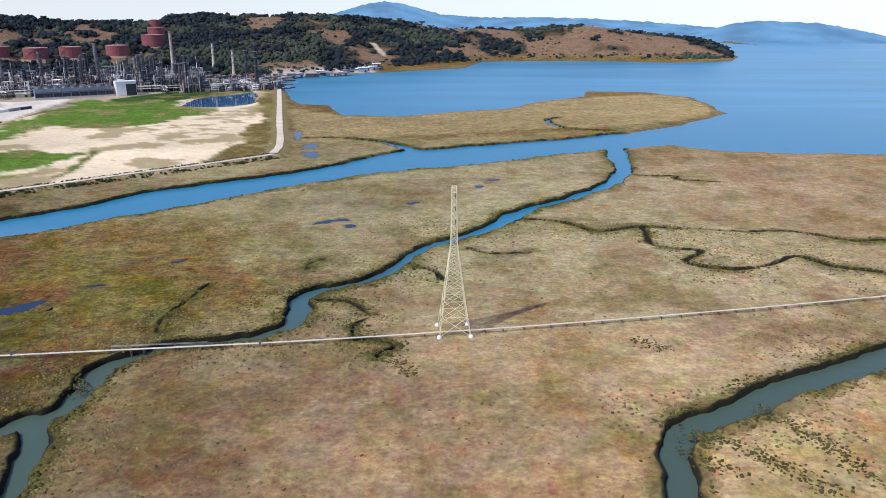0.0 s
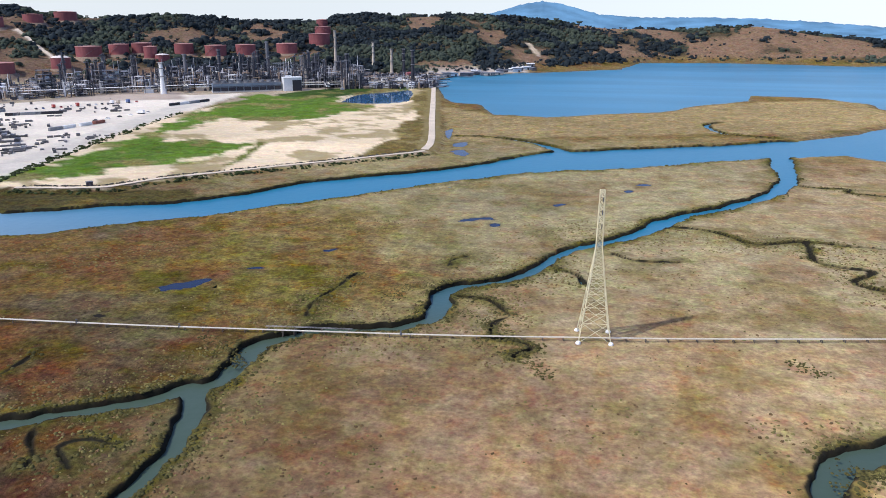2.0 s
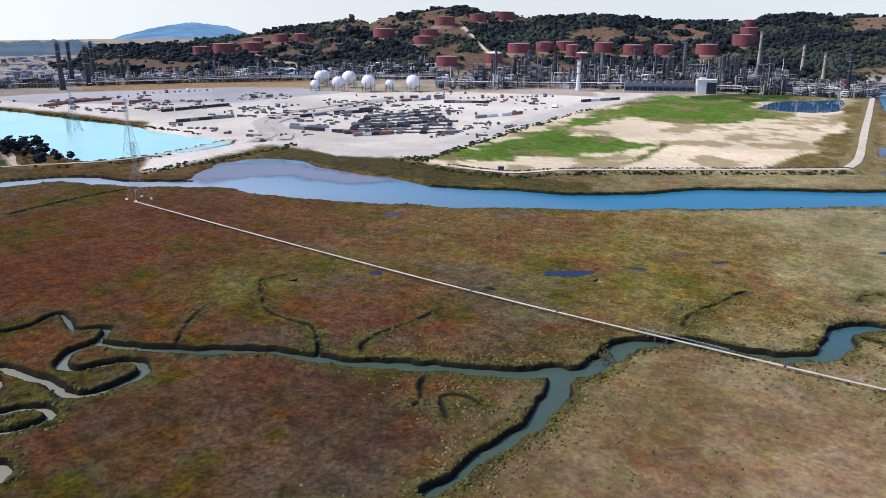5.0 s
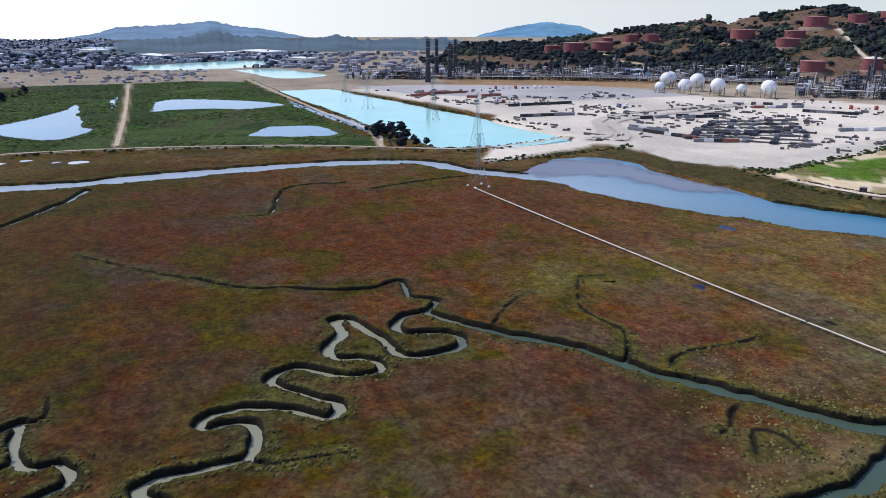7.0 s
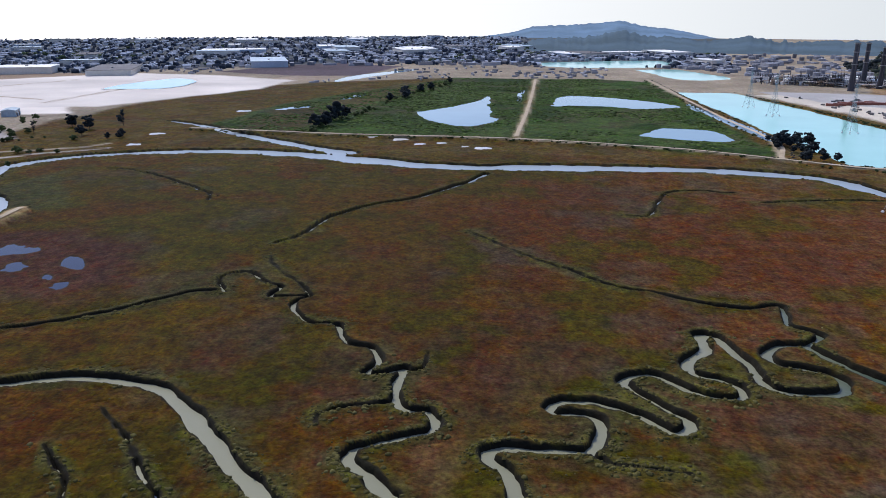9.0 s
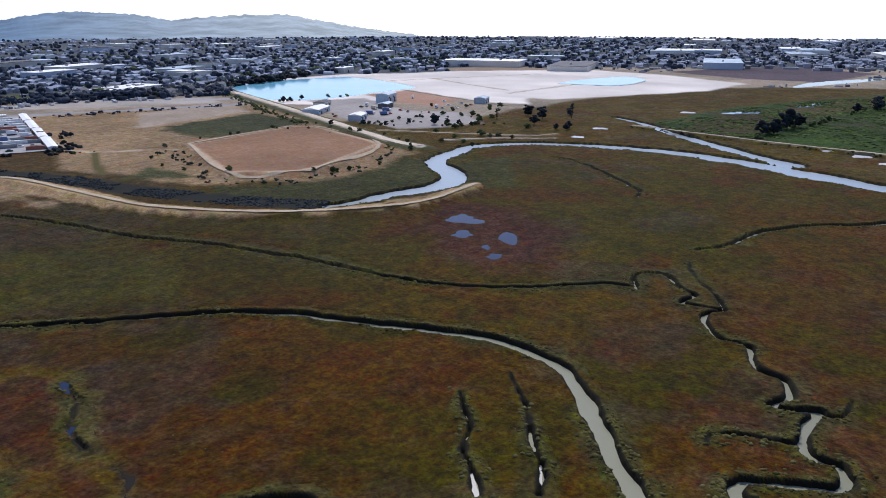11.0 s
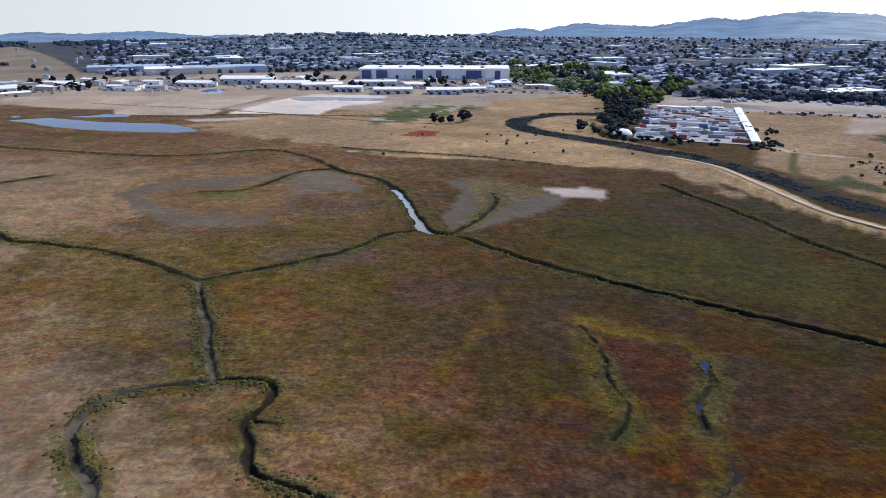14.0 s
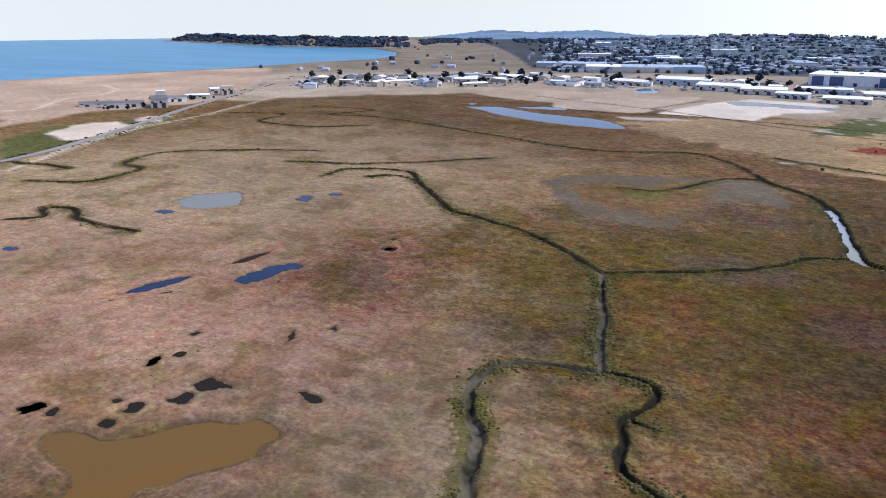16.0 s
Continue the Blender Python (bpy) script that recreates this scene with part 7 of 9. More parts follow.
for k in range(28):
    az = rng.uniform(16.5, 41)
    x, y = polar(az, rng.uniform(985, 1110) - (30 if az < 18 else 0))
    steel_frame(x, y, rng.choice((0.55, 0.55 + math.pi / 2)) + rng.uniform(-0.05, 0.05), rng.randint(2, 4), rng.randint(2, 5), rng.choice((GREY, DARK, STEEL)))
for k in range(12):
    x, y = polar(rng.uniform(42, 72), rng.uniform(1108, 1180))
    steel_frame(x, y, rng.choice((0.7, 0.7 + math.pi / 2)), rng.randint(2, 4), rng.randint(1, 3), rng.choice((GREY, STEEL)))


def pipe_rack(p, q, tiers):
    p, q = Vector((*p, 0)), Vector((*q, 0))
    d = q - p
    n = max(2, int(d.length / 14))
    t = thing("pipe_rack", "steel pipe rack carrying banks of pale pipes", "pipe rack", "refinery pipe racks", p, math.atan2(d.y, d.x))
    L = d.length
    for k in range(n + 1):
        x = L * k / n
        g = Geo().box((x, -3, 0), (0.4, 0.4, 4 + 2.6 * tiers)).box((x, 3, 0), (0.4, 0.4, 4 + 2.6 * tiers))
        for m in range(tiers):
            g.box((x, 0, 4 + 2.6 * m), (0.35, 6.4, 0.35))
        part("bent", g, GREY, t)
    for m in range(tiers):
        for k in range(6):
            r = rng.uniform(0.2, 0.5)
            part("pipe", Geo().tube((-2, -2.6 + k * 1.04, 4.4 + 2.6 * m + r), (L + 2, -2.6 + k * 1.04, 4.4 + 2.6 * m + r), r, n=6), rng.choice((STEEL, WHITE, PIPE_WHITE, GREY)), t)


for a0, a1, r0, r1, tiers in ((14, 27, 990, 985, 2), (27, 41, 985, 975, 2), (14, 40, 1060, 1065, 2), (42, 58, 1098, 1100, 2), (42, 64, 1110, 1112, 2), (46, 70, 1120, 1135, 2), (58, 72, 1100, 1120, 1), (20, 20.5, 950, 1090, 2), (30, 30.5, 965, 1090, 2), (37, 37, 985, 1090, 1)):
    pipe_rack(polar(a0, r0), polar(a1, r1), tiers)

# drums, small tanks and sheds among the units
SHED_MATS = (WHITE, SAND_STEEL, BLUE_STEEL, GREY, STEEL)
for k in range(46):
    az = rng.uniform(13, 70)
    x, y = polar(az, unit_r(az, rng.uniform(980, 1130)))
    r, h = rng.uniform(2.5, 6), rng.uniform(4, 9)
    t = thing("process_tank", "small upright steel process tank", "tank", "refinery process tanks", (x, y, ground_z(x, y) - 0.5))
    m = rng.choice((WHITE, WHITE, STEEL, SAND_STEEL, RUST))
    part("shell", Geo().lathe((0, 0, 0), [(r, 0), (r, h)], 16), m, t)
    part("roof", Geo().lathe((0, 0, h), [(r * 1.02, 0), (r * 0.5, r * 0.18), (0.1, r * 0.25)], 16), m, t)
    part("ladder", Geo().box((r + 0.2, 0, 0), (0.3, 0.7, h)), GREY, t)
for k in range(52):
    az = rng.uniform(13, 74)
    x, y = polar(az, unit_r(az, rng.uniform(980, 1120)))
    a, b, h = rng.uniform(8, 30), rng.uniform(6, 14), rng.uniform(3.5, 8)
    t = thing("plant_shed", "low metal-clad plant building", "shed", "refinery sheds", (x, y, ground_z(x, y) - 0.3), 0.6 + rng.choice((0, math.pi / 2)))
    m = rng.choice(SHED_MATS)
    part("wall", Geo().box((0, 0, 0), (a, b, h)), m, t)
    part("roof", Geo().gable((0, 0, h), (a, b), b * 0.12), rng.choice((WHITE, STEEL, BLUE_STEEL)), t)
    part("door", Geo().box((a * 0.2, -b / 2 - 0.05, 0), (3, 0.12, min(3.2, h - 0.4))), DARK, t)
# tangles of pipe and small steel too dense to count
TANGLES = (("pipework", (0.36, 0.35, 0.35), "dense tangle of pale refinery pipes, pumps and valves", 1700), ("dark_pipework", (0.035, 0.036, 0.045), "dense tangle of dark columns, heaters and steel frames", 3600),
           ("sand_pipework", (0.42, 0.31, 0.22), "tan lagged pipes, drums and vessels among the units", 900), ("white_pipework", (0.72, 0.71, 0.69), "small white tanks, cabins and pipes among the units", 800))
for name, colour, label, many in TANGLES:
    g = Geo()
    for k in range(many):
        az = rng.choice((rng.uniform(12, 74), rng.uniform(12, 32)))
        x, y = polar(az, unit_r(az, rng.uniform(982 if 19 < az < 36 else 950, 1138)))
        z, c = ground_z(x, y) if k % 8 == 0 or az > 42 else 0.5, rng.random()
        tall = 0.55 if az < 17.5 else 1.3 if az < 38 else 0.75
        a = rng.choice((0.55, 0.55 + math.pi / 2))
        if c < 0.38:
            L, h = rng.uniform(6, 28), rng.uniform(0.5, 9) * tall
            g.tube((x, y, z + h), (x + L * math.cos(a), y + L * math.sin(a), z + h), rng.uniform(0.2, 0.6), n=5)
        elif c < 0.66:
            g.tube((x, y, z), (x, y, z + rng.uniform(3, 16) * tall), rng.uniform(0.25, 1.2), n=6)
        elif c < 0.74:
            h = rng.uniform(9, 26) * tall
            g.tube((x, y, z), (x, y, z + h), rng.uniform(0.3, 0.8), 0.25, n=6)
        elif c < 0.86:
            w, d, h = rng.uniform(4, 9), rng.uniform(4, 8), rng.uniform(6, 15) * tall
            for i, j in ((-1, -1), (1, -1), (1, 1), (-1, 1)):
                g.box((x + i * w / 2, y + j * d / 2, z), (0.5, 0.5, h))
            for f in (0.35, 0.7, 1.0):
                g.box((x, y, z + h * f), (w + 1, d + 1, 0.4))
        else:
            g.box((x, y, z), (rng.uniform(1, 6), rng.uniform(1, 5), rng.uniform(1, 6)), a)
    tagged(new(name, g.mesh(name, material("plant " + name, colour, 0.65, 0.15, 0.3, 0.3, spread=0.8))), label, "pipework", kind="stuff")
# low sheds and small tanks on the strip between hill and bay
for k in range(26):
    az = rng.uniform(4.5, 13)
    x, y = polar(az, np.interp(az, [4, 8, 13], [1330, 1215, 1120]) + rng.uniform(-35, 25))
    a, b, h = rng.uniform(7, 22), rng.uniform(6, 10), rng.uniform(3, 6)
    t = thing("plant_shed", "low metal-clad shed on the refinery shore", "shed", "refinery sheds", (x, y, ground_z(x, y) - 0.3), 0.3 + rng.choice((0, math.pi / 2)))
    m = rng.choice(SHED_MATS)
    part("wall", Geo().box((0, 0, 0), (a, b, h)), m, t)
    part("roof", Geo().gable((0, 0, h), (a, b), b * 0.12), rng.choice((WHITE, STEEL, GREY)), t)
    part("door", Geo().box((a * 0.2, -b / 2 - 0.05, 0), (3, 0.12, min(3.2, h - 0.4))), DARK, t)


# ---- trees and scrub ----
def ico():
    t = (1 + 5 ** 0.5) / 2
    v = np.array([(-1, t, 0), (1, t, 0), (-1, -t, 0), (1, -t, 0), (0, -1, t), (0, 1, t), (0, -1, -t), (0, 1, -t), (t, 0, -1), (t, 0, 1), (-t, 0, -1), (-t, 0, 1)], float)
    f = [(0, 11, 5), (0, 5, 1), (0, 1, 7), (0, 7, 10), (0, 10, 11), (1, 5, 9), (5, 11, 4), (11, 10, 2), (10, 7, 6), (7, 1, 8),
         (3, 9, 4), (3, 4, 2), (3, 2, 6), (3, 6, 8), (3, 8, 9), (4, 9, 5), (2, 4, 11), (6, 2, 10), (8, 6, 7), (9, 8, 1)]
    return v / np.linalg.norm(v[0]), np.array(f)


ICO_V, ICO_F = ico()
npr = np.random.RandomState(5)


UPPER = [f for f in ICO_F.tolist() if ICO_V[f].mean(0)[2] > -0.35]


def mound(size, rs=npr):
    """One low leafy mound, open below."""
    v = ICO_V * (0.6 + 0.7 * rs.rand(12, 1)) * size * np.array((1.15, 1.0, 0.8))
    return v, np.array(UPPER)


def clumps(count, spread, size, low=0.0, rs=npr):
    """Jagged leaf clumps strewn over a crown: verts and triangles."""
    vs, fs = [], []
    for k in range(count):
        d = rs.normal(size=3)
        d /= np.linalg.norm(d)
        c = d * np.array(spread) * rs.uniform(0.35, 1.0)
        s = size * rs.uniform(0.6, 1.25)
        v = ICO_V * (0.65 + 0.6 * rs.rand(12, 1)) * s * np.array((1, 1, 0.75)) + c
        v[:, 2] = np.maximum(v[:, 2], -low) if low else v[:, 2]
        vs.append(v)
        fs.append(np.array(UPPER) + 12 * k)
    return np.vstack(vs), np.vstack(fs)


def tri_mesh(name, v, f, mat):
    me = bpy.data.meshes.new(name)
    me.vertices.add(len(v))
    me.vertices.foreach_set("co", np.ascontiguousarray(v, np.float32).ravel())
    me.loops.add(f.size)
    me.loops.foreach_set("vertex_index", np.ascontiguousarray(f, np.int32).ravel())
    me.polygons.add(len(f))
    me.polygons.foreach_set("loop_start", np.arange(0, f.size, 3, dtype=np.int32))
    me.materials.append(mat)
    me.update(calc_edges=True)
    return me


def strew(name, templates, places, label, category, mat):
    """Many small growths as one object: places are x, y, z, scale, turn."""
    vs, fs, k = [], [], 0
    pick = npr.randint(0, len(templates), len(places))
    for n, (tv, tf) in enumerate(templates):
        p = places[pick == n]
        if not len(p):
            continue
        c, s = np.cos(p[:, 4])[:, None], np.sin(p[:, 4])[:, None]
        x, y = tv[None, :, 0] * c - tv[None, :, 1] * s, tv[None, :, 0] * s + tv[None, :, 1] * c
        v = np.stack([x * p[:, 3:4] + p[:, 0:1], y * p[:, 3:4] + p[:, 1:2], tv[None, :, 2] * p[:, 3:4] + p[:, 2:3]], -1)
        vs.append(v.reshape(-1, 3))
        fs.append((tf[None] + (k + len(tv) * np.arange(len(p)))[:, None, None]).reshape(-1, 3))
        k += v.shape[0] * v.shape[1]
    ob = new(name, tri_mesh(name, np.vstack(vs), np.vstack(fs), mat))
    return tagged(ob, label, category, kind="stuff")


LEAF_BRUSH = material("grey-green hill brush", (0.036, 0.045, 0.032), 0.9, 0, 0.4, 0.3, spread=0.7)
# dark leaves with the hillside's haze put in as blue
LEAF_DARK = material("dark evergreen leaves, haze-blued", (0.015, 0.021, 0.024), 0.9, 0, 0.4, 0.3, spread=0.7)
# leaf colour blued to imitate haze over the town
LEAF_TOWN = material("town tree leaves, haze-blued", (0.030, 0.043, 0.066), 0.9, 0, 0.4, 0.2, spread=0.7)
LEAF_WILLOW = material("willow leaves", (0.105, 0.135, 0.035), 0.9, 0, 0.4, 0.3, spread=0.4)
LEAF_BANK = material("gumplant and cordgrass", (0.088, 0.078, 0.026), 0.95, 0, 0.4, 0.5, spread=0.6)
LEAF_BRIGHT = material("green levee shrubs", (0.042, 0.056, 0.020), 0.95, 0, 0.4, 0.5, spread=0.5)
LEAF_PARK = material("park tree leaves", (0.060, 0.085, 0.040), 0.9, 0, 0.4, 0.3, spread=0.6)
BARK = material("tree bark", (0.12, 0.09, 0.065), 0.95, 0, 0.35, 1.5)

# woods on the refinery ridge: thick in the dark ground, thin on the gold grass
n = 60000
az, r = npr.uniform(-21, 70, n), npr.uniform(1090, 2080, n)
x, y = -np.sin(np.radians(az)) * r, np.cos(np.radians(az)) * r
h = hill_height(x, y)
wood = fbm(x, y, 120, 4, 2) + 0.10 * smooth(-az, -4, 6) + 0.30 * (fbm(x, y, 30, 3, 8) - 0.5)
edge = np.interp(az, [-12, 0, 10, 22], [0.535, 0.57, 0.58, 0.61])
keep = (h > 3) & (npr.rand(n) < np.clip((edge - wood) / 0.05, 0.035, 0.8) + 0.25 * (h < 10))
for name in ("hill_track", "hill_track_b", "hill_cut"):
    keep &= line_distance(x, y, [(a, b, 18) for a, b in ROADS[name]]) > 0
base = np.interp(az, [-22, -5, 0, 6, 10, 20, 45, 70], [1640, 1570, 1420, 1280, 1200, 1130, 1120, 1160])
keep &= r < base + 500
for q in TANKS + TANKS_B:
    keep &= np.hypot(x - q[0], y - q[1]) > q[3] * 1.4 + 3
x, y, h, dense = x[keep], y[keep], h[keep], (edge - wood)[keep]
m = len(x)

def canopy(count):
    """A low crown of a few leafy mounds."""
    vs, fs = [], []
    for k in range(count):
        v, f = mound(0.52)
        vs.append(v + npr.normal(0, 0.42, 3) * np.array((1, 1, 0.4)))
        fs.append(f + 12 * k)
    return np.vstack(vs), np.vstack(fs)


ridge_trees = [canopy(k) for k in (2, 3, 2, 1, 2, 3)]
sc = npr.uniform(2.6, 6.5, m) * (1 + 1.0 * (npr.rand(m) ** 4)) * np.where(dense > 0.02, 1.15, 0.7)
pts = np.stack([x, y, h + sc * 0.22, sc, npr.uniform(0, 6.3, m)], 1)
pine = fbm(x, y, 60, 2, 5) > 0.56
strew("woods", ridge_trees, pts[~pine], "dark oak and eucalyptus woods on dry hills", "trees", LEAF_DARK)
strew("lighter_woods", ridge_trees, pts[pine], "grey-green brush and bay trees on dry hills", "trees", LEAF_BRUSH)


def tree_kind(high, wide, mat, count, seed, bare=0.28):
    """Trunk with limbs, and a crown of many leaf clumps with gaps."""
    rs = np.random.RandomState(seed)
    g = Geo().tube((0, 0, -0.4), (0.1 * wide, 0, high * 0.45), 0.05 * high * 0.5, 0.02 * high, 7)
    for k in range(5):
        a, z = k * 1.3 + rs.uniform(0, 0.6), high * rs.uniform(0.25, 0.42)
        g.tube((0.05 * wide, 0, z), (0.55 * wide * math.cos(a), 0.55 * wide * math.sin(a), z + high * rs.uniform(0.15, 0.35)), 0.016 * high, 0.006 * high, 5)
    trunk = g.mesh("trunk", BARK)
    v, f = clumps(count, (wide * 0.8, wide * 0.8, high * (0.5 - bare / 2)), wide * 0.34, rs=rs)
    v[:, 2] += high * (0.5 + bare / 2)
    return trunk, tri_mesh("crown", v, f, mat)


TREES = dict(oak=[tree_kind(8, 4.6, LEAF_DARK, 34, s, 0.1) for s in (1, 2, 3)], willow=[tree_kind(7, 5.6, LEAF_WILLOW, 30, s, -0.12) for s in (4, 5, 6)],
             poplar=[tree_kind(15, 2.6, LEAF_DARK, 46, s, 0.15) for s in (7, 8)], shrub=[tree_kind(3.4, 2.6, LEAF_BRIGHT, 26, s, 0.05) for s in (9, 10, 11)])


def tree(kind, x, y, scale, label, group):
    trunk, crown = rng.choice(TREES[kind])
    t = thing("tree" if kind != "shrub" else "shrub", label, "tree" if kind != "shrub" else "shrub", group, (x, y, ground_z(x, y)), rng.uniform(0, 6.3))
    t.scale = (scale, scale, scale * rng.uniform(0.85, 1.15))
    part("trunk", trunk, None, t)
    part("crown", crown, None, t)


# trees by the lagoon, the reed beds, the basin and the creek mouth
for k in range(26):
    tree("oak", rng.uniform(-580, -490), rng.uniform(174, 206), rng.uniform(0.55, 1.15), "dark bushy tree beside the lagoon levee", "lagoon trees")
hedge = spline([(-579, -163), (-636, -168), (-692, -152), (-816, -141), (-1058, -92)], 4.0)
for k in range(42):
    x, y = hedge[rng.randrange(len(hedge))]
    tree(rng.choice(("shrub", "shrub", "oak")), x + rng.gauss(0, 3), y + rng.gauss(0, 3), rng.uniform(0.7, 1.5) * (1.25 if x > -700 else 1.0), "dark green tree in the hedge between reed beds", "reed bed hedge")
for x, y in ((-12, -646), (-20, -650), (-31, -656), (-36, -668), (-6, -652)):
    tree("oak", x, y, rng.uniform(0.9, 1.25), "dark rounded tree on the dry grass", "trees on the grass flat")
# the creekside wood: willows behind, dark oaks round the storage lot
wx, wy = npr.uniform(min(p[0] for p in WOOD), max(p[0] for p in WOOD), 9000), npr.uniform(min(p[1] for p in WOOD), max(p[1] for p in WOOD), 9000)
inside = (near_polygon(wx, wy, WOOD) < 0) & (near_polygon(wx, wy, [(-155, -562), (-231, -530), (-298, -735), (-219, -750)]) > 5)
near_lot = inside & (wy > -820)
for x, y in list(zip(wx[near_lot], wy[near_lot]))[:52]:
    tree(rng.choice(("oak", "oak", "willow")), x, y, rng.uniform(0.55, 1.05), "leafy dark tree in the creekside wood", "creekside wood")
for x, y in list(zip(wx[inside & ~near_lot], wy[inside & ~near_lot]))[:105]:
    tree(rng.choice(("willow", "willow", "oak")), x, y, rng.uniform(1.0, 1.9), "yellow-green willow in the creekside wood", "creekside wood")
for x, y, k, s in ((-592, -372, "oak", 1.5), (-604, -334, "poplar", 0.9), (-550, -339, "oak", 1.1), (-497, -405, "oak", 1.2), (-580, -350, "oak", 1.3), (-620, -345, "oak", 0.9), (-560, -385, "poplar", 0.7)):
    tree(k, x, y, s, "tall dark tree by the treatment works", "trees by the treatment works")
for line, many in (([(-500, -640), (-540, -640), (-579, -637), (-633, -623)], 12), ([(-490, -562), (-478, -496), (-467, -437), (-510, -420)], 18), ([(-485, -405), (-527, -370), (-564, -327), (-531, -290)], 16), ([(-440, -470), (-470, -440), (-520, -445), (-570, -400)], 14)):
    c = spline(line, 2.0)
    for k in range(many):
        x, y = c[rng.randrange(len(c))]
        tree(rng.choice(("shrub", "shrub", "oak")), x + rng.gauss(0, 5), y + rng.gauss(0, 5), rng.uniform(0.45, 0.95), "dark green shrub round the treatment works", "scrub by the treatment works")
for k in range(30):
    f = rng.random()
    tree("shrub", -430 - 190 * f + rng.gauss(0, 10), -330 - 175 * f * rng.random() + rng.gauss(0, 12), rng.uniform(0.6, 1.4), "low dark shrub near the creek", "scrub by the treatment works")
for k in range(26):
    a = rng.uniform(0, 6.28)
    tree("shrub", -336 + 86 * math.cos(a), -408 + 88 * math.sin(a), rng.uniform(0.4, 0.9), "small dry shrub on the basin rim", "basin rim shrubs")
for k in range(40):
    tree("shrub", rng.uniform(-250, 40), rng.uniform(-640, -480), rng.uniform(0.25, 0.6), "small dark shrub on dry grass", "grassland shrubs")

# bank growth: mounds of gumplant and cordgrass on the creek edges
bush = [(v * np.array((1, 1, 0.72)), f) for v, f in (mound(0.62) for _ in range(12))]
parts_at = []
for (s, r0, r1, ax, cg, pg), density in zip(grids, (0.50, 0.62, 0.42)):
    cells = np.argwhere((cg > 0.15) & (cg < 4.5))
    xs, ys = ax[cells[:, 0]], ax[cells[:, 1]]
    d = cg[cells[:, 0], cells[:, 1]]
    rr = np.hypot(xs, ys)
    mask = fbm(xs, ys, 16, 3, 4)
    p = density * np.exp(-d / 1.5) * smooth(mask, 0.33, 0.60) * 2.2
    ok = (npr.rand(len(xs)) < p) & (rr > max(r0, 95)) & (rr < min(r1, 640))
    az = np.degrees(np.arctan2(-xs, ys)) % 360
    ok &= (az < 246) | (az > 326)
    for name in ("rill_c", "rill_d", "rill_e", "rill_h", "rill_k", "rill_l", "meander_head", "rill_a", "rill_b", "scar_a", "scar_b", "curl_a", "curl_b", "curl_c", "fore_ditch", "mud_ditch_a", "mud_ditch_b"):
        ok &= line_distance(xs, ys, CREEK_LINES[name], 8) > np.where(npr.rand(len(xs)) < 0.6, 5, -5)
    ok &= (near_polygon(xs, ys, POND_EDGES["cove"]) > 1) & (bay_distance(xs, ys) > 4)
    ok &= (npr.rand(len(xs)) < 0.55) | (az < 40) | (az > 190)
    xs, ys = xs[ok] + npr.uniform(-s, s, ok.sum()) / 2, ys[ok] + npr.uniform(-s, s, ok.sum()) / 2
    z = land_height(xs, ys, d[ok].astype(float), np.full(len(xs), 40.0))
    parts_at.append(np.stack([xs, ys, z - 0.02, (0.3 + 0.95 * npr.rand(len(xs)) ** 2.5) * (1.0 if s < 2 else 1.5), npr.uniform(0, 6.3, len(xs))], 1))
for line in DRIFTS:
    c = spline(line, 0.5)
    for k in range(4):
        px, py = c[:, 0] + npr.normal(0, 1.8, len(c)), c[:, 1] + npr.normal(0, 1.8, len(c))
        parts_at.append(np.stack([px, py, np.full(len(c), 0.0), npr.uniform(0.25, 0.75, len(c)), npr.uniform(0, 6.3, len(c))], 1))
bank_at = np.vstack(parts_at)
strew("bank_plants", bush, bank_at, "olive gumplant and cordgrass mounds along the creeks", "plants", LEAF_BANK)

# riprap and low scrub along the made-up edges
rock = [(ICO_V * (0.6 + 0.7 * npr.rand(12, 1)) * np.array((1, 0.8, 0.6)), ICO_F) for _ in range(4)]
ROCK = material("dark riprap rock", (0.075, 0.068, 0.058), 0.95, 0, 0.4, 0.6, spread=0.5)
stones, scrub = [], []
for name, off, many in (("pad_edge_road", -6.5, 420), ("reed_bank", 5.5, 260), ("lagoon_bank", 6.0, 120), ("west_road", 6.0, 120)):
    c = spline(ROADS[name], 2.0)
    d = np.gradient(c, axis=0)
    d /= np.hypot(*d.T)[:, None]
    i = npr.randint(0, len(c), many)
    o = off + npr.uniform(-1.2, 1.2, many)
    px, py = c[i, 0] - d[i, 1] * o + npr.uniform(-1, 1, many), c[i, 1] + d[i, 0] * o + npr.uniform(-1, 1, many)
    z = berm(px, py)
    stones.append(np.stack([px, py, z, npr.uniform(0.5, 1.3, many), npr.uniform(0, 6, many)], 1))
    i = npr.randint(0, len(c), many // 2)
    o = -off * npr.uniform(0.7, 1.3, many // 2)
    px, py = c[i, 0] - d[i, 1] * o, c[i, 1] + d[i, 0] * o
    scrub.append(np.stack([px, py, berm(px, py) + 0.3, npr.uniform(0.9, 2.4, many // 2), npr.uniform(0, 6, many // 2)], 1))
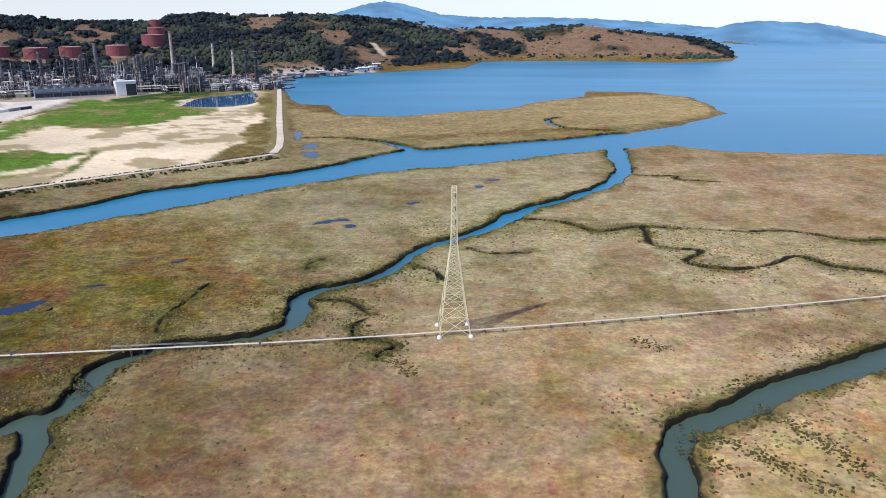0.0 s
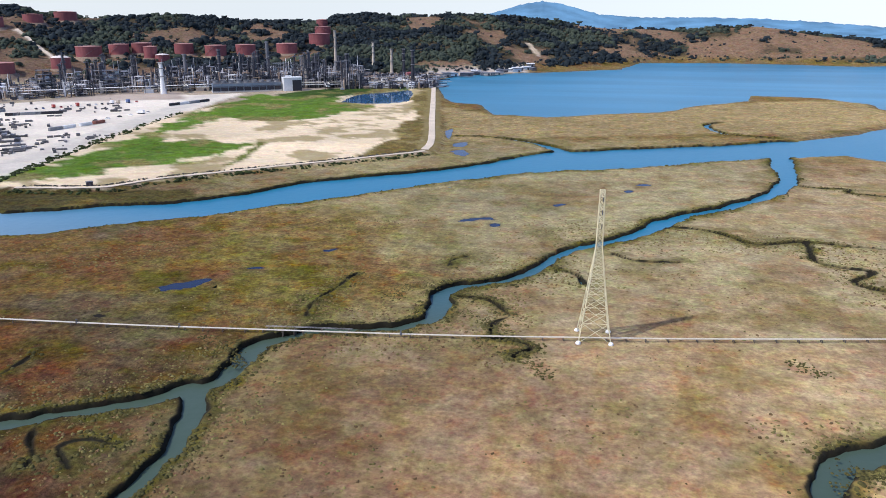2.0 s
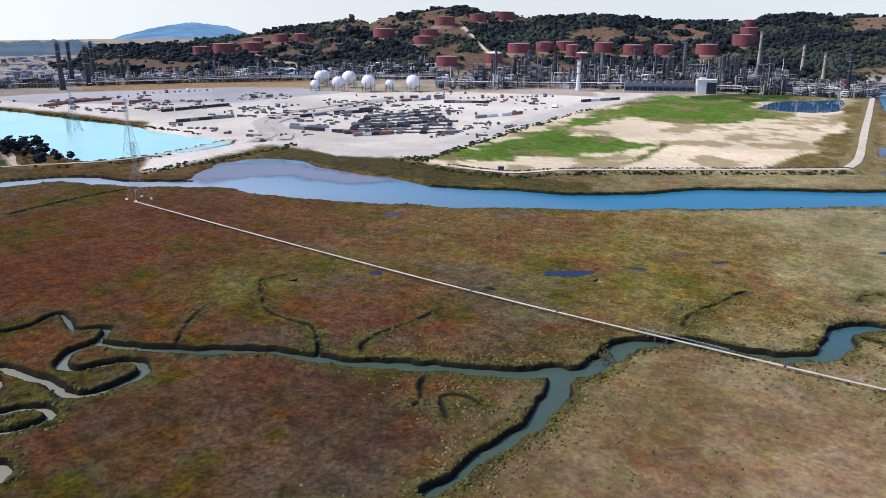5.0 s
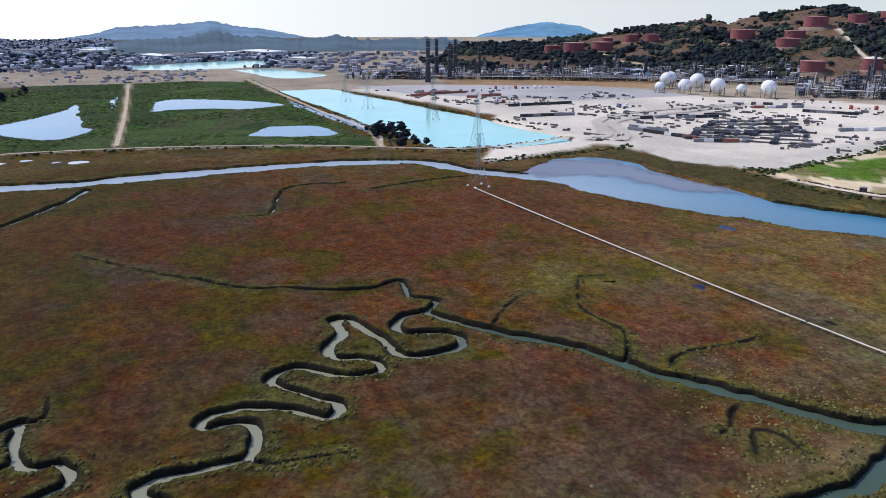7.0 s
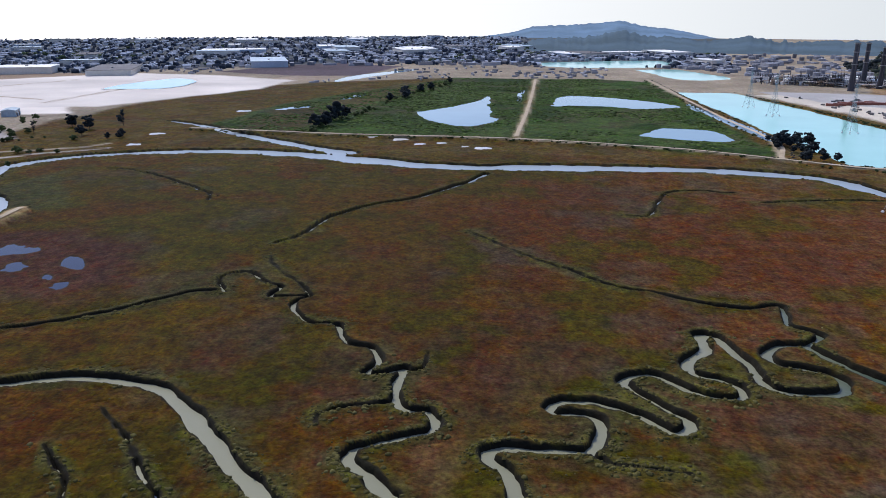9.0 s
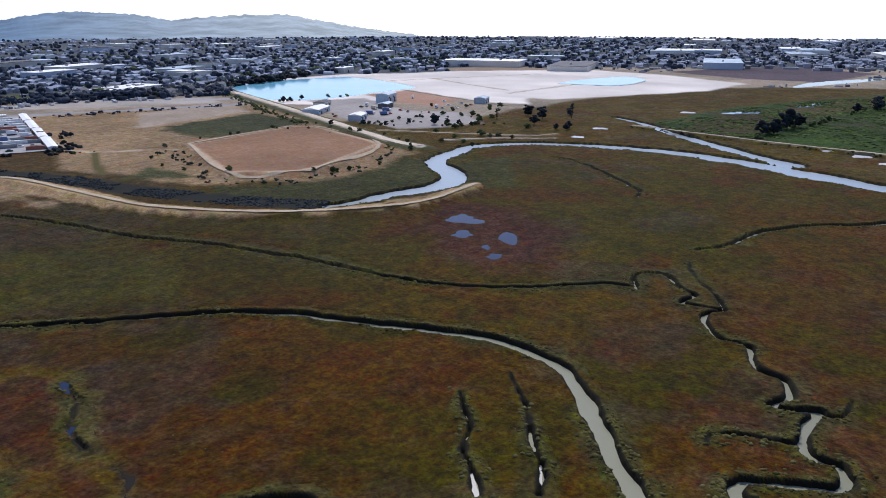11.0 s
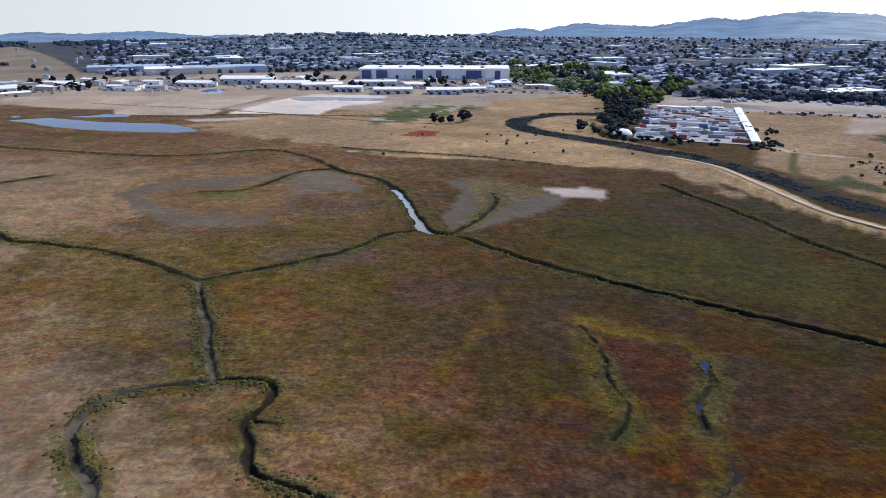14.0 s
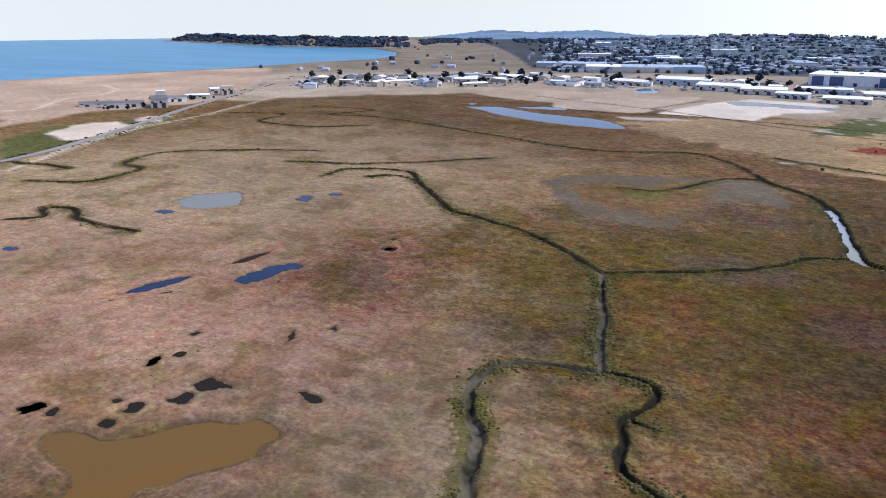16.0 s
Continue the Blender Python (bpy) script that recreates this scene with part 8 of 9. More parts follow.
for a, b, many, far in ((REGIONS["yard"][7], REGIONS["yard"][9], 90, 3), (REGIONS["yard"][9], REGIONS["yard"][10], 60, 4), (REGIONS["yard"][11], REGIONS["yard"][14], 130, 4), (REGIONS["pad"][0], REGIONS["pad"][2], 120, 4), (REGIONS["pad"][2], REGIONS["pad"][3], 60, 4),
                        (PONDS["lagoon"][1], PONDS["lagoon"][3], 220, 6), (PONDS["lagoon"][3], PONDS["lagoon"][5], 260, 6), (PONDS["lagoon"][5], PONDS["lagoon"][7], 160, 6), (PONDS["lagoon"][7], PONDS["lagoon"][9], 90, 4), (PONDS["lagoon"][9], PONDS["lagoon"][12], 160, 5)):
    f = npr.rand(many)
    px, py = a[0] + (b[0] - a[0]) * f + npr.uniform(-far, far, many), a[1] + (b[1] - a[1]) * f + npr.uniform(-far, far, many)
    scrub.append(np.stack([px, py, berm(px, py) + 0.3, npr.uniform(0.9, 2.6, many), npr.uniform(0, 6, many)], 1))
strew("riprap", rock, np.vstack(stones), "dark riprap rocks along the levees", "rocks", ROCK)
scrub = np.vstack(scrub)
scrub = scrub[near_polygon(scrub[:, 0], scrub[:, 1], POND_EDGES["lagoon"]) > 0.5]
strew("levee_scrub", bush, scrub, "dark green scrub along levees and yard edge", "shrubs", LEAF_BRIGHT)

# scattered tufts over the near marsh, thicker in patches
n = 14000
az, r = npr.uniform(-33, 246, n), np.sqrt(npr.uniform(100 ** 2, 360 ** 2, n))
x, y = -np.sin(np.radians(az)) * r, np.cos(np.radians(az)) * r
c, p = sample(x, y)
keep = (c > 1.5) & (p > 1.0) & (npr.rand(n) < 0.75 * smooth(fbm(x, y, 22, 4, 6), 0.45, 0.68))
x, y = x[keep], y[keep]
m = len(x)
tuft = [mound(0.42) for _ in range(6)]
TUFT = material("marsh tufts", (0.115, 0.095, 0.034), 0.95, 0, 0.35, 0.2, spread=0.6)
z = land_height(x, y, np.full(m, 40.0), np.full(m, 40.0))
strew("marsh_tufts", tuft, np.stack([x, y, z - 0.05, npr.uniform(0.25, 0.8, m), npr.uniform(0, 6.3, m)], 1), "olive tufts of pickleweed over the marsh", "plants", TUFT)

# gumplant shrubs: thick beside the creeks, thinner over the near marsh to the north
n = 110000
az, r = npr.uniform(-33, 75, n), np.sqrt(npr.uniform(100 ** 2, 340 ** 2, n))
x, y = -np.sin(np.radians(az)) * r, np.cos(np.radians(az)) * r
c, p = sample(x, y)
patch = fbm(x, y, 26, 4, 4)
chance = 0.75 * np.exp(-np.maximum(c - 1, 0) / 8) * smooth(patch, 0.34, 0.56) + 0.07 * smooth(patch, 0.46, 0.62)
keep = (c > 0.8) & (p > 1.0) & (npr.rand(n) < chance * (1 - 0.92 * smooth(az, 36, 52)))
x, y = x[keep], y[keep]
m = len(x)
z = land_height(x, y, np.full(m, 40.0), np.full(m, 40.0))
spots = np.stack([x, y, z - 0.05, npr.uniform(0.4, 1.3, m), npr.uniform(0, 6.3, m)], 1)
brown = npr.rand(m) < 0.4
strew("marsh_shrubs", tuft, spots[~brown], "olive gumplant shrubs over the marsh", "plants", material("yellow-green gumplant", (0.150, 0.128, 0.046), 0.95, 0, 0.4, 0.4, spread=0.6))
strew("dry_shrubs", tuft, spots[brown], "rusty brown pickleweed shrubs over the marsh", "plants", material("dry pickleweed", (0.175, 0.112, 0.052), 0.95, 0, 0.4, 0.3, spread=0.6))

# hummocks of reed in the green beds
n = 16000
x, y = npr.uniform(-1120, -500, n), npr.uniform(-260, 175, n)
inside = np.minimum(near_polygon(x, y, REGIONS["reed_w"]), near_polygon(x, y, REGIONS["reed_e"])) < -4
for name in ("reed_pond_a", "reed_pond_b", "reed_pond_c", "canal"):
    inside &= near_polygon(x, y, POND_EDGES[name]) > 4
inside &= line_distance(x, y, [(a, b, 8) for a, b in ROADS["reed_path"]]) > 0
inside &= fbm(x, y, 45, 4, 3) > 0.46
x, y = x[inside], y[inside]
m = len(x)
REED = material("reeds", (0.068, 0.108, 0.022), 0.95, 0, 0.5, 0.1, spread=0.7)
low_bush = [(v * np.array((1, 1, 0.5)), f) for v, f in bush]
strew("reeds", low_bush, np.stack([x, y, np.zeros(m), npr.uniform(1.4, 4.2, m), npr.uniform(0, 6.3, m)], 1), "tall green reeds in beds beside open water", "reeds", REED)


# ---- yard, town and works ----
CAR_COLOURS = [material("car paint " + n, c, 0.35, 0.1, 0.08, 0.6) for n, c in (("white", (0.75, 0.75, 0.75)), ("silver", (0.42, 0.43, 0.45)), ("black", (0.03, 0.03, 0.035)), ("red", (0.38, 0.05, 0.04)), ("blue", (0.06, 0.11, 0.26)), ("sand", (0.45, 0.38, 0.28)))]
GLASS = material("dark vehicle glass", (0.02, 0.025, 0.03), 0.12, 0, 0.1, 1.0)


def car_kit(mat):
    body = Geo().box((0, 0, 0.0), (3.6, 1.7, 0.35)).box((0, 0, 0.35), (4.5, 1.8, 0.55)).add([(-2.25, -0.9, 0.9), (2.25, -0.88, 0.9), (2.25, 0.88, 0.9), (-2.25, 0.9, 0.9), (-2.1, -0.8, 1.02), (2.0, -0.8, 0.98), (2.0, 0.8, 0.98), (-2.1, 0.8, 1.02)], [(0, 1, 5, 4), (1, 2, 6, 5), (2, 3, 7, 6), (3, 0, 4, 7), (4, 5, 6, 7)]).mesh("body", mat)
    cabin = Geo().add([(-1.7, -0.82, 0.95), (1.0, -0.82, 0.95), (1.0, 0.82, 0.95), (-1.7, 0.82, 0.95), (-1.2, -0.65, 1.5), (0.35, -0.65, 1.5), (0.35, 0.65, 1.5), (-1.2, 0.65, 1.5)], [(0, 1, 5, 4), (1, 2, 6, 5), (2, 3, 7, 6), (3, 0, 4, 7), (4, 5, 6, 7)]).mesh("cabin", GLASS)
    roof = Geo().box((-0.42, 0, 1.5), (1.6, 1.32, 0.06)).mesh("roof", mat)
    return [("body", body), ("cabin", cabin), ("roof", roof)]


def truck_kit(mat, L):
    box = Geo().box((-0.8, 0, 1.0), (L - 2.4, 2.4, 2.6)).mesh("cargo_box", mat)
    cab = Geo().box((L / 2 - 0.9, 0, 0.6), (1.8, 2.2, 1.9), 0, 0.9).mesh("cab", CAR_COLOURS[0])
    frame = Geo().box((0, 0, 0.0), (L * 0.8, 2.0, 0.95)).mesh("chassis", DARK)
    screen = Geo().box((L / 2 - 0.05, 0, 1.5), (0.12, 1.8, 0.8)).mesh("windscreen", GLASS)
    return [("cargo_box", box), ("cab", cab), ("chassis", frame), ("windscreen", screen)]


CARS = [car_kit(m) for m in CAR_COLOURS]
TRUCKS = [truck_kit(m, L) for m, L in ((CAR_COLOURS[0], 7), (CAR_COLOURS[0], 8.5), (SAND_STEEL, 8), (CAR_COLOURS[1], 6.5), (CAR_COLOURS[3], 8), (CAR_COLOURS[4], 9))]
CAR_WORDS = ("white", "silver", "black", "red", "blue", "tan")
TRUCK_WORDS = ("white", "white", "sand-coloured", "silver", "red", "blue")


def vehicle(x, y, turn, where, group, z=None):
    z = ground_z(x, y) if z is None else z
    if rng.random() < 0.62:
        k = rng.choice((0, 0, 0, 1, 1, 2, 2, 3, 4, 5))
        t = thing("car", CAR_WORDS[k] + " saloon car parked " + where, "car", group, (x, y, z), turn)
        for name, me in CARS[k]:
            part(name, me, None, t)
    else:
        k = rng.randrange(6)
        t = thing("truck", TRUCK_WORDS[k] + " box truck parked " + where, "truck", group, (x, y, z), turn)
        for name, me in TRUCKS[k]:
            part(name, me, None, t)
    return t


CONTAINER_MATS = [material("container " + n, c, 0.6, 0.1, 0.2, 0.5) for n, c in (("white", (0.72, 0.72, 0.70)), ("rust", (0.26, 0.09, 0.06)), ("blue", (0.06, 0.12, 0.24)), ("grey", (0.22, 0.23, 0.24)), ("black", (0.025, 0.025, 0.03)), ("ochre", (0.48, 0.28, 0.08)))]
CONTAINER_WORDS = ("white", "rust-red", "blue", "grey", "black", "ochre")


def container_kit(mat):
    g = Geo().box((0, 0, 0.12), (12.0, 2.36, 2.4))
    for k in range(12):
        for s in (-1, 1):
            g.box((-5.5 + k, s * 1.2, 0.25), (0.5, 0.06, 2.15))
    door = Geo().box((6.02, -0.58, 0.2), (0.08, 1.1, 2.25)).box((6.02, 0.58, 0.2), (0.08, 1.1, 2.25)).box((6.08, -0.3, 0.3), (0.06, 0.06, 2.0)).box((6.08, 0.3, 0.3), (0.06, 0.06, 2.0))
    roof = Geo().box((0, 0, 2.52), (12.1, 2.44, 0.1))
    return [("body", g.mesh("body", mat)), ("door", door.mesh("door", mat)), ("roof", roof.mesh("roof", mat))]


CONTAINERS = [container_kit(m) for m in CONTAINER_MATS]


def container(x, y, turn, kinds, where, group, z=None):
    k = rng.choice(kinds)
    t = thing("container", CONTAINER_WORDS[k] + " steel freight container " + where, "container", group, (x, y, ground_z(x, y) if z is None else z), turn)
    for name, me in CONTAINERS[k]:
        part(name, me, None, t)
    return t


def pipe_bundle_kit(n, L, r, mat):
    out = []
    for i in range(n):
        for j in range(2):
            out.append(("pipe", Geo().tube((-L / 2, (i - n / 2) * 2.1 * r, r * (1 + 1.8 * j)), (L / 2, (i - n / 2) * 2.1 * r, r * (1 + 1.8 * j)), r, n=8).mesh("pipe", mat)))
    out.append(("dunnage", Geo().box((-L / 3, 0, -0.2), (0.4, n * 2.1 * r, 0.25)).mesh("dunnage", TIMBER)))
    return out


BUNDLES = [pipe_bundle_kit(4, 12, 0.55, DARK), pipe_bundle_kit(3, 9, 0.6, GREY), pipe_bundle_kit(4, 10, 0.45, STEEL)]


def row(p, q, count, make):
    for k in range(count):
        f = (k + rng.uniform(-0.2, 0.2)) / max(1, count - 1)
        make(p[0] + (q[0] - p[0]) * f, p[1] + (q[1] - p[1]) * f)


def bundle(x, y, turn):
    k = rng.randrange(3)
    t = thing("pipe_bundle", "stacked dark steel pipes on timber in the yard", "pipes", "yard stock", (x, y, 1.45), turn)
    for name, me in BUNDLES[k]:
        part(name, me, None, t)


LAY = 0.62
for p, q, count in YARD_ROWS["dark"]:
    row(p, q, count, lambda x, y: container(x, y, math.atan2(q[1] - p[1], q[0] - p[0]), (4, 3, 4), "in a row on the gravel yard", "yard containers", 1.2))
for p, q, count in YARD_ROWS["mixed"]:
    row(p, q, count, lambda x, y: container(x, y, math.atan2(q[1] - p[1], q[0] - p[0]) + rng.choice((0, 0.06)), (0, 3, 4, 3, 0, 1), "on the gravel yard", "yard containers", 1.2))
for p, q, count in YARD_ROWS["red"]:
    row(p, q, count, lambda x, y: container(x, y, 1.1 + rng.uniform(-0.1, 0.1), (1,), "in a row beside the lagoon", "yard containers", 1.2))
for p, q, count in YARD_ROWS["pipes"]:
    row(p, q, count, lambda x, y: bundle(x, y, LAY + rng.choice((0, math.pi / 2))))
for p, q, count in YARD_ROWS["cars"]:
    row(p, q, count, lambda x, y: vehicle(x, y, math.atan2(q[1] - p[1], q[0] - p[0]) + math.pi / 2, "on the gravel yard", "yard vehicles", 1.2))
# loose stock, spoil and scrap too small to pick apart
g = Geo()
for k in range(1700):
    az, r = rng.uniform(34, 74), rng.uniform(560, 930)
    x, y = polar(az, r)
    d = float(near_polygon(np.array([x]), np.array([y]), REGIONS["yard"])[0]), float(near_polygon(np.array([x]), np.array([y]), REGIONS["yard_w"])[0])
    if min(d) > -8 or near_polygon(np.array([x]), np.array([y]), PONDS["lagoon"])[0] < 14 or fbm(np.array([x]), np.array([y]), 60, 3, 2)[0] < 0.57:
        continue
    g.box((x, y, 1.15), (rng.uniform(1, 7), rng.uniform(0.8, 2.4), rng.uniform(0.5, 2.2)), LAY + rng.choice((0, 0, math.pi / 2)))
for (p, q, count) in YARD_ROWS["pipes"][:7]:
    for k in range(15):
        f = (k + rng.uniform(-0.3, 0.3)) / 14
        g.box((p[0] + (q[0] - p[0]) * f, p[1] + (q[1] - p[1]) * f, 1.3), (rng.uniform(7, 12), rng.uniform(0.8, 2.2), rng.uniform(0.5, 1.7)), LAY + rng.uniform(-0.04, 0.04))
SCRAP = material("mixed yard stock", (0.17, 0.16, 0.155), 0.8, 0.1, 0.3, 0.5, spread=0.85)
tagged(new("yard_stock", g.mesh("yard_stock", SCRAP)), "loose dark pipe spools, pallets and scrap on gravel", "scrap", kind="stuff")
kiosk = thing("kiosk", "small dark pump kiosk on the pad edge", "kiosk", "", (-266, 352, 0.8), 0.8)
part("wall", Geo().box((0, 0, 0), (3.2, 2.6, 2.6)), DARK, kiosk)
part("roof", Geo().box((0, 0, 2.6), (3.6, 3.0, 0.2)), GREY, kiosk)
part("door", Geo().box((0, -1.33, 0), (0.9, 0.06, 2.0)), GREY, kiosk)

# the storage lot: rows of vehicles, boats and containers inside a fence of sheds
A, B, C, D = Vector((-155, -562)), Vector((-231, -530)), Vector((-298, -735)), Vector((-219, -750))
LOT = material("worn pale asphalt", (0.36, 0.35, 0.34), 0.95, 0, 0.25, 0.2, 0.1)
flat("paved_lot", [tuple(A), tuple(D), tuple(C), tuple(B)], 0.55, LOT, "pale paved storage lot", "pavement")
for i in range(13):
    for j in range(10):
        u, w = (j + 0.6) / 10.4, (i + 0.5) / 13
        p = (A.lerp(B, u)).lerp(D.lerp(C, u), w)
        if (j % 3 == 2 and i % 4 == 0) or rng.random() < 0.08:
            continue
        turn = math.atan2((B - A).y, (B - A).x) + rng.uniform(-0.05, 0.05)
        if rng.random() < 0.55:
            vehicle(p.x, p.y, turn, "in the storage lot", "storage lot vehicles", 0.55)
        else:
            container(p.x, p.y, turn, (0, 0, 0, 3, 1), "in the storage lot", "storage lot containers", 0.55)


def shed(name, c, size, turn, h, wall, roof, label, group, doors=3, rise=0.1):
    t = thing(name, label, "building", group, (c[0], c[1], ground_z(c[0], c[1]) - 0.3), turn)
    a, b = size
    part("wall", Geo().box((0, 0, 0), (a, b, h)), wall, t)
    part("roof", Geo().gable((0, 0, h), (a, b), b * rise), roof, t)
    for k in range(doors):
        x = (k + 0.5) / doors * a - a / 2
        part("door", Geo().box((x, b / 2 + 0.05, 0), (min(4, a / doors * 0.5), 0.14, h * 0.6)), DARK, t)
        part("window", Geo().box((x + a / doors * 0.3, b / 2 + 0.05, h * 0.55), (min(3, a / doors * 0.3), 0.14, h * 0.2)), GLASS, t)
    return t


ROOF_WHITE = material("white membrane roof", (0.82, 0.82, 0.80), 0.7, 0, 0.1, 0.1)
ROOF_GREY = material("grey shingle roof", (0.17, 0.165, 0.17), 0.9, 0, 0.25, 0.4, spread=0.35)
WALL_PALE = material("pale stucco wall", (0.58, 0.55, 0.50), 0.9, 0, 0.15, 0.3, spread=0.3)
WALL_BLUE = material("pale blue cladding", (0.40, 0.47, 0.56), 0.7, 0, 0.15, 0.2)
side = math.atan2((D - A).y, (D - A).x)
for f in (0.12, 0.37, 0.62, 0.87):
    p = B.lerp(C, f) - (B - A).normalized() * -4
    shed("storage_shed", p, (50, 6), side, 3.2, WALL_PALE, ROOF_WHITE, "long white-roofed storage shed round the lot", "storage sheds", 6)
for f in (0.3, 0.7):
    p = D.lerp(C, f)
    shed("storage_shed", p, (30, 6), side + math.pi / 2, 3.2, WALL_PALE, ROOF_WHITE, "long white-roofed storage shed round the lot", "storage sheds", 4)
dome = thing("dome_tent", "white domed storage tent", "tent", "", (-150, -575, 0), 0.3)
part("cover", Geo().lathe((0, 0, 0), [(8, 0), (7.2, 3), (4.5, 5.2), (0.2, 6)], 20), ROOF_WHITE, dome, "", True)

# the long white warehouse and the works round it
WALL_CLAD = material("pale cladding", (0.66, 0.69, 0.73), 0.7, 0, 0.12, 0.2)
NAVY = material("dark blue bays", (0.05, 0.085, 0.20), 0.6, 0, 0.2, 0.3)
wh = thing("warehouse", "very long white-roofed distribution warehouse with blue bays", "warehouse", "", (-12, -1140, 0), math.atan2(16, -213))
part("wall", Geo().box((0, 0, 0), (214, 74, 14)), WALL_CLAD, wh)
part("roof", Geo().box((0, 0, 14), (216, 76, 0.8)), ROOF_WHITE, wh)
part("end_block", Geo().box((92, 0, 0), (34, 75, 15.5)), ROOF_WHITE, wh, "white office end")
for k in range(22):
    part("dock_door", Geo().box((-100 + 8 * k, -37.1, 1.2), (4, 0.3, 4.2)), WHITE if k % 3 else DARK, wh)
for x, w in ((-96, 14), (-74, 16), (-20, 10), (8, 8), (58, 22), (92, 8)):
    part("wall_panel", Geo().box((x, -37.6, 1.0), (w, 0.5, 11.5)), NAVY, wh, "dark blue bay")
for k in range(6):
    part("roof_unit", Geo().box((-80 + 30 * k, rng.uniform(-20, 20), 14.8), (5, 4, 2)), STEEL, wh)
for x, y, a, b, h, turn, m in ((40, -905, 46, 20, 6, 0.05, 0), (-20, -900, 40, 22, 6, 0.0, 1), (-55, -920, 30, 16, 5, 0.2, 0), (95, -930, 34, 18, 6, -0.1, 1), (130, -960, 50, 24, 7, 0.1, 0), (-95, -985, 26, 15, 6, 0.3, 1),
                               (180, -985, 60, 26, 7, -0.1, 0), (240, -1040, 70, 30, 8, 0.0, 1), (300, -1000, 44, 22, 6, -0.2, 0), (20, -980, 36, 18, 5, 0.0, 0), (70, -1010, 60, 18, 6, 0.0, 1)):
    shed("workshop", (x, y), (a, b), turn, h, (WALL_PALE, WALL_BLUE)[m], (ROOF_WHITE, ROOF_WHITE)[m], "low white-roofed workshop near the marsh edge", "workshops", 4)
# crowded small works between the flats and the warehouse
for k in range(44):
    az = rng.uniform(170, 205)
    x, y = polar(az, np.interp(az, [170, 178, 188, 205], [930, 900, 985, 1010]) + rng.uniform(0, 130))
    if abs(x + 12) < 130 and abs(y + 1140) < 55 or near_polygon(np.array([x]), np.array([y]), REGIONS["flats"])[0] < 4:
        continue
    shed("small_works", (x, y), (rng.uniform(10, 36), rng.uniform(8, 16)), rng.choice((0.0, 1.57)) + rng.uniform(-0.1, 0.1), rng.uniform(3.5, 6.5), rng.choice((WALL_PALE, WALL_BLUE, SAND_STEEL, ROOF_WHITE)), rng.choice((ROOF_WHITE, ROOF_WHITE, ROOF_GREY, BLUE_STEEL)), "small pale works building beside the flats", "small works", 1)
g = Geo()
for k in range(900):
    az = rng.uniform(140, 222)
    x, y = polar(az, np.interp(az, [140, 160, 170, 178, 188, 205, 222], [900, 860, 910, 890, 970, 990, 990]) + rng.uniform(0, 190))
    if abs(x + 12) < 130 and abs(y + 1140) < 50 or min(near_polygon(np.array([x]), np.array([y]), REGIONS[q])[0] for q in ("flats", "flats_white", "pan", "tan_a", "tan_b")) < 3:
        continue
    g.box((x, y, 0), (rng.uniform(3, 9), rng.uniform(1.9, 3), rng.uniform(1.4, 3)), rng.choice((0.0, 0.35, 1.57, 1.9)))
CLUTTER = material("mixed vehicles and stock", (0.42, 0.42, 0.43), 0.6, 0.1, 0.2, 0.3, spread=0.95)
tagged(new("parked_rows", g.mesh("parked_rows", CLUTTER)), "rows of far parked vehicles, trailers and stock", "vehicles", kind="stuff")
for k in range(30):
    az = rng.uniform(168, 206)
    x, y = polar(az, np.interp(az, [168, 178, 188, 206], [930, 895, 985, 1010]) + rng.uniform(0, 150))
    tree("oak", x, y, rng.uniform(0.7, 1.5), "dark tree among small works buildings", "works trees")
# the works between the creek and the salt basin
for x, y, a, b, h, turn, wall, roof in ((-490, -545, 34, 16, 5, 0.5, WALL_BLUE, ROOF_WHITE), (-600, -556, 26, 14, 9, 0.4, BLUE_STEEL, BLUE_STEEL), (-560, -520, 18, 10, 5, 0.4, GREY, BLUE_STEEL), (-480, -480, 20, 12, 5, 0.5, WALL_BLUE, ROOF_WHITE),
                                        (-655, -470, 20, 12, 6, 0.4, BLUE_STEEL, BLUE_STEEL), (-530, -580, 22, 12, 5, 0.5, WALL_PALE, ROOF_GREY)):
    shed("works_building", (x, y), (a, b), turn, h, wall, roof, "blue-grey works building by the salt basin", "treatment works", 2)
for k in range(24):
    x, y = rng.uniform(-640, -470), rng.uniform(-560, -450)
    vehicle(x, y, rng.uniform(0, 3), "at the treatment works", "works vehicles", 0.3)
# the shore buildings by the bay road
for x, y, a, b, h, turn, wall, roof in ((640, -520, 16, 26, 9, 0.9, WALL_PALE, ROOF_GREY), (655, -535, 9, 9, 14, 0.9, WALL_PALE, ROOF_WHITE), (668, -560, 30, 14, 5, 0.9, ROOF_WHITE, ROOF_GREY), (662, -590, 26, 12, 5, 0.9, WALL_PALE, ROOF_WHITE),
                                        (670, -500, 40, 14, 5, 0.9, WALL_PALE, ROOF_GREY), (690, -650, 24, 14, 6, 1.0, WALL_PALE, ROOF_WHITE), (668, -640, 14, 12, 10, 1.0, SAND_STEEL, SAND_STEEL), (700, -490, 30, 12, 4, 0.9, WALL_PALE, ROOF_GREY)):
    shed("shore_building", (x, y), (a, b), turn, h, wall, roof, "pale sewage works building by the bay road", "shore works", 2)
for k in range(22):
    tree("oak", rng.uniform(640, 710), rng.uniform(-690, -470), rng.uniform(0.35, 0.75), "small dark tree among the shore works", "shore works trees")
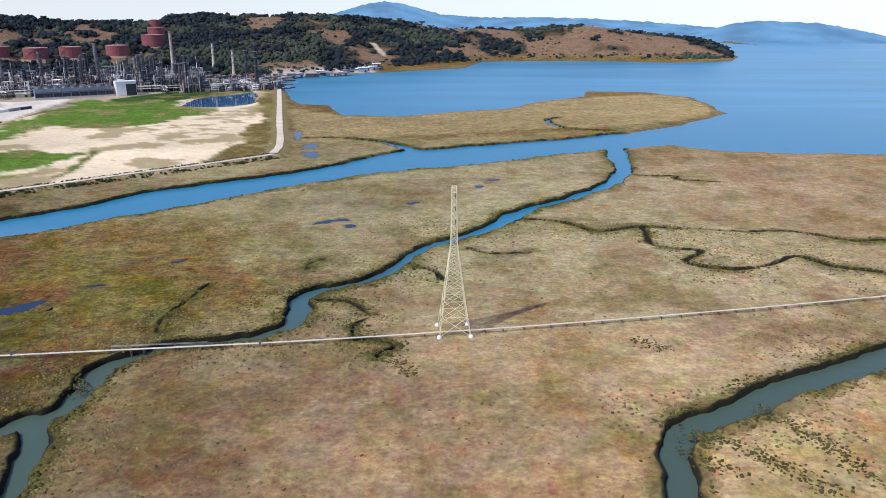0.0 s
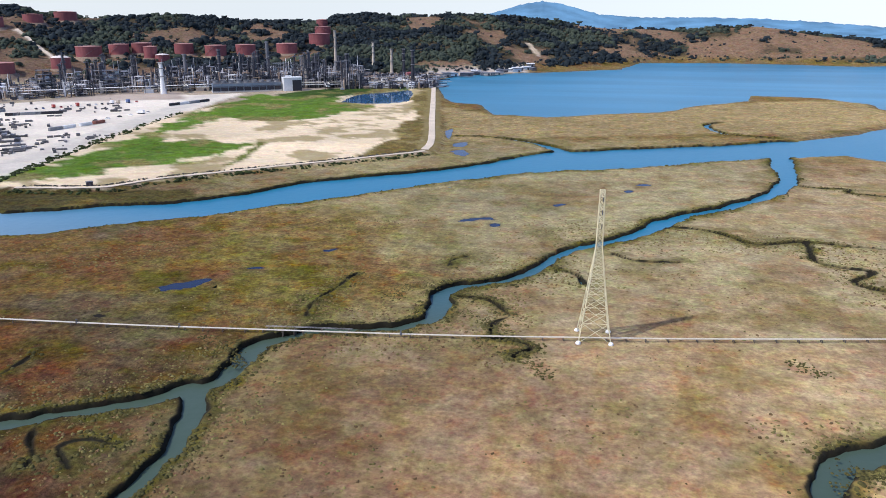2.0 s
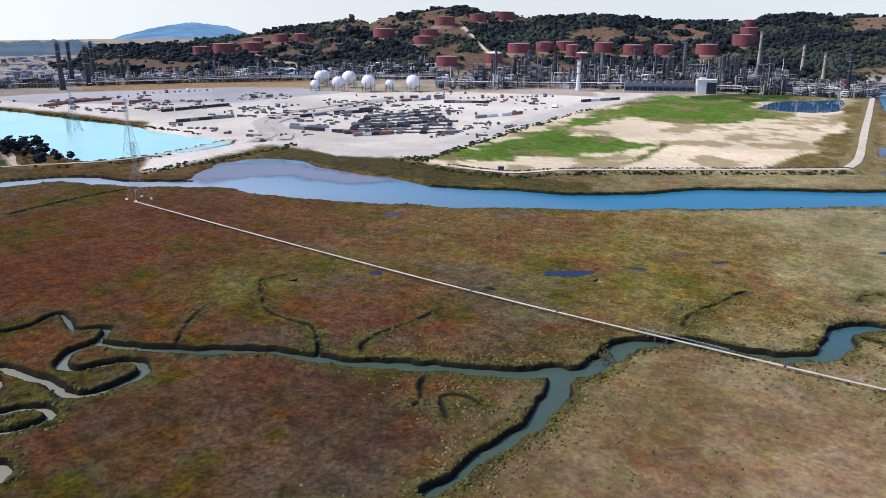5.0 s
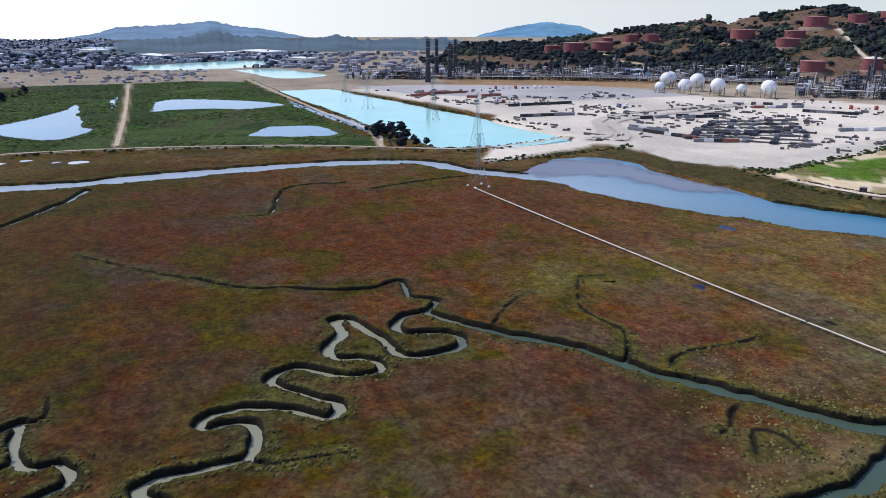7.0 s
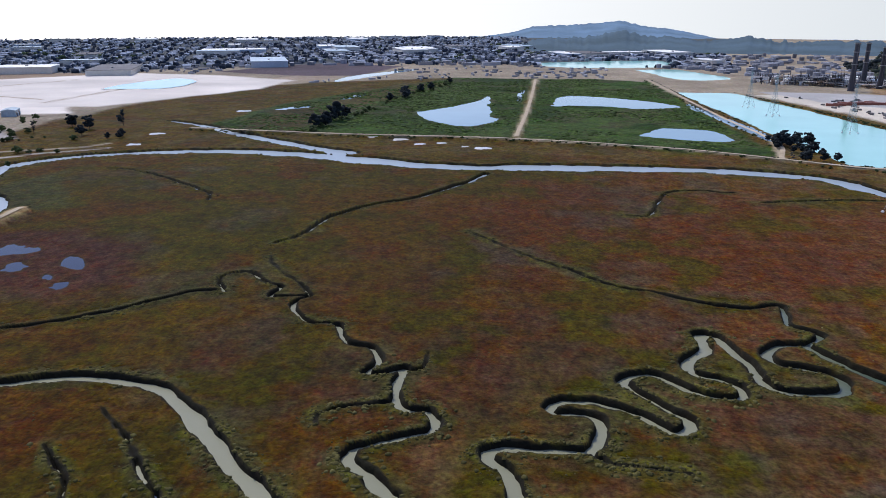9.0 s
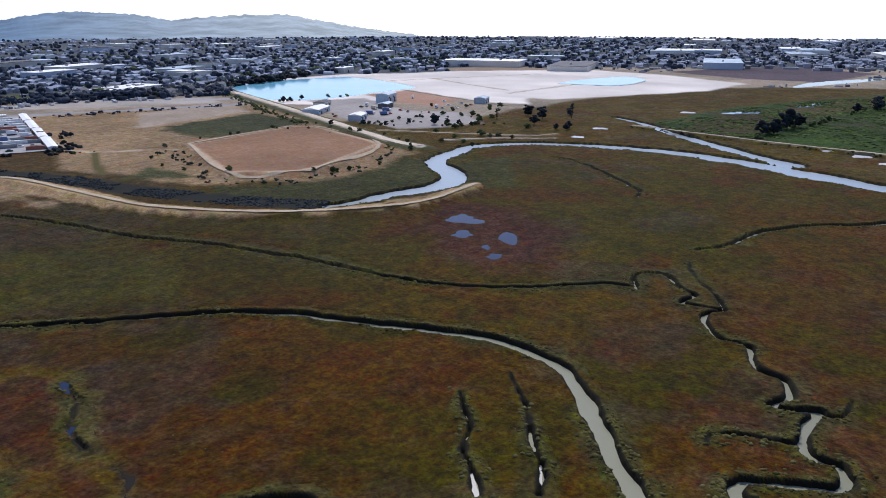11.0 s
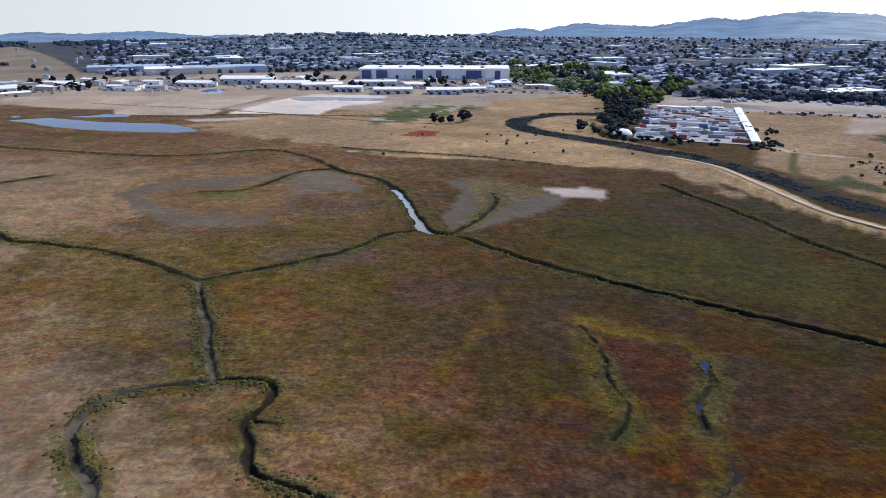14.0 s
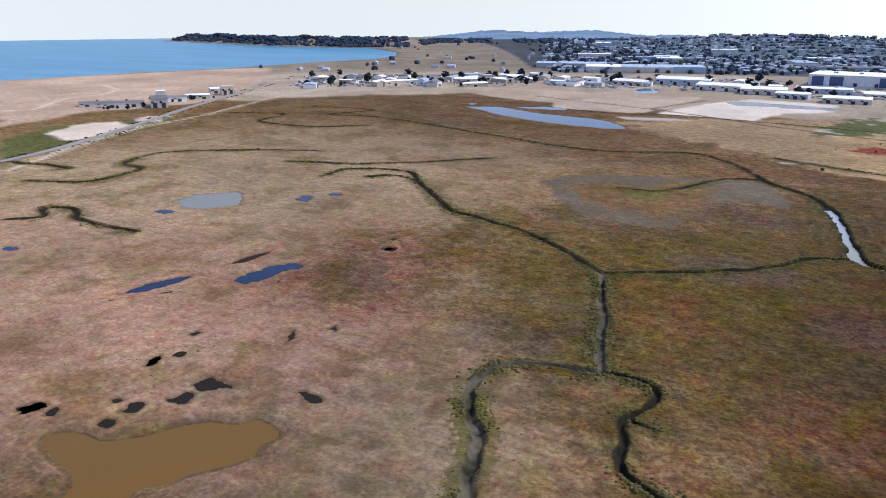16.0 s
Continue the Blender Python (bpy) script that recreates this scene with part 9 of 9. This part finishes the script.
for k in range(46):
    az, r = rng.uniform(203, 221), rng.uniform(990, 1160)
    x, y = polar(az, r)
    a, b = rng.uniform(14, 34), rng.uniform(8, 18)
    shed("yard_building", (x, y), (a, b), rng.uniform(0, 3), rng.uniform(3.5, 7), rng.choice((WALL_PALE, SAND_STEEL, ROOF_WHITE)), rng.choice((ROOF_WHITE, ROOF_GREY, ROOF_WHITE, BLUE_STEEL)), "small pale commercial building beyond the marsh", "commercial buildings", 1)
for k in range(30):
    x, y = polar(rng.uniform(203, 222), rng.uniform(985, 1180))
    tree("oak", x, y, rng.uniform(0.7, 1.6), "dark tree among commercial buildings", "commercial trees")


# houses
def house_kit(a, b, h, wall, roof):
    out = [("wall", Geo().box((0, 0, 0), (a, b, h)).mesh("wall", wall)), ("roof", Geo().gable((0, 0, h), (a, b), b * 0.28, 0, 0.5).mesh("roof", roof))]
    out.append(("garage_door", Geo().box((a * 0.28, b / 2 + 0.04, 0), (2.6, 0.1, 2.2)).mesh("garage_door", ROOF_WHITE)))
    out.append(("window", Geo().box((-a * 0.2, b / 2 + 0.04, 1.0), (2.0, 0.1, 1.3)).mesh("window", GLASS)))
    out.append(("chimney", Geo().box((-a * 0.3, 0, h), (0.8, 0.8, b * 0.28 + 1)).mesh("chimney", WALL_PALE)))
    return out


WALL_WARM = material("tan stucco wall", (0.45, 0.36, 0.27), 0.9, 0, 0.15, 0.3, spread=0.3)
HOUSES = [house_kit(15, 9, 3.4, WALL_PALE, ROOF_GREY), house_kit(12, 9, 5.6, WALL_PALE, ROOF_GREY), house_kit(16, 10, 3.4, WALL_WARM, ROOF_GREY), house_kit(13, 8, 3.2, ROOF_WHITE, ROOF_GREY)]
EDGE_AZ, EDGE_R = [80, 100, 118, 126, 134, 141, 150, 160, 168, 174, 186, 200, 206, 222, 230], [1400, 1450, 1350, 1250, 1050, 930, 905, 905, 960, 1250, 1300, 1250, 1230, 1250, 1500]


def town_places(n, seed, near=1.0, reach=3600):
    rs = np.random.RandomState(seed)
    az = rs.uniform(76, 226, n)
    lo = np.interp(az, EDGE_AZ, EDGE_R) * near
    f = rs.rand(n)
    r = 1 / (1 / lo + (1 / reach - 1 / lo) * f ** 0.85)
    # streets: houses stand on a loose grid
    x, y = -np.sin(np.radians(az)) * r, np.cos(np.radians(az)) * r
    c, s = math.cos(0.35), math.sin(0.35)
    u, w = x * c + y * s, -x * s + y * c
    w = np.round(w / 34) * 34 + rs.uniform(-4, 4, n)
    x, y = u * c - w * s, u * s + w * c
    free = np.ones(n, bool)
    for name in ("pan", "pan_b", "tan_a", "tan_b", "tan_c", "flats", "flats_white", "field_dark", "field_tan", "field_brown", "side_field", "street_strip"):
        free &= near_polygon(x, y, REGIONS[name]) > 6
    for name in ("lagoon_far", "lagoon_far_b", "basin_blue"):
        free &= near_polygon(x, y, PONDS[name]) > 15
    free &= bay_distance(x, y) > 40
    free &= ~((np.abs(x + 12) < 125) & (np.abs(y + 1140) < 60))
    free &= (az < 203) | (rs.rand(n) < 0.03)
    free &= ~((az > 62) & (az < 90) & (np.hypot(x, y) > 1860))
    return x[free], y[free], r[free]


hx, hy, hr = town_places(7200, 3)
order = np.argsort(hr)
hx, hy = hx[order], hy[order]
for k in range(84):
    kit = HOUSES[k % 4]
    t = thing("house", ("low grey-roofed stucco house", "two-storey grey-roofed house", "tan stucco house with grey roof", "small white house with grey roof")[k % 4] + " in the town", "house", "houses of the town", (hx[k], hy[k], 0), 0.35 + rng.choice((0, math.pi / 2)))
    for name, me in kit:
        part(name, me, None, t)
g, gr = Geo(), Geo()
for x, y in zip(hx[84:], hy[84:]):
    a, b, h = rng.uniform(8, 16), rng.uniform(6, 10), rng.uniform(2.6, 4.6)
    turn = 0.35 + rng.choice((0, math.pi / 2))
    z = -float(drop(math.hypot(x, y)))
    g.box((x, y, z), (a, b, h), turn)
    gr.gable((x, y, z + h), (a, b), b * 0.25, turn, 0.4)
# far haze mixed into wall and roof colours as extra blue
WALLS_FAR = material("mixed house walls, haze-blued", (0.52, 0.54, 0.57), 0.9, 0, 0.15, 0.1, spread=0.6)
ROOFS_FAR = material("mixed house roofs, haze-blued", (0.32, 0.355, 0.43), 0.9, 0, 0.2, 0.1, spread=0.9)
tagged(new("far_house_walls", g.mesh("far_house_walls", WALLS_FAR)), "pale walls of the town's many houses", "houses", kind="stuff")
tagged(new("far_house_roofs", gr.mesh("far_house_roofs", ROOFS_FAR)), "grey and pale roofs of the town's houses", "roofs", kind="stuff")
# larger halls
bx, by, br = town_places(520, 8, 1.0, 3300)
big = [(x, y) for x, y in zip(bx, by)]
for k, (x, y) in enumerate(big[:105]):
    az = math.degrees(math.atan2(-x, y)) % 360
    s = rng.uniform(0.6, 1.6) * (1.5 if az < 128 or az > 176 else 0.9)
    a, b, h = 60 * s, 28 * s, rng.uniform(6, 11)
    t = thing("commercial_hall", rng.choice(("long white-roofed commercial hall in the town", "wide pale commercial hall in the town")), "hall", "halls of the town", (x, y, -float(drop(math.hypot(x, y)))), 0.35 + rng.choice((0, 0, math.pi / 2)))
    part("wall", Geo().box((0, 0, 0), (a, b, h)), rng.choice((WALL_PALE, WALL_BLUE, WALL_PALE)), t)
    part("roof", Geo().box((0, 0, h), (a + 1, b + 1, 0.7)), rng.choice((ROOF_WHITE, ROOF_WHITE, ROOF_GREY, BLUE_STEEL)), t)
    part("roof_unit", Geo().box((a * 0.2, 0, h + 0.7), (4, 3, 2)), STEEL, t)
# industry behind the lagoons
g = Geo()
for k in range(900):
    az = rng.uniform(66, 112)
    r = 1 / rng.uniform(1 / (1850 if az < 90 else 2600), 1 / np.interp(az, [66, 74, 82, 112], [1180, 1240, 1400, 1400]))
    x, y = polar(az, r)
    if min(near_polygon(np.array([x]), np.array([y]), PONDS[q])[0] for q in ("lagoon_far", "lagoon_far_b")) < 25:
        continue
    if rng.random() < 0.5:
        g.box((x, y, 0), (rng.uniform(6, 34), rng.uniform(4, 12), rng.uniform(2.5, 6)), rng.choice((0.3, 0.3 + math.pi / 2)))
    else:
        rr, hh = rng.uniform(2, 8), rng.uniform(3, 9)
        g.lathe((x, y, 0), [(rr, 0), (rr, hh), (0.2, hh + 0.12 * rr)], 10)
for k in range(700):
    x, y = polar(rng.uniform(84, 119), rng.uniform(1060, 1500))
    if min(near_polygon(np.array([x]), np.array([y]), PONDS[q])[0] for q in ("lagoon_far", "lagoon_far_b")) < 25 or min(near_polygon(np.array([x]), np.array([y]), REGIONS[q])[0] for q in ("reed_w", "reed_e", "pan", "pan_b", "field_dark", "field_tan")) < 12 or fbm(np.array([x]), np.array([y]), 90, 3, 6)[0] < 0.48:
        continue
    g.box((x, y, 0), (rng.uniform(2, 11), rng.uniform(1.5, 5), rng.uniform(1.2, 3.6)), rng.choice((0.3, 0.3 + math.pi / 2)))
INDUSTRY = material("mixed industrial cladding", (0.30, 0.31, 0.35), 0.8, 0.1, 0.25, 0.1, spread=0.9)
tagged(new("far_industry", g.mesh("far_industry", INDUSTRY)), "distant tanks, sheds and halls of the port town", "industry", kind="stuff")

# town trees
tx, ty, tr = town_places(9500, 21, 0.99)
npr2 = np.random.RandomState(9)
tx, ty = tx + npr2.uniform(-14, 14, len(tx)), ty + npr2.uniform(-14, 14, len(ty))
sc = npr2.uniform(3.2, 7.0, len(tx))
town_tree = [(lambda vf: (vf[0] * np.array((0.95, 0.95, 1.5)), vf[1]))(mound(0.9, npr2)) for _ in range(6)]
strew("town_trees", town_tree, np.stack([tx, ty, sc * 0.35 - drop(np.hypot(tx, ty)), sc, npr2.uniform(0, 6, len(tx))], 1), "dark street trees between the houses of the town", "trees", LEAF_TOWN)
# leafy parks and gardens among the houses
px, py, pr = town_places(2600, 33, 1.02, 2600)
ok = fbm(px, py, 140, 3, 4) > 0.55
px, py = px[ok], py[ok]
sc = npr2.uniform(5, 10, len(px))
strew("park_trees", ridge_trees, np.stack([px, py, sc * 0.4 - drop(np.hypot(px, py)), sc, npr2.uniform(0, 6, len(px))], 1), "green park and garden trees in the town", "trees", LEAF_PARK)
# dense trees of the creekside wood, round the lot and along the tracks beyond it
def grove(name, line, many, wide, low, high, mat, label, category="trees"):
    c = spline(line, 3.0)[:, :2]
    i = npr2.randint(0, len(c), many)
    sc = npr2.uniform(low, high, many)
    x, y = c[i, 0] + npr2.normal(0, wide, many), c[i, 1] + npr2.normal(0, wide, many)
    clear = near_polygon(x, y, [tuple(A), tuple(D), tuple(C), tuple(B)]) > 1.5
    strew(name, ridge_trees, np.stack([x, y, sc * 0.35, sc, npr2.uniform(0, 6, many)], 1)[clear], label, category, mat)


grove("willow_grove", [(-128, -1290), (-140, -1200), (-160, -1110), (-180, -1010), (-205, -930)], 230, 19, 5, 10, LEAF_PARK, "yellow-green willows in a dense creekside wood")
grove("oak_grove", [(-215, -960), (-205, -860), (-212, -790), (-195, -720), (-165, -650), (-152, -600)], 190, 12, 3.5, 7.5, LEAF_DARK, "dark oaks in a dense creekside wood")
grove("lot_trees", [(-140, -590), (-150, -560), (-172, -548), (-205, -533), (-238, -522), (-262, -600)], 60, 5, 2.0, 4.6, LEAF_DARK, "dark rounded trees along the edge of the paved lot")
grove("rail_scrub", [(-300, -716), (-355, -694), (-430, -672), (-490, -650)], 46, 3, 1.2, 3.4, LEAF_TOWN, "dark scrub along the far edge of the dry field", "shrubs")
grove("road_scrub", [(-575, -836), (-511, -690), (-463, -583), (-428, -485), (-398, -412), (-388, -350)], 260, 4, 1.0, 2.6, LEAF_BRIGHT, "green scrub along the straight levee road", "shrubs")
grove("field_scrub", [(-282, -466), (-268, -420), (-256, -390), (-247, -360), (-250, -343), (-284, -318), (-330, -326), (-370, -345)], 60, 5, 0.8, 2.6, LEAF_BRUSH, "dark bushes round the brown basin", "shrubs")
c = spline(ROADS["reed_slough"], 2.0)[:, :2]
i = npr2.randint(0, len(c), 4600)
d = np.gradient(c, axis=0)
o = npr2.uniform(-9.5, 9.5, 4600)
n = d[i] / np.hypot(d[i, 0], d[i, 1])[:, None]
x, y = c[i, 0] - n[:, 1] * o, c[i, 1] + n[:, 0] * o
ok = fbm(x, y, 14, 3, 5) > 0.44
strew("slough_reeds", tuft, np.stack([x, y, np.full(4600, 0.05), npr2.uniform(0.8, 2.6, 4600), npr2.uniform(0, 6, 4600)], 1)[ok], "dark matted reeds in the drained slough", "reeds", LEAF_DARK)
# a belt of taller trees at the town's near edge
az = npr2.uniform(134, 163, 260)
r = np.interp(az, EDGE_AZ, EDGE_R) + npr2.uniform(-6, 60, 260)
x, y = -np.sin(np.radians(az)) * r, np.cos(np.radians(az)) * r
ok = near_polygon(x, y, REGIONS["pan"]) > 8
sc = npr2.uniform(5, 10, 260)
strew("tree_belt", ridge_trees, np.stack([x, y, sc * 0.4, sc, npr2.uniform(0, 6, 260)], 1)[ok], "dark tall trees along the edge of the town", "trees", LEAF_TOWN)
c = spline([(-470, -800), (-524.9, -820), (-599.2, -845), (-679.7, -860), (-790, -905)], 3.0)[:, :2]
i = npr2.randint(0, len(c), 170)
sc = npr2.uniform(4, 9, 170)
strew("dark_tree_belt", ridge_trees, np.stack([c[i, 0] + npr2.normal(0, 9, 170), c[i, 1] + npr2.normal(0, 9, 170), sc * 0.35, sc, npr2.uniform(0, 6, 170)], 1), "dark evergreen trees beside the salt basin", "trees", LEAF_DARK)
# the wooded headland across the bay, and the woods behind the flats
n = 3200
az = npr2.uniform(191, 229.5, n)
r = np.interp(az, [191, 211, 212.5, 216, 223, 229.5], [2500, 2500, 2170, 2180, 2370, 2960]) + npr2.uniform(0, 160, n) * np.where(az > 212, 1.0, 2.2)
ok = (fbm(az * 10, az * 0, 8, 3, 2) > 0.42) | (az > 221)
x, y = -np.sin(np.radians(az)) * r, np.cos(np.radians(az)) * r
sc = npr2.uniform(7, 15, n)
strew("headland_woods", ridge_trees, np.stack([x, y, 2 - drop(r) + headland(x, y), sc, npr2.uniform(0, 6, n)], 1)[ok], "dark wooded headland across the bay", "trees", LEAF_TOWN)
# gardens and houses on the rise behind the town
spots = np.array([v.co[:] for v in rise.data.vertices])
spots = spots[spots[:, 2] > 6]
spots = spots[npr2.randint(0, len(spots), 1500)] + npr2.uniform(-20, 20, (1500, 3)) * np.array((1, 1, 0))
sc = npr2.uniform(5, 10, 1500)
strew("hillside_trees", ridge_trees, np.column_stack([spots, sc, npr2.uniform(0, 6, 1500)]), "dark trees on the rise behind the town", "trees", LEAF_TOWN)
g = Geo()
for x, y, z in spots[:420]:
    g.box((x + rng.uniform(-15, 15), y + rng.uniform(-15, 15), z - 4), (rng.uniform(9, 17), rng.uniform(8, 12), rng.uniform(8, 11)), rng.uniform(0, 3))
tagged(new("hillside_houses", g.mesh("hillside_houses", WALLS_FAR)), "small pale houses on the wooded rise", "houses", kind="stuff")
